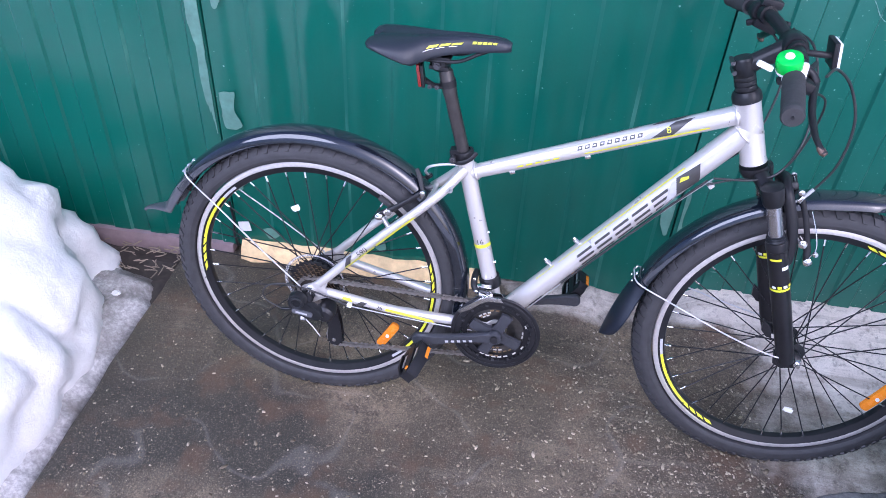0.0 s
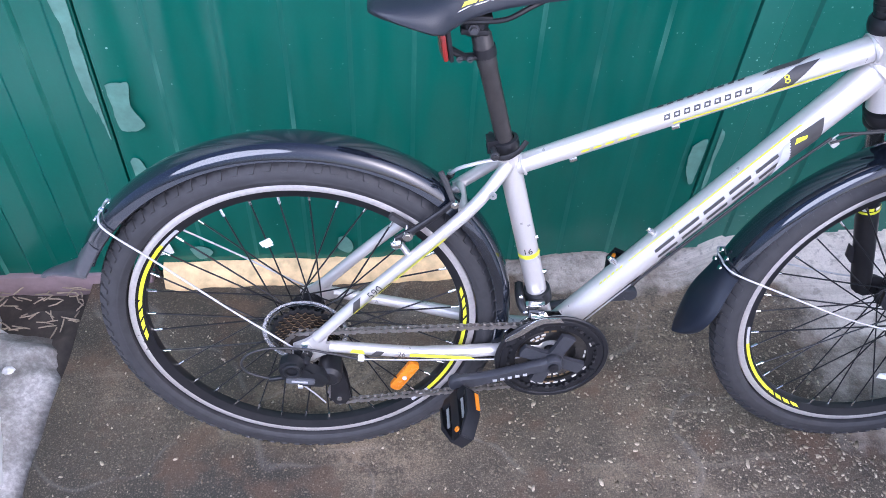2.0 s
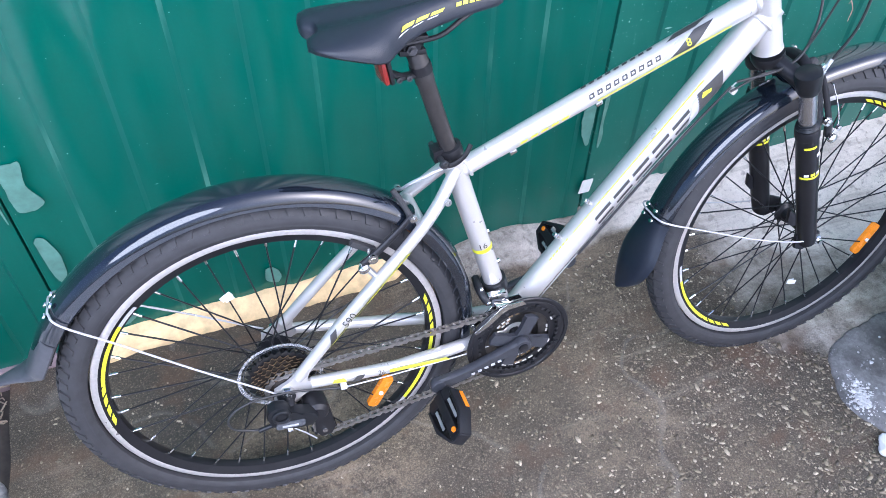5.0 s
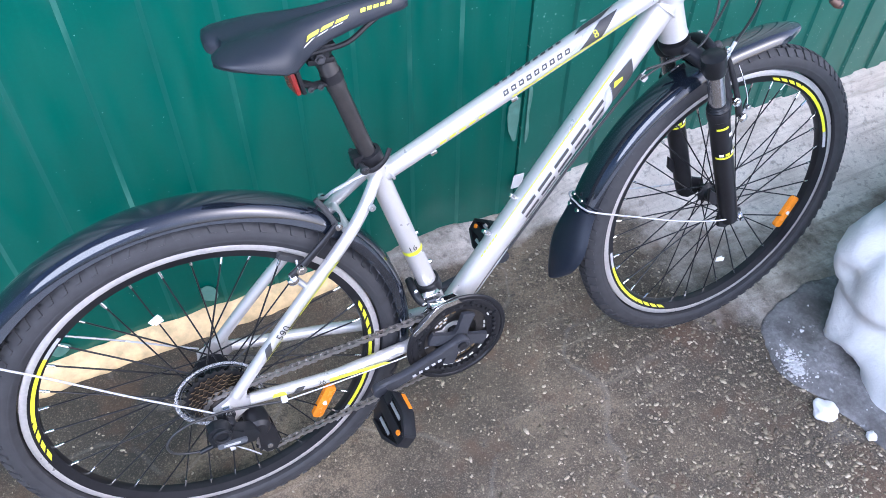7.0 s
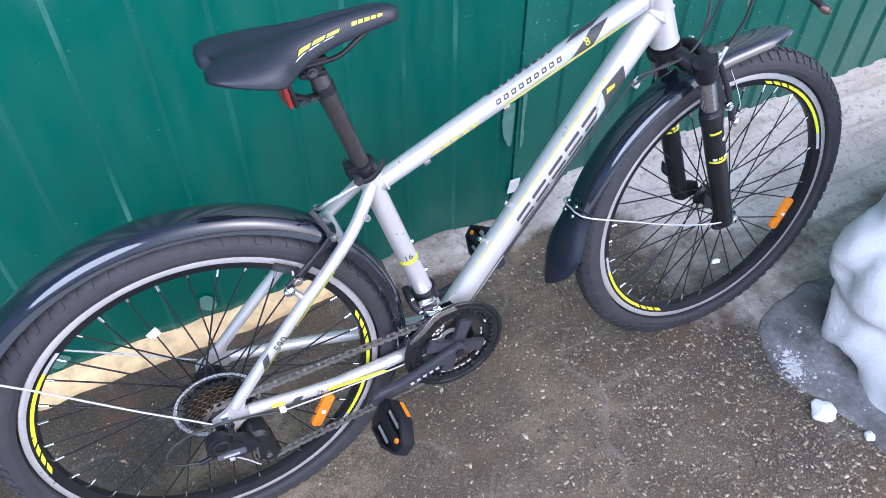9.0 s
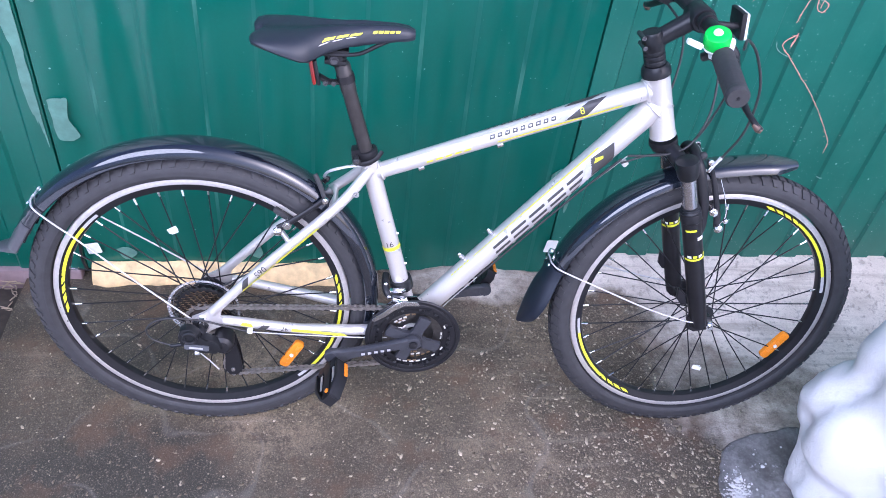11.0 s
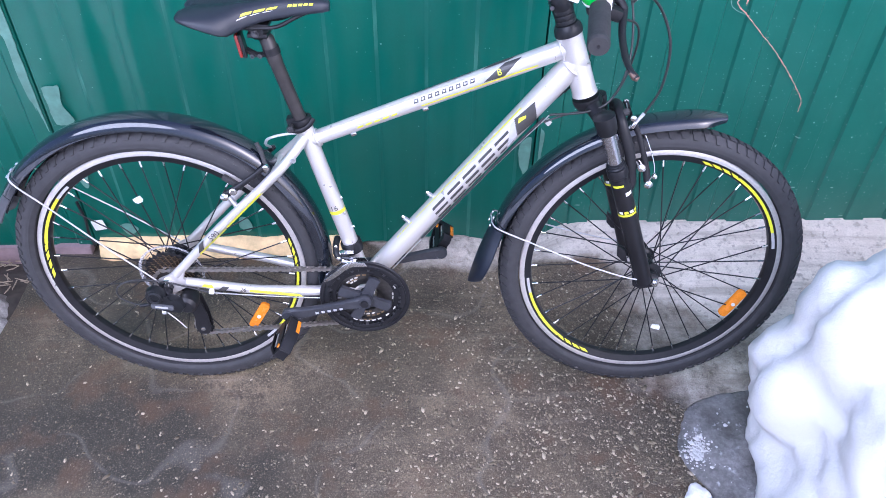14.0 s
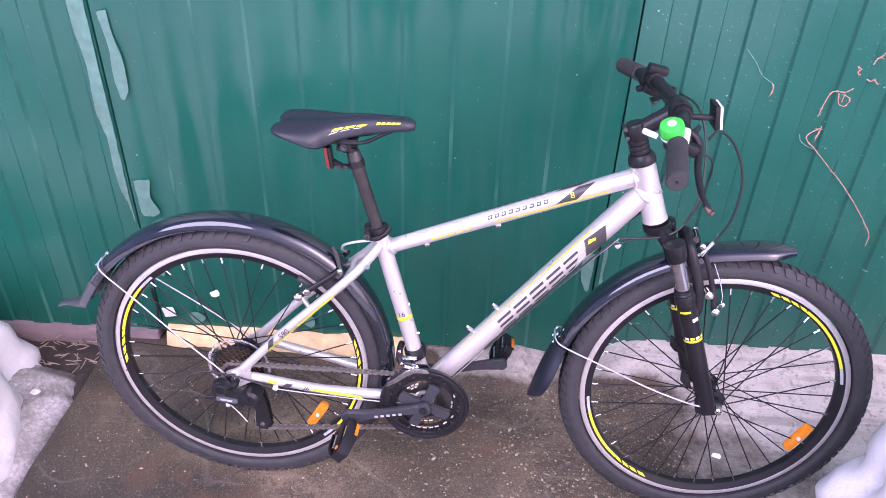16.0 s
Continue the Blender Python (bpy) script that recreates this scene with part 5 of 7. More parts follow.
for x, w, zt, ze in stations:
    row = []
    for j in range(25):
        a = -1 + 2 * j / 24
        y = w * math.sin(a * math.pi / 2) * (1.0 + 0.02 * math.cos(a * math.pi))
        k = abs(a)
        fall = max(0, (k - 0.2) / 0.8) ** 1.6
        dip = -0.005 * math.exp(-((a / 0.16) ** 2)) * (1 - smooth01(x, 0.3, 0.37)) - 0.012 * math.exp(-((a / 0.14) ** 2)) * (1 - smooth01(x, 0.118, 0.14))
        row.append(vec((x + (0.02 * math.exp(-((a / 0.22) ** 2)) * (1 - smooth01(x, 0.118, 0.15))), y, zt + dip - (zt - ze) * fall)))
    rings.append(row)
top = [[bm.verts.new(p) for p in row] for row in rings]
bot = [[bm.verts.new(vec((p.x, p.y * 0.93, p.z - 0.004 - 0.012 * (1 - abs(-1 + 2 * j / 24)) ** 0.5))) for j, p in enumerate(row)] for row in rings]
for i in range(len(stations) - 1):
    for j in range(24):
        bm.faces.new((top[i][j], top[i][j + 1], top[i + 1][j + 1], top[i + 1][j]))
        bm.faces.new((bot[i][j], bot[i + 1][j], bot[i + 1][j + 1], bot[i][j + 1]))
    bm.faces.new((top[i][0], top[i + 1][0], bot[i + 1][0], bot[i][0]))
    bm.faces.new((top[i][-1], bot[i][-1], bot[i + 1][-1], top[i + 1][-1]))
for i in (0, -1):
    for j in range(24):
        bm.faces.new((top[i][j], top[i][j + 1], bot[i][j + 1], bot[i][j]))
bmesh.ops.subdivide_edges(bm, edges=bm.edges[:], cuts=1, use_grid_fill=True, smooth=0.6)
saddle = part("saddle", bm, SADDLE, bicycle, "black padded saddle with yellow printed marks", 55)


def saddle_mark(x0, x1, k0, k1, mat, name, slant=0.004):
    """A printed patch on the right flank of the saddle between two stations, k from crown (0) to edge (1)."""
    bm = bmesh.new()
    xs = [s[0] for s in stations]
    g = []
    for i in range(7):
        col = []
        for j in range(4):
            k = k0 + (k1 - k0) * j / 3
            x = x0 + (x1 - x0) * i / 6 - slant * (j / 3)
            w, zt, ze = (float(np.interp(x, xs, [s[q] for s in stations])) for q in (1, 2, 3))
            y = -w * math.sin(k * math.pi / 2) * (1.0 + 0.02 * math.cos(k * math.pi))
            fall = max(0, (k - 0.2) / 0.8) ** 1.6
            col.append(bm.verts.new((x, y - 0.0016, zt - (zt - ze) * fall + 0.0012)))
        g.append(col)
    for i in range(6):
        for j in range(3):
            bm.faces.new((g[i][j], g[i + 1][j], g[i + 1][j + 1], g[i][j + 1]))
    part(name, bm, mat, saddle)


for i in range(3):
    saddle_mark(0.244 + 0.0215 * i, 0.262 + 0.0215 * i, 0.66, 0.74, YELLOW, "printed_mark")
    saddle_mark(0.238 + 0.0215 * i, 0.253 + 0.0215 * i, 0.775, 0.795, WHITE, "printed_mark")
for i in range(5):
    saddle_mark(0.322 + 0.0092 * i, 0.329 + 0.0092 * i, 0.60, 0.72, YELLOW, "printed_mark", 0.0015)
for side in (-1, 1):
    bm = bmesh.new()
    tube(bm, spline([(0.352, side * 0.010, 0.892), (0.33, side * 0.016, 0.884), (0.30, side * 0.022, 0.871), (0.27, side * 0.022, 0.868), (0.23, side * 0.022, 0.868), (0.20, side * 0.026, 0.874), (0.168, side * 0.036, 0.892)], 6), 0.0036, 8)
    part("saddle_rail", bm, BLACK, saddle, "black steel saddle rail")
saddle.location = (0.008, -0.010, 0.013)
# tail reflector under the saddle
bm = bmesh.new()
box(bm, (0.2155, -0.004, 0.857), (0.0075, 0.034, 0.044), (0, -8, 8), 0.004)
refl = part("tail_reflector", bm, RED, bicycle, "red plastic tail reflector")
bm = bmesh.new()
box(bm, (0.2225, -0.004, 0.857), (0.006, 0.036, 0.044), (0, -8, 8), 0.002)
tube(bm, [(0.226, -0.004, 0.846), (0.244, -0.004, 0.836), (0.264, -0.004, 0.836)], 0.007, 10, (0.7, (0, 0, 1)))
lathe(bm, [(0.0132, -0.007), (0.0152, -0.007), (0.0156, 0.0), (0.0152, 0.007), (0.0132, 0.007)], RING_AT - vec((0.0125, -0.006, -0.012)), POST_AX, 24)
part("reflector_bracket", bm, PLASTIC, refl, "black plastic clamp bracket")
for x in (0.238, 0.252):
    bm = bmesh.new()
    lathe(bm, [(0, 0), (0.0045, 0), (0.0045, 0.003), (0.002, 0.003), (0.002, 0.001), (0, 0.001)], (x, -0.011, 0.836), (0, -1, 0), 10)
    part("bracket_screw", bm, DARKSTEEL, refl)
refl.location = (0.0125, -0.006, -0.012)


# ---- headset, stem, handlebar ----
UPA = -AXIS
bm = bmesh.new()
lathe(bm, [(0.0, -0.002), (0.0262, -0.002), (0.0265, 0.004), (0.025, 0.012), (0.0205, 0.018), (0.0, 0.018)], HT_TOP, UPA, 28)
part("headset_cup", bm, BLACKANOD, bicycle, "black headset cup")
for k in range(3):
    bm = bmesh.new()
    lathe(bm, [(0.0, 0), (0.0185, 0), (0.0190, 0.001), (0.0190, 0.008), (0.0185, 0.009), (0, 0.009)], HT_TOP + UPA * (0.0185 + 0.0095 * k), UPA, 28)
    part("spacer", bm, BLACKANOD, bicycle, "worn black headset spacer")
STEM0 = HT_TOP + UPA * 0.0605
BAR_C = vec((0.878, 0, 0.962))
bm = bmesh.new()
lathe(bm, [(0, -0.0165), (0.0175, -0.0165), (0.0195, -0.014), (0.0195, 0.014), (0.0165, 0.018), (0, 0.018)], STEM0, UPA, 28)
tube(bm, [STEM0, STEM0.lerp(BAR_C, 0.3), STEM0.lerp(BAR_C, 0.75), BAR_C], [0.0165, 0.0155, 0.0165, 0.02], 20)
lathe(bm, [(0, -0.024), (0.019, -0.024), (0.0215, -0.021), (0.0215, 0.021), (0.019, 0.024), (0, 0.024)], BAR_C, n=28)
stem = part("stem", bm, BLACKANOD, bicycle, "matte black handlebar stem")
for z in (-0.009, 0.009):
    bm = bmesh.new()
    p = STEM0 + UPA * z + vec((-0.019, -0.011, 0))
    rod(bm, p + vec((0, -0.006, 0)), p + vec((0, 0.026, 0)), 0.0042, 10)
    part("stem_bolt", bm, DARKSTEEL, stem)
bm = bmesh.new()
bar_pts = [(0.817, -0.318, 0.955), (0.838, -0.2, 0.97), (0.858, -0.12, 0.976), (0.874, -0.06, 0.966), (0.878, -0.02, 0.962)]
bar_all = bar_pts + [(x, -y, z) for x, y, z in bar_pts[::-1]]
tube(bm, spline(bar_all, 6), 0.0115, 16)
bar = part("handlebar", bm, BLACK, bicycle, "black riser handlebar")


def bar_at(y):
    ys = [p[1] for p in bar_all]
    return vec((float(np.interp(y, ys, [p[0] for p in bar_all])), y, float(np.interp(y, ys, [p[2] for p in bar_all]))))


for side in (-1, 1):
    bm = bmesh.new()
    a, b = bar_at(side * 0.322), bar_at(side * 0.207)
    d = (b - a)
    pts, rs = [], []
    for i in range(29):
        s = i / 28
        pts.append(a + d * s)
        rs.append(0.0166 if i in (1, 2, 27, 28) else (0.0142 if i == 0 else (0.0148 + 0.0012 * (i % 2) + 0.0006 * math.sin(math.pi * s))))
    tube(bm, pts, rs, 24)
    grip = part("grip", bm, RUBBER, bicycle, "ribbed dark rubber grip", 60)
    bm = bmesh.new()
    lathe(bm, [(0, 0), (0.0025, 0), (0.0025, 0.001), (0, 0.001)], a - d.normalized() * 0.0004, -d, 10)
    part("grip_hole", bm, BLACK, grip)
    # shifter body and brake lever
    c = bar_at(side * 0.165)
    bm = bmesh.new()
    lathe(bm, [(0.0, -0.014), (0.0165, -0.014), (0.019, -0.011), (0.019, 0.011), (0.0165, 0.014), (0.0, 0.014)], c, d, 20)
    box(bm, c + vec((0.012, -side * 0.008, -0.022)), (0.046, 0.034, 0.02), (0, 20, 0), 0.006)
    box(bm, c + vec((-0.012, -side * 0.006, -0.02)), (0.02, 0.012, 0.012), (0, -20, 0), 0.004)
    if side > 0:
        box(bm, c + vec((0.014, -side * 0.012, 0.02)), (0.04, 0.03, 0.016), (0, 12, 0), 0.005)
    shifter = part("shifter", bm, PLASTIC, bicycle, "black plastic trigger shifter")
    bm = bmesh.new()
    c2 = bar_at(side * 0.135)
    lathe(bm, [(0.0, -0.009), (0.0165, -0.009), (0.0165, 0.009), (0.0, 0.009)], c2, d, 16)
    tube(bm, spline([c2 + vec((0.01, 0, -0.006)), c2 + vec((0.026, side * 0.002, -0.016)), c2 + vec((0.034, side * 0.01, -0.028))], 4), 0.0075, 10)
    tube(bm, [c2 + vec((0.022, 0, -0.012)), c2 + vec((0.036, -side * 0.026, -0.008))], [0.0065, 0.0045], 10)
    perch = part("brake_lever_perch", bm, BLACK, bicycle, "black brake lever body")
    bm = bmesh.new()
    tip = vec((0.885, side * 0.278, 0.888))
    tube(bm, spline([c2 + vec((0.034, side * 0.008, -0.026)), c2.lerp(tip, 0.4) + vec((0.012, 0, -0.014)), c2.lerp(tip, 0.72) + vec((0.001, 0, -0.006)), tip + vec((-0.005, -side * 0.012, 0.01)), tip + vec((0.004, 0, 0.0))], 6), [0.0068] * 14 + [0.0062] * 8 + [0.0066, 0.0072, 0.007], 12, (0.7, (0.5, 0, 0.86)))
    lever = part("brake_lever", bm, BLACK, perch, "black alloy brake lever")
    bm = bmesh.new()
    tube(bm, [tip + vec((-0.0035, -side * 0.008, 0.0065)), tip + vec((0.002, -side * 0.002, 0.001)), tip + vec((0.006, side * 0.001, -0.001))], [0.0066, 0.0078, 0.0055], 12, (0.75, (0.5, 0, 0.86)))
    part("lever_tip", bm, WORNTIP, lever, "worn brownish lever end")
# bell
bc = bar_at(-0.185) + vec((-0.014, -0.006, 0.020))
bm = bmesh.new()
lathe(bm, [(0, -0.012), (0.018, -0.012), (0.0195, -0.010), (0.0198, 0.003), (0.0185, 0.0085), (0.0145, 0.0108), (0, 0.0112)], bc, (-0.25, -0.35, 0.9), 32)
bell = part("bell", bm, GREEN, bicycle, "bright green plastic bell with a white base")
bm = bmesh.new()
lathe(bm, [(0, -0.016), (0.0185, -0.016), (0.0198, -0.0125), (0.017, -0.011), (0, -0.011)], bc, (-0.25, -0.35, 0.9), 28)
box(bm, bar_at(-0.185) + vec((0, 0, 0.003)), (0.034, 0.016, 0.034), (0, 0, 0), 0.006)
box(bm, bc + vec((-0.034, -0.004, -0.008)), (0.026, 0.01, 0.009), (0, 20, 0), 0.003)
part("bell_base", bm, WHITE, bell, "white bell base and thumb lever")
bm = bmesh.new()
lathe(bm, [(0, 0), (0.0075, 0), (0.006, 0.003), (0, 0.004)], bc + vec((-0.25, -0.35, 0.9)) * 0.0105, (-0.25, -0.35, 0.9), 16)
part("bell_button", bm, WHITE, bell)
# front reflector on its bracket
bm = bmesh.new()
tube(bm, spline([(0.884, -0.036, 0.962), (0.905, -0.038, 0.962), (0.932, -0.034, 0.96)], 5), 0.0055, 10)
lathe(bm, [(0.0118, -0.006), (0.0165, -0.006), (0.0165, 0.006), (0.0118, 0.006)], (0.878, -0.036, 0.963), n=20)
box(bm, (0.937, -0.022, 0.962), (0.009, 0.05, 0.046), (0, -8, 0), 0.003)
fr = part("front_reflector_bracket", bm, PLASTIC, bicycle, "black front reflector bracket")
bm = bmesh.new()
box(bm, (0.9435, -0.022, 0.9615), (0.006, 0.048, 0.045), (0, -8, 0), 0.003)
part("front_reflector", bm, WHITE, fr, "clear white front reflector")

# ---- brakes ----


def v_brake(pivot, topp, side, fwd, mat, k=1.0):
    """One brake arm from its pivot up to the cable end, with pad and bolts."""
    bm = bmesh.new()
    a, b = vec(pivot), vec(topp)
    tube(bm, spline([a, a.lerp(b, 0.25) + fwd * 0.008, a.lerp(b, 0.65) + fwd * 0.009, b], 5), [0.0075 * k] * 5 + [0.006 * k] * 6 + [0.005 * k] * 5, 10, (0.7, (0, 1, 0)))
    arm = part("brake_arm", bm, mat, bicycle, "black V-brake arm")
    bm = bmesh.new()
    lathe(bm, [(0, 0), (0.0085, 0), (0.0085, 0.006), (0.004, 0.009), (0, 0.009)], a + vec((0, side * 0.006, 0)), (0, side, 0), 10)
    part("brake_bolt", bm, CHROME, arm, "bright brake bolt")
    bm = bmesh.new()
    lathe(bm, [(0, 0), (0.006, 0), (0.006, 0.006), (0, 0.007)], b + vec((0, side * 0.004, 0)), (0, side, 0), 8)
    part("brake_bolt", bm, CHROME, arm, "bright brake bolt")
    return arm


for side in (-1, 1):
    arm = v_brake((0.161, side * 0.05, 0.548), (0.248, side * 0.035, 0.606), side, vec((0.3, 0, -0.1)), BLACK)
    bm = bmesh.new()
    box(bm, (0.1705, side * 0.02, 0.5587), (0.046, 0.011, 0.011), (0, 37, 0), 0.003)
    part("brake_pad", bm, RUBBER, arm)
    bm = bmesh.new()
    rod(bm, (0.178, side * 0.03, 0.556), (0.178, side * 0.055, 0.556), 0.0045, 8)
    lathe(bm, [(0, 0), (0.0085, 0), (0.008, 0.004), (0, 0.005)], (0.178, side * 0.05, 0.556), (0, side, 0), 12)
    part("pad_bolt", bm, CHROME, arm)
    bm = bmesh.new()
    rod(bm, (0.161, side * 0.046, 0.548), (0.182, side * 0.05, 0.515), 0.0055, 8)
    part("brake_boss", bm, ALLOY, arm)
    arm = v_brake((1.0, side * 0.054, 0.574), (0.958, side * 0.03, 0.705), side, vec((0.5, 0, 0.1)), BLACK, 0.95)
    bm = bmesh.new()
    box(bm, (0.984, side * 0.02, 0.5925), (0.046, 0.011, 0.011), (0, -15, 0), 0.003)
    part("brake_pad", bm, RUBBER, arm)
    bm = bmesh.new()
    rod(bm, (0.984, side * 0.026, 0.603), (0.984, side * 0.056, 0.607), 0.0048, 8)
    lathe(bm, [(0, 0), (0.0085, 0), (0.0085, 0.003), (0.0062, 0.003), (0.0062, 0.008), (0, 0.009)], (0.984, side * 0.054, 0.607), (0, side, 0), 10)
    part("pad_bolt", bm, CHROME, arm, "bright brake pad bolt")
    bm = bmesh.new()
    tube(bm, spline([(1.001, side * 0.058, 0.578), (1.01, side * 0.056, 0.6), (1.001, side * 0.05, 0.635), (0.985, side * 0.043, 0.672)], 5), 0.0011, 6)
    lathe(bm, [(0, 0), (0.005, 0), (0.005, 0.006), (0, 0.007)], (1.011, side * 0.056, 0.59), (0, side, 0), 10)
    part("brake_spring", bm, CHROME, arm, "bright steel return spring")
bm = bmesh.new()
box(bm, (0.961, -0.035, 0.69), (0.008, 0.006, 0.015), (0, 25, 0), 0.0015)
part("noodle_link", bm, CHROME, bicycle, "bright steel noodle link")
bm = bmesh.new()
rod(bm, (0.958, 0.03, 0.704), (0.952, -0.024, 0.706), 0.0012, 6)
part("brake_wire", bm, CABLEGREY, bicycle)
bm = bmesh.new()
lathe(bm, [(0, -0.008), (0.006, -0.006), (0.008, 0.0), (0.006, 0.006), (0, 0.008)], (0.946, -0.024, 0.711), (1, 0, 0.4), 12)
part("noodle_boot", bm, RUBBER, bicycle, "black rubber noodle boot")
# noodles
bm = bmesh.new()
tube(bm, spline([(0.244, 0.036, 0.609), (0.245, 0.0, 0.634), (0.254, -0.02, 0.655), (0.272, -0.026, 0.665), (0.295, -0.02, 0.667), (0.318, -0.016, 0.667)], 6), 0.0028, 8)
part("rear_brake_noodle", bm, STAYWIRE, bicycle, "bright bent brake noodle")
bm = bmesh.new()
tube(bm, [(0.246, -0.033, 0.606), (0.236, -0.015, 0.628), (0.228, -0.008, 0.642)], [0.004, 0.005, 0.0045], 8)
part("noodle_boot", bm, RUBBER, bicycle, "black rubber noodle boot")
bm = bmesh.new()
tube(bm, [(0.952, -0.034, 0.682), (0.966, -0.033, 0.694), (0.979, -0.03, 0.711)], [0.0022, 0.003, 0.0036], 8)
part("front_brake_noodle", bm, STAYWIRE, bicycle, "bright bent brake noodle")

# ---- cables ----


def cable(pts, r=0.0025, mat=CABLE, label="black cable housing", name="cable"):
    bm = bmesh.new()
    tube(bm, spline(pts, 10), r, 8)
    return part(name, bm, mat, bicycle, label, 60)


cable([(0.905, -0.13, 0.955), (0.935, -0.08, 0.952), (0.975, -0.05, 0.915), (1.002, -0.045, 0.85), (1.001, -0.04, 0.77), (0.979, -0.03, 0.709)])
cable([(0.905, 0.13, 0.955), (0.93, 0.06, 0.945), (0.945, 0.02, 0.88), (0.94, -0.015, 0.80), (0.912, -0.034, 0.742), (0.87, -0.036, 0.718), (0.80, -0.028, 0.708)], 0.0022)
cable([(0.88, -0.16, 0.94), (0.925, -0.1, 0.905), (0.94, -0.05, 0.84), (0.925, -0.035, 0.765), (0.893, -0.032, 0.722), (0.84, -0.03, 0.712), (0.79, -0.03, 0.694)], 0.002)
cable([(0.87, 0.17, 0.945), (0.9, 0.1, 0.9), (0.885, 0.05, 0.82), (0.855, 0.034, 0.75), (0.80, 0.028, 0.70)], 0.0022)
cable([(0.80, -0.026, 0.706), (0.7, -0.012, 0.587), (0.5, -0.012, 0.350), (0.44, -0.012, 0.268)], 0.0013, CABLEGREY, "thin bare steel cable under the down tube")
cable([(0.79, -0.028, 0.702), (0.70, -0.02, 0.595), (0.55, -0.018, 0.417)], 0.0022)
cable([(0.44, -0.012, 0.262), (0.36, -0.045, 0.275), (0.2, -0.066, 0.3), (0.095, -0.077, 0.318)], 0.0013, STAYWIRE, "thin bare steel cable along the chain stay")
cable([(0.095, -0.077, 0.318), (0.05, -0.078, 0.334), (0.014, -0.08, 0.347), (-0.02, -0.086, 0.358), (-0.05, -0.092, 0.365), (-0.078, -0.096, 0.359), (-0.092, -0.1, 0.345), (-0.091, -0.1, 0.328), (-0.082, -0.1, 0.317), (-0.062, -0.1, 0.307), (-0.044, -0.101, 0.303)], 0.0021)
bm = bmesh.new()
box(bm, (0.097, -0.075, 0.319), (0.011, 0.009, 0.009), (0, 8, 0), 0.002)
part("cable_stop", bm, WHITE, bicycle, "white cable stop on the chain stay")
bm = bmesh.new()
box(bm, (0.80, -0.022, 0.690), (0.012, 0.012, 0.010), (0, -48, 0), 0.003)
part("cable_stop", bm, SILVER, bicycle)
for u in (0.17, 0.45):
    p = TT_A.lerp(TT_B, u) + vec((0.004, -0.008, -0.0135 - 0.004 * u))
    bm = bmesh.new()
    box(bm, p, (0.012, 0.008, 0.008), (0, -21, 0), 0.002)
    part("cable_guide", bm, STEEL, bicycle)

# ---- derailleurs ----
bm = bmesh.new()
plate(bm, [(-0.012, 0.342), (0.012, 0.342), (0.018, 0.33), (0.012, 0.318), (-0.002, 0.316), (-0.012, 0.325)], -0.078, -0.07, 0.002)
rd = part("rear_derailleur", bm, BLACKANOD, bicycle, "black rear derailleur")
bm = bmesh.new()
plate(bm, [(-0.035, 0.33), (-0.03, 0.345), (-0.018, 0.351), (-0.004, 0.347), (0.005, 0.336), (0.006, 0.325), (0.022, 0.324), (0.04, 0.314), (0.045, 0.3), (0.034, 0.286), (0.006, 0.291), (-0.02, 0.298), (-0.032, 0.312)], -0.109, -0.088, 0.005)
lathe(bm, [(0.0095, -0.004), (0.0125, -0.0055), (0.0155, -0.004), (0.0155, 0.004), (0.0095, 0.004)], (-0.012, -0.109, 0.331), n=28)
rod(bm, (-0.052, -0.101, 0.302), (-0.024, -0.102, 0.308), 0.0042, 10)
part("derailleur_body", bm, BLACKANOD, rd, "worn black derailleur linkage")
bm = bmesh.new()
lathe(bm, [(0, -0.02), (0.014, -0.02), (0.0205, -0.014), (0.0215, 0.004), (0.019, 0.022), (0, 0.022)], (0.044, -0.08, 0.296), n=28)
lathe(bm, [(0, -0.008), (0.009, -0.008), (0.012, -0.004), (0.012, 0.012), (0, 0.012)], (0.002, -0.085, 0.322), n=24)
part("derailleur_knuckle", bm, BLACK, rd, "black derailleur spring knuckle")
bm = bmesh.new()
plate(bm, rounded(0.047, 0.0125, 0.004), -0.0022, 0.0022, 0.001, 0, Matrix.Translation((-0.001, -0.1105, 0.3065)) @ Matrix.Rotation(radians(8), 4, "Y"))
link = part("derailleur_plate", bm, SHADEGREY, rd, "grey outer derailleur plate")
bm = bmesh.new()
box(bm, (-0.002, -0.1132, 0.3068), (0.026, 0.0008, 0.0042), (0, 8, 0))
part("printed_bar", bm, GREYDECAL, link)
for y in (-0.057, -0.040):
    bm = bmesh.new()
    plate(bm, [(0.022, 0.295), (0.04, 0.302), (0.06, 0.285), (0.068, 0.245), (0.072, 0.2), (0.062, 0.182), (0.044, 0.182), (0.036, 0.2), (0.04, 0.235), (0.028, 0.265)], y - 0.001, y + 0.001, 0.0005)
    part("derailleur_cage", bm, PLASTIC, rd, "black derailleur cage plate")
for c in (JOCKEY_HI, JOCKEY_LO):
    bm = bmesh.new()
    ring(bm, 11, 0.0225, 0.005, 0.006, vec((c.x, c.y, c.z)), -0.004, 0.004)
    part("jockey_wheel", bm, PLASTIC, rd, "black jockey wheel", 20)
    bm = bmesh.new()
    lathe(bm, [(0, 0), (0.0055, 0), (0.005, 0.002), (0, 0.0025)], (c.x, -0.0585, c.z), (0, -1, 0), 10)
    part("jockey_bolt", bm, STEEL, rd)
bm = bmesh.new()
tube(bm, [(0.002, -0.1, 0.282), (0.018, -0.1, 0.262), (0.034, -0.1, 0.238)], 0.0013, 6)
rod(bm, (-0.008, -0.1, 0.284), (0.0, -0.1, 0.284), 0.0055, 10)
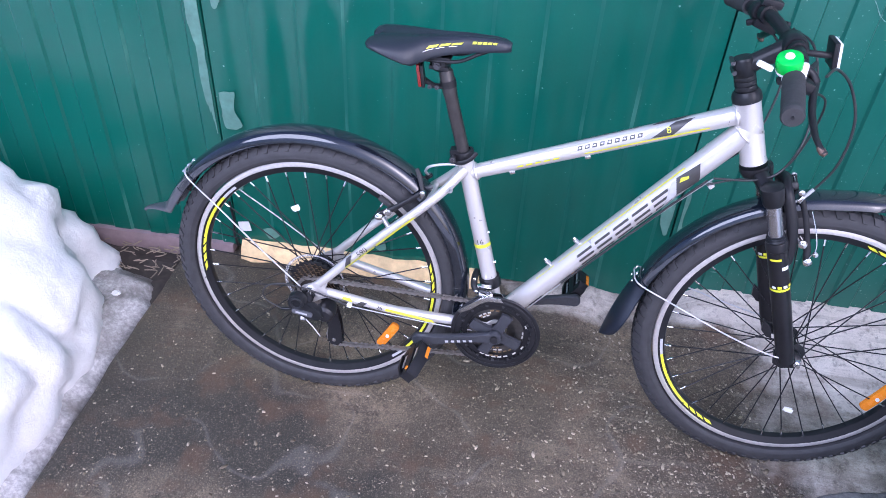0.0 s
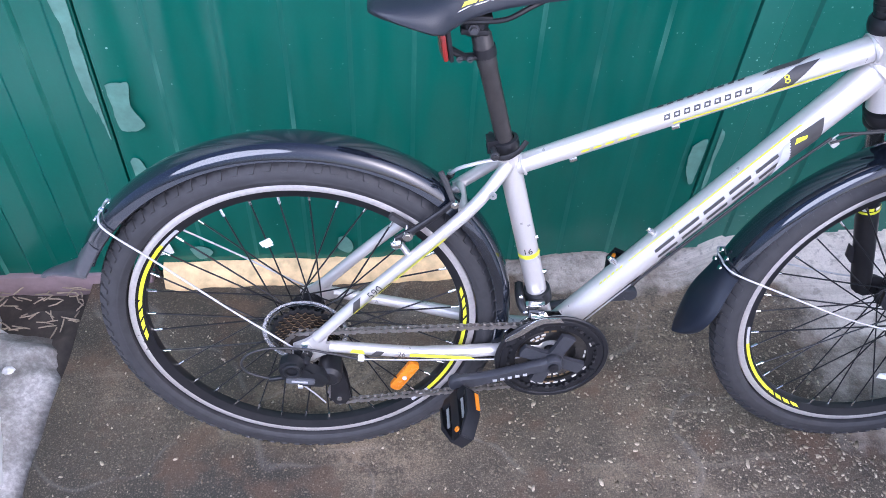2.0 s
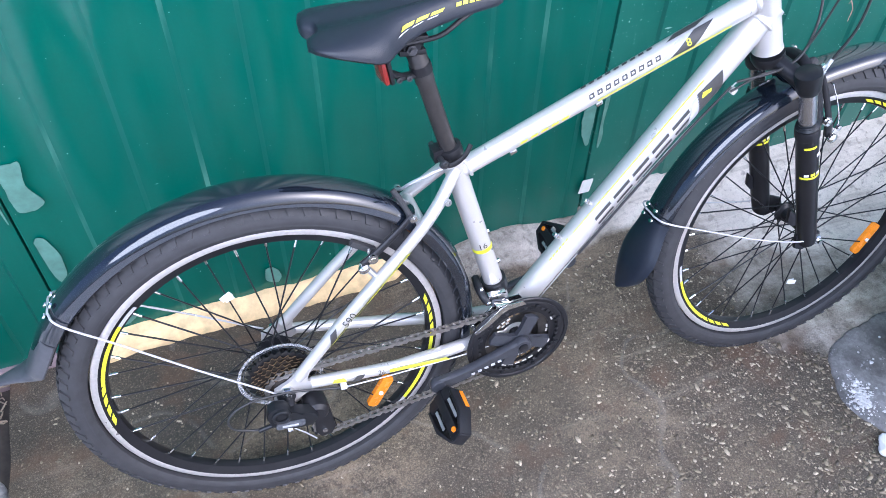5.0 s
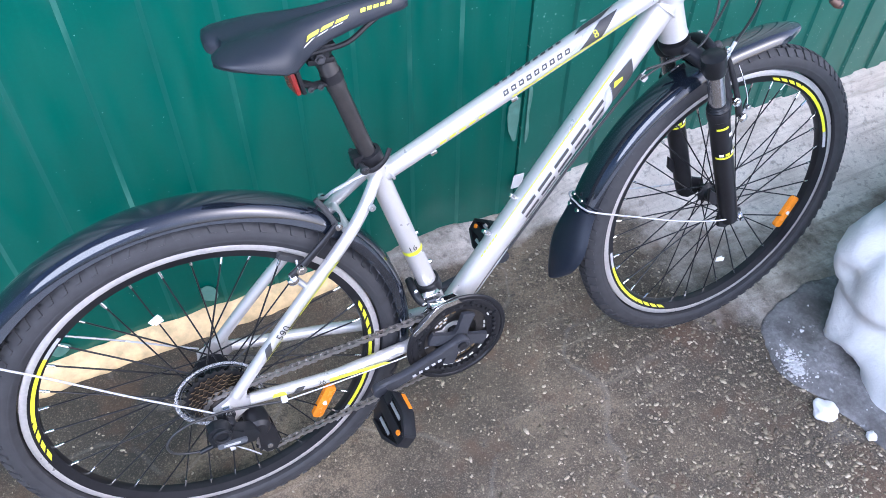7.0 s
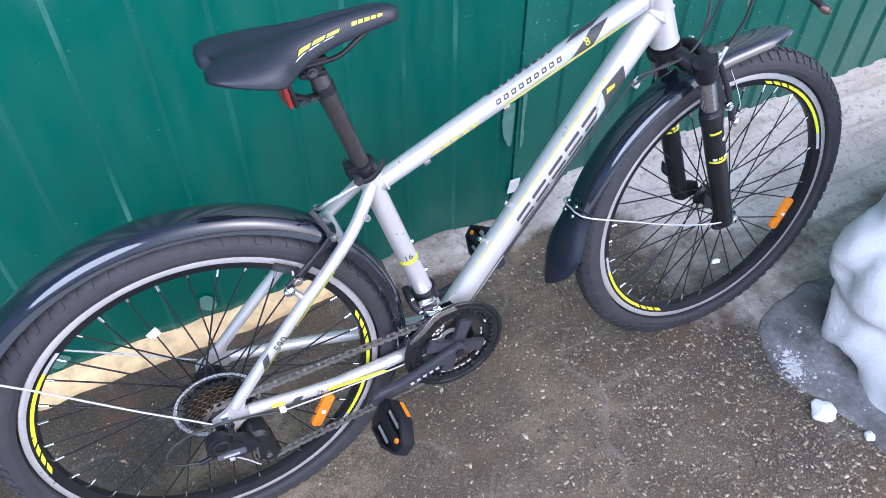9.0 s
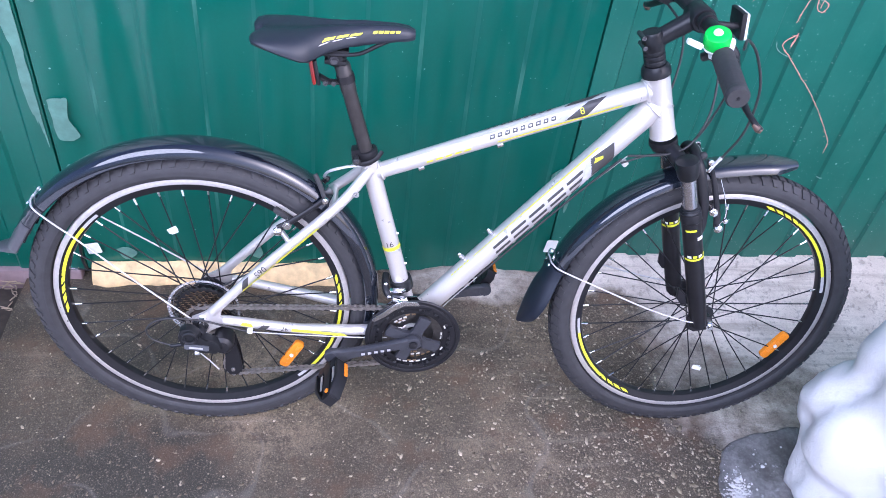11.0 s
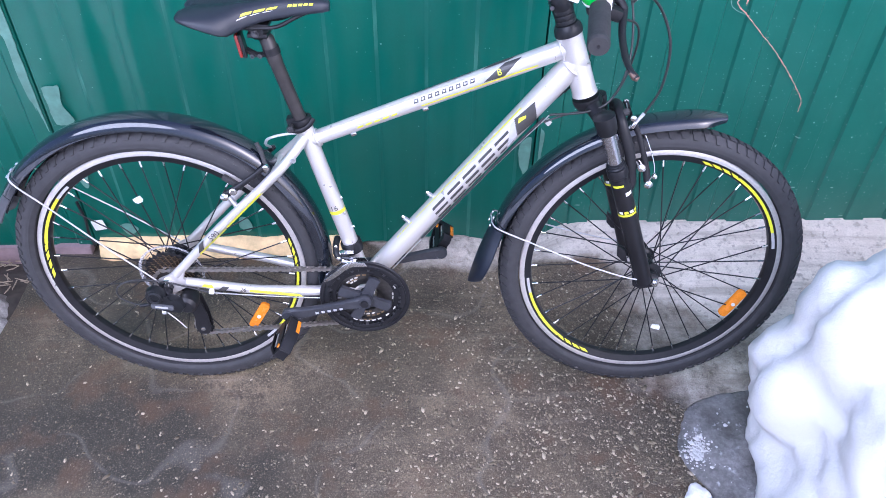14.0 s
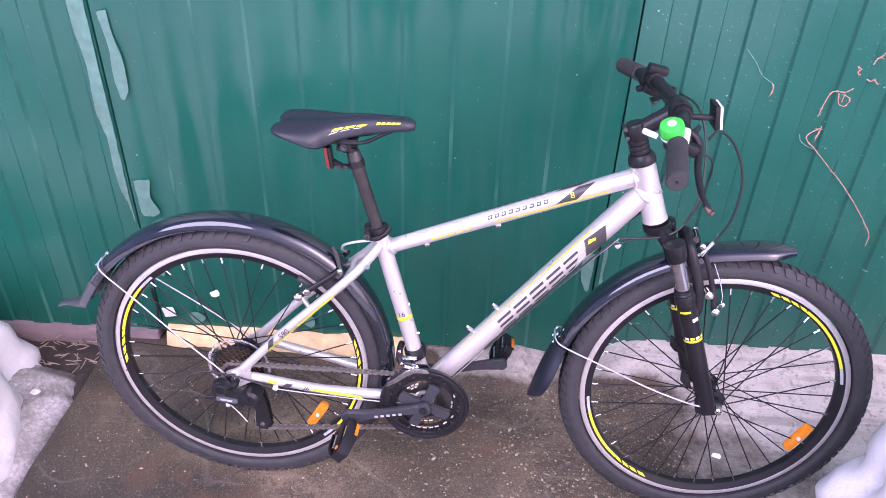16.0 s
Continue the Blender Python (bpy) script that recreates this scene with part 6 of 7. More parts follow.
part("cable_clamp", bm, STAYWIRE, rd, "bright cable clamp and cable end")
# front derailleur round the seat tube
bm = bmesh.new()
p = BB.lerp(ST_TOP, 0.275)
lathe(bm, [(0.0175, -0.012), (0.0225, -0.012), (0.0235, 0.0), (0.0225, 0.012), (0.0175, 0.012)], p, ST_TOP - BB, 28)
tube(bm, spline([(0.366, 0.012, 0.398), (0.364, -0.01, 0.394), (0.366, -0.026, 0.386), (0.372, -0.034, 0.378)], 5), 0.0075, 10)
box(bm, (0.379, -0.028, 0.379), (0.026, 0.014, 0.02), (0, -12, 0), 0.004)
fd = part("front_derailleur", bm, BLACKANOD, bicycle, "black front derailleur clamp")
for q, r in (((0.41, -0.012, 0.392), 0.0045), ((0.365, -0.02, 0.398), 0.004), ((0.372, -0.037, 0.378), 0.005), ((0.405, -0.052, 0.372), 0.004)):
    bm = bmesh.new()
    lathe(bm, [(0, 0), (r, 0), (r, 0.003), (r * 0.6, 0.0045), (0, 0.0045)], q, (0, -1, 0), 8)
    part("derailleur_bolt", bm, CHROME, fd, "bright derailleur bolt")
bm = bmesh.new()
box(bm, (0.389, -0.03, 0.39), (0.032, 0.012, 0.0045), (0, -5, 0), 0.0012)
box(bm, (0.394, -0.047, 0.3765), (0.03, 0.014, 0.0045), (0, 12, 0), 0.0012)
part("derailleur_link", bm, CHROME, fd, "bright steel derailleur link")
bm = bmesh.new()
rod(bm, (0.378, -0.036, 0.374), (0.404, -0.038, 0.372), 0.0075, 14)
part("derailleur_knuckle", bm, SHADEGREY, fd, "grey derailleur pivot barrel")
for y in (-0.057, -0.039):
    bm = bmesh.new()
    plate(bm, [(0.385, 0.376), (0.4, 0.382), (0.428, 0.381), (0.435, 0.371), (0.402, 0.371), (0.386, 0.362), (0.366, 0.343), (0.343, 0.329), (0.338, 0.335), (0.362, 0.355)], y - 0.001, y + 0.001, 0.0005)
    part("derailleur_cage", bm, STEEL, fd, "bright steel front derailleur cage plate")
bm = bmesh.new()
rod(bm, (0.342, -0.058, 0.333), (0.342, -0.038, 0.333), 0.0035, 8)
part("cage_bridge", bm, STEEL, fd)

bicycle.matrix_world = Matrix.Translation((0.006, 1.5405, 0.004)) @ Matrix.Rotation(radians(-1.7), 4, "Z") @ Matrix.Rotation(radians(-1.2), 4, "Y") @ Matrix.Rotation(radians(-6.3), 4, "X")

# ---- base of the wall ----


def make_foam():
    """An irregular bead of hardened foam under the door leaf."""
    bm = bmesh.new()
    rings = []
    for i in range(90):
        x = -0.368 + 0.735 * i / 89
        n1 = noise.noise(vec((x * 14, 0.2, 0)))
        n2 = noise.noise(vec((x * 33, 4.2, 0)))
        top = 0.052 + 0.006 * n1 + 0.003 * n2
        out = 0.034 + 0.012 * noise.noise(vec((x * 11, 7, 0))) + 0.005 * n2
        end = 1 - smooth01(x, 0.33, 0.367)
        base = slab_z(x, 1.96)
        sect = [(0.006, base + top), (-0.008, base + top - 0.002), (-out * 0.55, base + top * 0.72), (-out * 0.9, base + top * 0.34 + 0.004 * n2), (-out, base + 0.004), (-out + 0.002, base - 0.004), (0.006, base - 0.004)]
        rings.append([bm.verts.new((x, WALL_Y - 0.008 + dy * (0.4 + 0.6 * end), base + (z - base) * end + 0.0)) for dy, z in sect])
    k = len(rings[0])
    for a, b in zip(rings, rings[1:]):
        for j in range(k):
            bm.faces.new((a[j], a[(j + 1) % k], b[(j + 1) % k], b[j]))
    bm.faces.new(rings[0][::-1])
    bm.faces.new(rings[-1])
    return tagged(finish("foam_strip", bm, FOAM, smooth=50), "tan hardened sealing foam bead along the door bottom", "sealing foam")


make_foam()


def make_beam():
    bm = bmesh.new()
    box(bm, (-2.2, WALL_Y - 0.002, -0.008), (3.6, 0.03, 0.078), (0, 0, 0), 0.003)
    box(bm, (-2.2, WALL_Y - 0.012, -0.05), (3.6, 0.05, 0.012), (0, 0, 0), 0.002)
    return tagged(finish("threshold_beam", bm, BEAM), "mauve-brown painted metal beam below the green sheet", "threshold", kind="structure")


make_beam()


def make_soil():
    bm = bmesh.new()
    g = [[bm.verts.new((-0.54 - 1.4 * i / 60, 1.66 + 0.35 * j / 12, -0.03 + 0.02 * noise.noise(vec((i * 0.35, j * 0.5, 9))))) for j in range(13)] for i in range(61)]
    for i in range(60):
        for j in range(12):
            bm.faces.new((g[i][j], g[i + 1][j], g[i + 1][j + 1], g[i][j + 1]))
    return tagged(finish("soil_strip", bm, TURF), "strip of dark wet soil at the foot of the wall", "soil", kind="structure")


make_soil()


def make_straw():
    bm = bmesh.new()
    rnd = random.Random(11)
    for i in range(85):
        x, y = -0.545 - abs(rnd.gauss(0, 0.22)), rnd.uniform(1.86, 1.985)
        a, l = rnd.gauss(0.15, 0.7), rnd.uniform(0.012, 0.042)
        z = -0.018 + rnd.uniform(0, 0.018)
        d = vec((math.cos(a), math.sin(a), rnd.uniform(-0.12, 0.2))) * l
        p = vec((x, y, z))
        if (p + d).x > -0.545:
            d.x = -abs(d.x)
        side = d.cross(vec((0, 0, 1))).normalized() * 0.004 * rnd.uniform(-1, 1)
        tube(bm, [p, p + d * 0.5 + side, p + d], [0.0016, 0.0019, 0.0011], 5)
    return tagged(finish("straw", bm, STRAW), "scattered dry straw and grass stalks at the wall foot", "straw", kind="stuff")


make_straw()


# ---- snow and ice ----


def clod_relief(p, scale, seed):
    """Broken blocks: each cell stands at its own height, with a crease round it."""
    q = p * scale + vec((seed * 3.1, seed * 1.7, seed))
    q += vec((noise.noise(q * 0.8), noise.noise(q * 0.8 + vec((9, 0, 0))), noise.noise(q * 0.8 + vec((0, 9, 0))))) * 0.55
    d, pts = noise.voronoi(q)[:2]
    lift = 0.5 + 0.5 * math.sin(pts[0].x * 12.9 + pts[0].y * 78.2 + pts[0].z * 37.7)
    near = min(1.0, (d[1] - d[0]) / 0.4)
    return (lift * near * (2 - near)) - (1 - near) ** 2 * 0.7


def make_snow(name, center, lobes, clods, seed, label, subdiv=6):
    """A pile of clods: the outer skin of many soft-edged lobes (centre, half sizes, squareness), roughened, standing on the ground."""
    rnd = random.Random(seed)
    lobes = list(lobes)
    c0, s0 = vec(lobes[0][0]), lobes[0][1]
    for i in range(clods):
        a, e = rnd.uniform(0, 6.283), rnd.uniform(0.0, 1.35)
        d = vec((math.cos(a) * math.cos(e), math.sin(a) * math.cos(e), math.sin(e)))
        k = (sum(abs(d[j] / s0[j]) ** 3 for j in range(3))) ** (-1 / 3)
        r = rnd.uniform(0.03, 0.1)
        lobes.append((tuple(c0 + d * (k - r * rnd.uniform(0.78, 0.98))), (r * rnd.uniform(0.8, 1.3), r * rnd.uniform(0.8, 1.3), r * rnd.uniform(0.8, 2.2)), 2.6))
    bm = bmesh.new()
    bmesh.ops.create_icosphere(bm, subdivisions=subdiv, radius=1)
    dirs = np.array([v.co.normalized()[:] for v in bm.verts])
    org = np.array(center)

    def field(p):
        out = None
        for c, s, n in lobes:
            q = np.abs((p - np.array(c)) / np.array(s)) ** n
            f = (q.sum(1) ** (1 / n) - 1) * min(s)
            if out is None:
                out = f
            else:
                h = np.clip(0.5 + 0.5 * (f - out) / 0.05, 0, 1)
                out = f * (1 - h) + out * h - 0.05 * h * (1 - h)
        return out

    far = np.full(len(dirs), 1.35)
    open_ = np.ones(len(dirs), bool)
    while open_.any() and far.max() > 0.05:
        f = field(org + dirs[open_] * far[open_][:, None])
        idx = np.where(open_)[0]
        hit = (f < 0.001) | (far[idx] < 0.06)
        far[idx[~hit]] -= np.maximum(0.004, f[~hit] * 0.5)
        open_[idx[hit]] = False
    sv = vec((seed, seed * 1.7, 0))
    for v, d, r in zip(bm.verts, dirs, far):
        w = vec(org + d * r)
        tall = vec((w.x, w.y, w.z * 0.36))
        warp = vec((noise.noise(tall * 4 + sv), noise.noise(tall * 4 + sv * 2), noise.noise(w * 3 + sv * 3))) * 0.08
        fold = min(1.0, 2.4 * abs(noise.noise((tall + warp) * 6.5 + sv)))
        crust = 1 - 2 * abs(noise.noise((w + warp) * 13 + sv))
        rough = fold * (2 - fold) * 0.034 + crust * 0.012 + clod_relief(tall, 15, seed + 4) * 0.004 + noise.fractal(w * 24 + sv, 0.9, 2.1, 3) * 0.006 + noise.fractal(w * 70 + sv, 0.9, 2.0, 2) * 0.0016 - 0.024
        w += vec(d) * rough
        v.co = vec((w.x, w.y, max(w.z, -0.045)))
    bmesh.ops.smooth_vert(bm, verts=bm.verts[:], factor=0.25, use_axis_x=True, use_axis_y=True, use_axis_z=True)
    return tagged(finish(name, bm, SNOW, smooth=80), label, "snow mound")


make_snow("snow_mound", (-1.2, 1.3, 0.1), [
    ((-1.2, 1.26, 0.0), (0.56, 0.66, 0.505), 2.5), ((-0.9, 1.82, 0.13), (0.13, 0.1, 0.07), 2), ((-0.88, 1.71, 0.27), (0.13, 0.12, 0.08), 2),
    ((-0.99, 1.68, 0.37), (0.14, 0.14, 0.08), 2), ((-0.8, 1.85, -0.02), (0.1, 0.08, 0.06), 2), ((-0.77, 1.32, 0.02), (0.185, 0.36, 0.22), 2.2), ((-0.76, 1.58, 0.05), (0.14, 0.14, 0.2), 2.2),
], 16, 3, "mound of old lumpy white snow beside the slab edge")
make_snow("snow_mound", (1.72, 1.12, 0.2), [
    ((1.95, 1.05, 0.0), (0.6, 0.46, 0.84), 2.7), ((1.38, 1.28, 0.26), (0.155, 0.12, 0.15), 2.3), ((1.37, 1.26, 0.07), (0.105, 0.1, 0.09), 2.2), ((1.44, 1.08, 0.04), (0.2, 0.16, 0.15), 2.2),
    ((1.415, 1.25, 0.47), (0.15, 0.13, 0.12), 2.3), ((1.45, 1.1, 0.32), (0.15, 0.12, 0.2), 2.2), ((1.53, 1.24, 0.605), (0.15, 0.13, 0.13), 2.3), ((1.67, 1.2, 0.755), (0.2, 0.15, 0.14), 2.2),
], 14, 8, "high mound of lumpy white snow by the front wheel")


def make_ice(name, outline, z0, height, seed, label, material=ICE):
    """A thin sheet of ice with a ragged rim that thickens inwards."""
    bm = bmesh.new()
    cx, cy = sum(p[0] for p in outline) / len(outline), sum(p[1] for p in outline) / len(outline)
    c = vec((cx, cy, 0))
    ring_pts = spline([(x, y, 0) for x, y in outline] + [(*outline[0], 0)], 10)[:-1]
    rows = []
    for s, h in ((1.0, -0.004), (0.995, 0.35), (0.97, 0.7), (0.9, 0.85), (0.78, 0.95), (0.6, 1.0), (0.4, 1.05), (0.2, 1.05)):
        row = []
        for i, p in enumerate(ring_pts):
            r = 1 + 0.035 * noise.noise(vec((p.x * 12, p.y * 12, seed))) + 0.02 * noise.noise(vec((p.x * 40, p.y * 40, seed)))
            q = c + (p - c) * s * r
            row.append(bm.verts.new((q.x, q.y, slab_z(q.x, q.y) + z0 + (h * height if h < 0 else h * height * (1 + 0.5 * noise.noise(vec((q.x * 9, q.y * 9, seed + 2))) + 0.3 * noise.noise(vec((q.x * 30, q.y * 30, seed + 5))))))))
        rows.append(row)
    n = len(ring_pts)
    for a, b in zip(rows, rows[1:]):
        for j in range(n):
            bm.faces.new((a[j], a[(j + 1) % n], b[(j + 1) % n], b[j]))
    bm.faces.new(rows[-1])
    return tagged(finish(name, bm, material, smooth=60), label, "ice")


make_ice("ice_sheet", [(1.47, 1.447), (1.37, 1.458), (1.29, 1.446), (1.22, 1.427), (1.172, 1.395), (1.147, 1.345), (1.127, 1.302), (1.133, 1.255), (1.155, 1.22), (1.172, 1.19), (1.172, 1.15), (1.185, 1.1), (1.19, 1.05), (1.25, 0.95), (1.5, 0.93), (1.75, 1.0), (1.75, 1.35), (1.6, 1.42)], 0.0, 0.008, 1.2, "thin grey translucent sheet of ice spreading from the snow heap")


def make_slush():
    """Refrozen slush filling the dip beside the slab: rises unevenly towards the heap, with a broken rim and a dark crack along the slab."""
    bm = bmesh.new()
    xs, ys = np.linspace(-1.0, -0.548, 60), np.linspace(0.75, 1.85, 120)
    g = []
    for y in ys:
        row = []
        rim = -0.547 - 0.02 * abs(noise.noise(vec((y * 9, 1.5, 0)))) - 0.012 * abs(noise.noise(vec((y * 31, 4, 0)))) - 0.012 * smooth01(y, 1.72, 1.85)
        for i, x in enumerate(xs):
            q = -1.0 + (x + 1.0) * (rim + 1.0) / (-0.548 + 1.0)
            z = 0.002 + 0.03 * smooth01(-q, 0.57, 0.75) + 0.012 * noise.fractal(vec((q * 9, y * 9, 2)), 1.0, 2.0, 4) + 0.004 * noise.noise(vec((q * 45, y * 45, 7)))
            z -= 0.04 * (i / 59) ** 14 + 0.03 * smooth01(y, 1.8, 1.85)
            row.append(bm.verts.new((q, y, z)))
        g.append(row)
    for a, b in zip(g, g[1:]):
        for j in range(len(xs) - 1):
            bm.faces.new((a[j], b[j], b[j + 1], a[j + 1]))
    low = [bm.verts.new((r[-1].co.x, r[-1].co.y, -0.05)) for r in g]
    for j in range(len(g) - 1):
        bm.faces.new((g[j][-1], g[j + 1][-1], low[j + 1], low[j]))
    front = [bm.verts.new((v.co.x, v.co.y, -0.05)) for v in g[-1]]
    for j in range(len(front) - 1):
        bm.faces.new((g[-1][j], front[j], front[j + 1], g[-1][j + 1]))
    return tagged(finish("ice_sheet", bm, SLUSH, smooth=60), "brown-grey refrozen slush between snow heap and slab edge", "ice")


make_slush()


def make_chunk(c, r, seed, squash=0.7):
    bm = bmesh.new()
    bmesh.ops.create_icosphere(bm, subdivisions=4, radius=r)
    for v in bm.verts:
        p = v.co.normalized()
        k = 1 + 0.3 * noise.noise(p * 1.3 + vec((seed, 0, 0))) + 0.09 * noise.fractal(p * 4 + vec((seed, 3, 0)), 0.9, 2.0, 4)
        v.co = vec((c[0] + p.x * r * k, c[1] + p.y * r * k, max(-0.002, c[2] + p.z * r * k * squash)))
    return tagged(finish("snow_chunk", bm, SNOW, smooth=70), "small broken lump of snow lying on the concrete", "snow", "snow lumps by the heap")


make_chunk((1.138, 1.172, 0.017), 0.026, 2.2)
make_chunk((1.183, 1.085, 0.012), 0.011, 5.2)
make_chunk((-0.65, 1.735, 0.012), 0.012, 4.1)


def make_crumbs():
    """Crusty crumbs of snow along the rim of the ice and the foot of the mounds."""
    bm = bmesh.new()
    rnd = random.Random(4)
    rim = spline([(1.25, 1.4, 0), (1.2, 1.36, 0), (1.16, 1.3, 0), (1.19, 1.22, 0), (1.2, 1.15, 0), (1.23, 1.06, 0), (1.3, 1.0, 0)], 30)
    for i in range(520):
        p = rnd.choice(rim)
        x, y = p.x + abs(rnd.gauss(0.005, 0.05)), p.y + rnd.gauss(0, 0.018)
        if i > 36:
            a, k = rnd.uniform(0, 6.28), abs(rnd.gauss(0, 0.55))
            x, y = 1.168 + k * (0.03 * math.cos(a) + 0.014 * math.sin(a)), 1.29 + k * (0.045 * math.sin(a) - 0.01 * math.cos(a))
        r = min(0.006, 0.0017 * math.exp(rnd.gauss(0, 0.55)))
        made = bmesh.ops.create_icosphere(bm, subdivisions=1, radius=r, matrix=Matrix.Translation((x, y, slab_z(x, y) + 0.008)))["verts"]
        for v in made:
            v.co += vec((rnd.uniform(-1, 1), rnd.uniform(-1, 1), rnd.uniform(-1, 0.6))) * r * 0.4
            v.co.z -= (v.co.z - slab_z(x, y) - 0.009) * 0.25
    return tagged(finish("snow_crumbs", bm, CRUST, smooth=50), "crusty crumbs of snow frozen onto the ice rim", "snow crumbs", kind="stuff")


make_crumbs()


# ---- on the wall ----


def strand(name, pts, r, material, label, y=1.988):
    bm = bmesh.new()
    r *= 0.7
    line = spline([(x, y + 0.001 * math.sin(i * 2.3), z) for i, (x, z) in enumerate(pts)], 8)
    rnd = random.Random(len(pts) * 7 + int(pts[0][0] * 1000))
    for k in range(3):
        tube(bm, [p + vec((rnd.gauss(0, 1), 0, rnd.gauss(0, 1))) * r * 0.55 for p in line], [r * rnd.uniform(0.45, 0.75) for _ in line], 5)
    for k in range(len(line) // 5 if material is TWINE else 0):
        p = rnd.choice(line)
        e = vec((rnd.gauss(0, 1), -0.2, rnd.gauss(0, 1))).normalized() * rnd.uniform(0.004, 0.01)
        tube(bm, [p, p + e * 0.6 + vec((0.001, 0, 0.001)), p + e], [r * 0.35, r * 0.3, r * 0.2], 4)
    return tagged(finish(name, bm, material, smooth=60), label, "twine", "twine scraps on the wall")


RIB_Y = WALL_Y - 0.009
strand("twine", [(1.309, 0.791), (1.303, 0.757), (1.308, 0.785), (1.287, 0.771), (1.284, 0.755), (1.312, 0.729), (1.356, 0.686), (1.401, 0.643), (1.451, 0.587), (1.491, 0.537), (1.516, 0.5), (1.519, 0.466)], 0.0016, TWINE, "long faded red twine stuck to the green wall", RIB_Y)
strand("twine", [(1.292, 0.816), (1.295, 0.832), (1.297, 0.851), (1.307, 0.876), (1.334, 0.877), (1.349, 0.886)], 0.0018, TWINE, "frayed faded red twine scrap stuck to the wall", RIB_Y)
strand("twine", [(1.322, 0.873), (1.328, 0.85), (1.342, 0.843), (1.351, 0.858), (1.337, 0.869), (1.333, 0.853)], 0.0016, TWINE, "curled faded red twine scrap stuck to the wall", RIB_Y)
strand("twine", [(1.342, 0.938), (1.352, 0.932), (1.346, 0.925), (1.355, 0.918)], 0.0018, TWINE, "frayed faded red twine scrap stuck to the wall", RIB_Y)
strand("twine", [(1.372, 0.909), (1.382, 0.905), (1.388, 0.909), (1.399, 0.899)], 0.0018, TWINE, "frayed faded red twine scrap stuck to the wall", RIB_Y)
strand("twine", [(1.374, 0.944), (1.380, 0.958), (1.386, 0.962), (1.396, 0.978), (1.412, 0.985)], 0.002, TWINE, "frayed faded red twine scrap stuck to the wall", RIB_Y)
strand("thread", [(1.092, 0.965), (1.118, 0.938), (1.14, 0.908), (1.168, 0.889)], 0.0011, PALETWINE, "pale thin thread hanging on the green wall", RIB_Y)
strand("twine", [(1.168, 0.889), (1.173, 0.88), (1.171, 0.863)], 0.002, TWINE, "short red end of a thread on the wall", RIB_Y)
strand("thread", [(1.264, 0.767), (1.272, 0.75), (1.288, 0.739), (1.312, 0.729)], 0.0011, PALETWINE, "pale thin thread hanging on the green wall", RIB_Y)


def paint_patch(outline, seed, label, y=None, material=FADED):
    """A thin ragged-edged skin of older paint that follows the sheet."""
    bm = bmesh.new()
    pts = spline([(x, 0, z) for x, z in outline] + [(outline[0][0], 0, outline[0][1])], 6)[:-1]
    c = sum(pts, vec((0, 0, 0))) / len(pts)
    vs = []
    for p in pts:
        k = 1 + 0.12 * noise.noise(vec((p.x * 60, p.z * 60, seed)))
        q = c + (p - c) * k
        vs.append(q)
    yy = y if y else RIB_Y - 0.001
    front = [bm.verts.new((q.x, yy, q.z)) for q in vs]
    back = [bm.verts.new((q.x, yy + 0.0012, q.z)) for q in vs]
    n = len(vs)
    bm.faces.new(front)
    bm.faces.new(back[::-1])
    for j in range(n):
        bm.faces.new((front[j], front[(j + 1) % n], back[(j + 1) % n], back[j]))
    return tagged(finish("paint_patch", bm, material, smooth=0), label, "paint patch", "faded paint patches")


paint_patch([(-0.438, 1.14), (-0.392, 1.14), (-0.391, 0.95), (-0.391, 0.744), (-0.391, 0.628), (-0.391, 0.535), (-0.391, 0.43), (-0.4, 0.48), (-0.414, 0.565), (-0.412, 0.66), (-0.424, 0.74), (-0.419, 0.85), (-0.43, 0.96), (-0.426, 1.05)], 1, "faded grey-green paint strip along the sheet joint")
paint_patch([(-0.372, 0.544), (-0.33, 0.547), (-0.335, 0.496), (-0.318, 0.451), (-0.335, 0.44), (-0.365, 0.439), (-0.37, 0.494)], 2, "faded grey-green paint patch beside the sheet joint")
paint_patch([(-0.366, 0.98), (-0.345, 0.985), (-0.34, 0.93), (-0.328, 0.86), (-0.333, 0.79), (-0.352, 0.77), (-0.36, 0.83), (-0.356, 0.9)], 12, "faded grey-green paint patch beside the sheet joint")
paint_patch([(-0.368, 0.36), (-0.352, 0.37), (-0.335, 0.31), (-0.345, 0.24), (-0.362, 0.26)], 7, "faded grey-green paint patch beside the sheet joint")
paint_patch([(0.808, 0.374), (0.832, 0.393), (0.839, 0.38), (0.838, 0.3), (0.834, 0.27), (0.818, 0.29), (0.808, 0.333)], 3, "faded scraped paint patch beside the door joint")
paint_patch([(0.861, 0.42), (0.872, 0.4), (0.868, 0.33), (0.872, 0.28), (0.862, 0.26)], 4, "faded scraped paint patch beside the door joint")
paint_patch([(0.04, 0.127), (0.055, 0.13), (0.071, 0.105), (0.061, 0.078), (0.036, 0.096)], 5, "pale grey-green smudge low on the door leaf")
paint_patch([(-0.30, 0.105), (-0.27, 0.11), (-0.25, 0.09), (-0.28, 0.07)], 6, "pale grey-green smudge low on the door leaf")


def paper_label(c, w, h, turn, label):
    bm = bmesh.new()
    m = pose(c[0], RIB_Y - 0.003, c[1], 4, turn, 3)
    plate(bm, rounded(w, h, 0.003), -0.0006, 0.0006, 0, 0, m)
    return tagged(finish("paper_label", bm, WHITE, smooth=0), label, "label", "white labels on the wall")


paper_label((-0.354, 0.108), 0.034, 0.036, -8, "blank white label low beside the sheet joint")
paper_label((0.853, 0.133), 0.032, 0.046, 5, "blank white label low on the door joint")


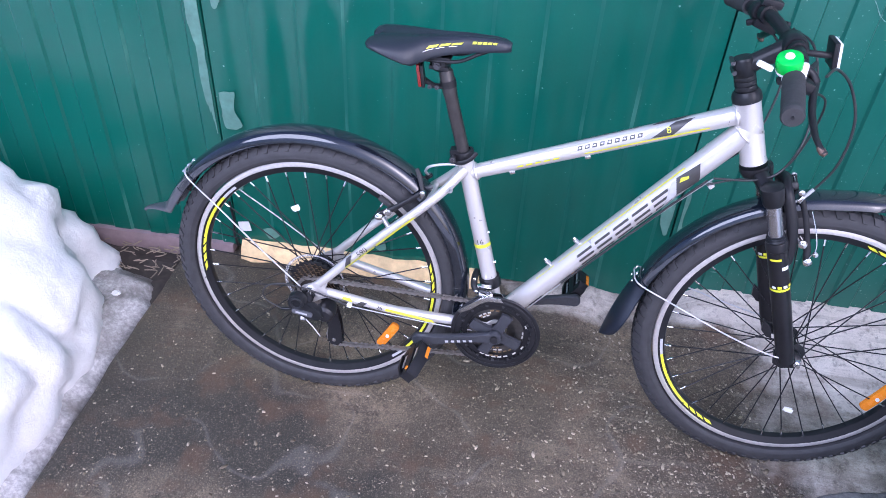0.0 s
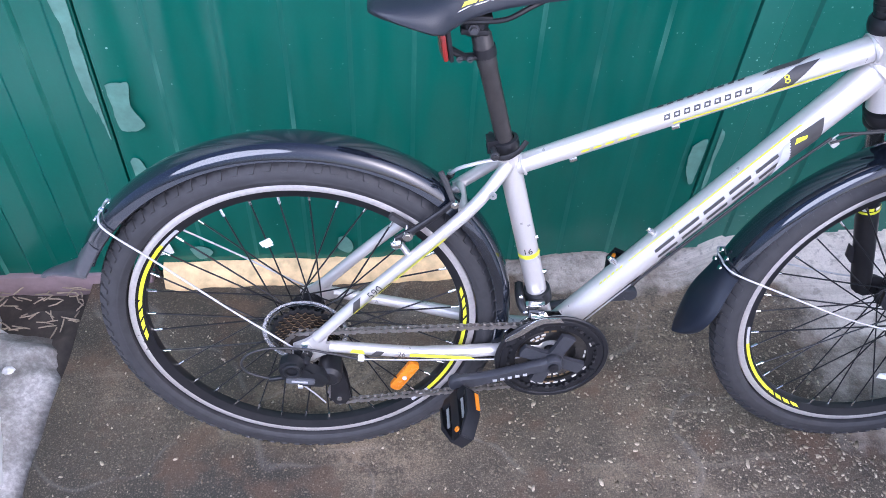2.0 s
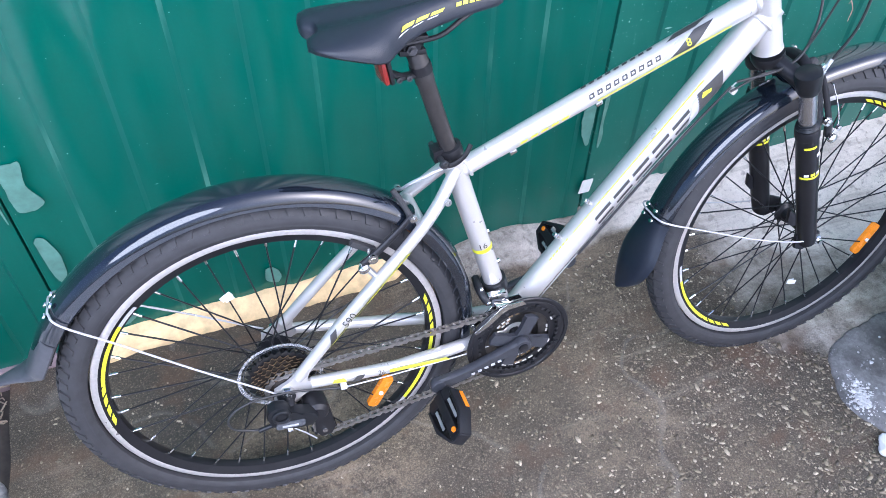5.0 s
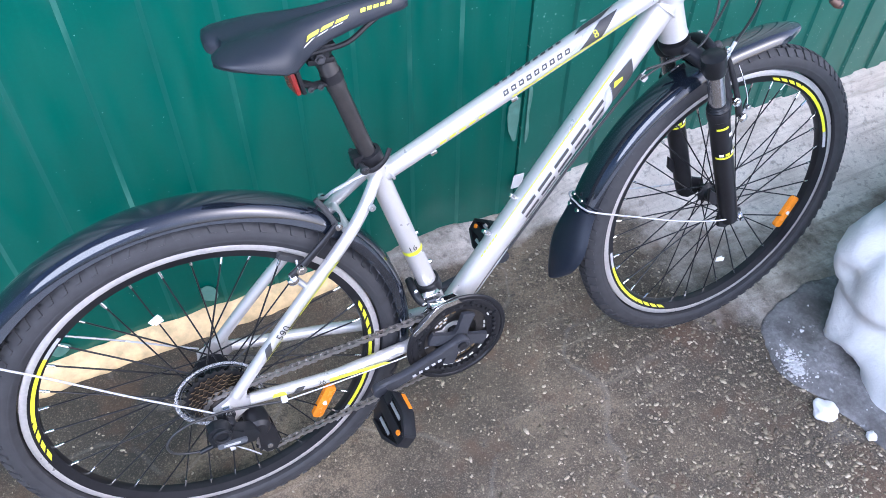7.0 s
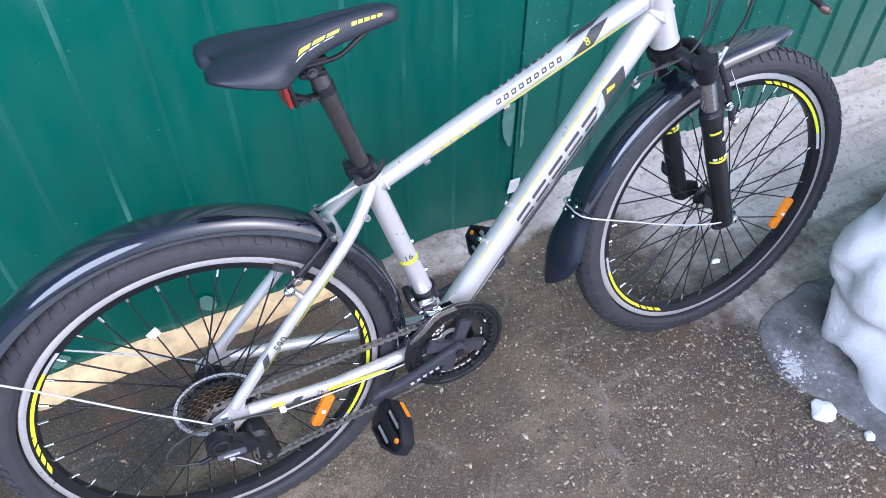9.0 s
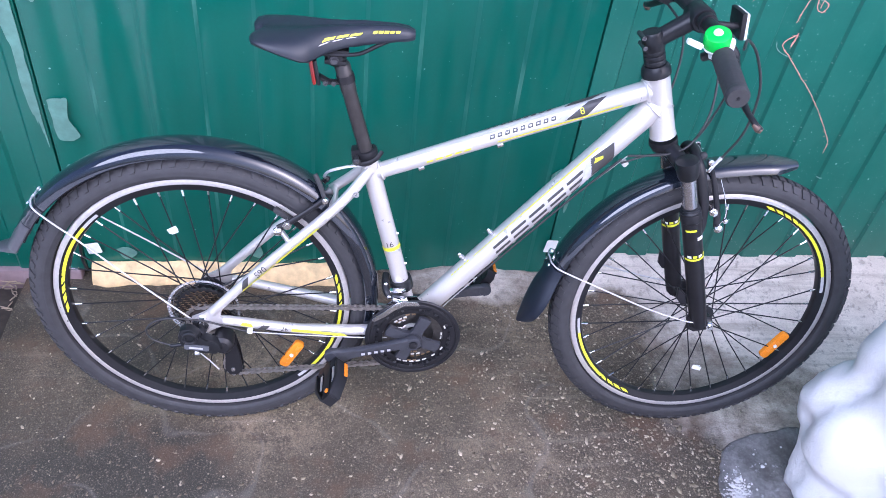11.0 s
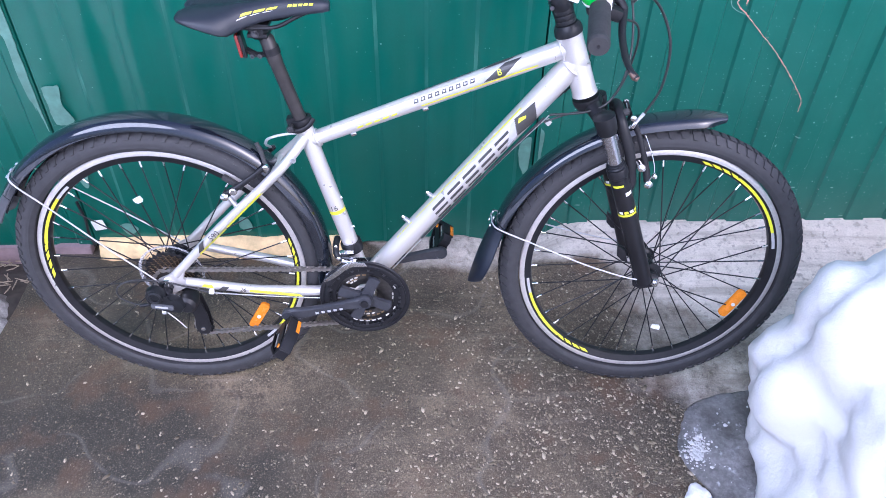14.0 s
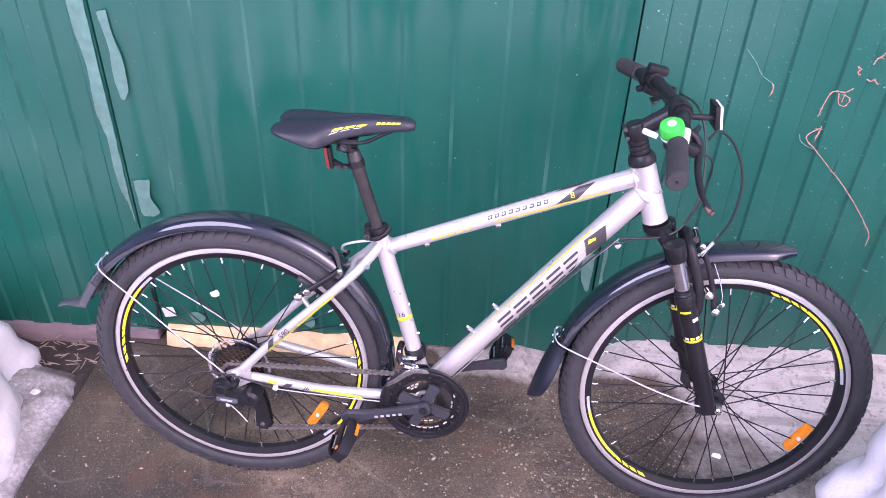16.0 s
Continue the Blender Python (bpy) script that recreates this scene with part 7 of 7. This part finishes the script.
def hanging_wire():
    bm = bmesh.new()
    tube(bm, spline([(-0.385, 1.978, 0.2), (-0.379, 1.976, 0.14), (-0.383, 1.975, 0.09), (-0.377, 1.972, 0.045)], 6), 0.004, 8)
    return tagged(finish("cable_end", bm, PLASTIC), "short dark cable end hanging in the sheet joint", "cable")


hanging_wire()


# ---- pebbles in the concrete ----
def make_pebbles():
    rnd = random.Random(21)
    ico = bmesh.new()
    bmesh.ops.create_icosphere(ico, subdivisions=1, radius=1)
    base = [v.co.copy() for v in ico.verts]
    tris = [[v.index for v in f.verts] for f in ico.faces]
    ico.free()
    verts, faces, tints = [], [], []
    made = 0
    while made < 24000:
        x, y = rnd.uniform(-0.52, 1.75), rnd.uniform(0.72, 1.86)
        dens = 0.1 + 0.55 * noise.noise(vec((x * 2.3, y * 2.3, 6))) * smooth01(x, -0.1, 0.5) + (0.15 + 0.4 * smooth01(x, -0.1, 0.5)) * (1 - smooth01(y, 1.0, 1.45)) + 0.4 * smooth01(x, 0.3, 0.8)
        if rnd.random() > dens * 0.75 or dryness(x, y) > 0.42:
            continue
        pale = made % 9 == 0
        r = min(0.0055, 0.00125 * math.exp(rnd.gauss(0.05, 0.5)) * (1 + 0.25 * smooth01(x, 0.3, 0.8)))
        if pale:
            r = min(0.0052, 0.0019 * math.exp(rnd.gauss(0, 0.38)))
        a, e = rnd.uniform(0, 6.28), rnd.uniform(1.0, 2.3)
        z = slab_z(x, y) + 0.0002
        k = len(verts)
        for c in base:
            u, v = c.x * r * e, c.y * r
            verts.append((x + u * math.cos(a) - v * math.sin(a), y + u * math.sin(a) + v * math.cos(a), z + c.z * r * 0.28))
        faces += [[k + i for i in t] for t in tris]
        tints += [1 if pale else 0] * len(tris)
        made += 1
    me = bpy.data.meshes.new("pebbles")
    me.from_pydata(verts, [], faces)
    me.materials.append(PEBBLE)
    me.materials.append(PALEPEBBLE)
    me.polygons.foreach_set("material_index", tints)
    me.shade_smooth()
    return tagged(new("pebbles", me), "small pale pebbles showing in the worn concrete", "pebbles", kind="stuff")


make_pebbles()
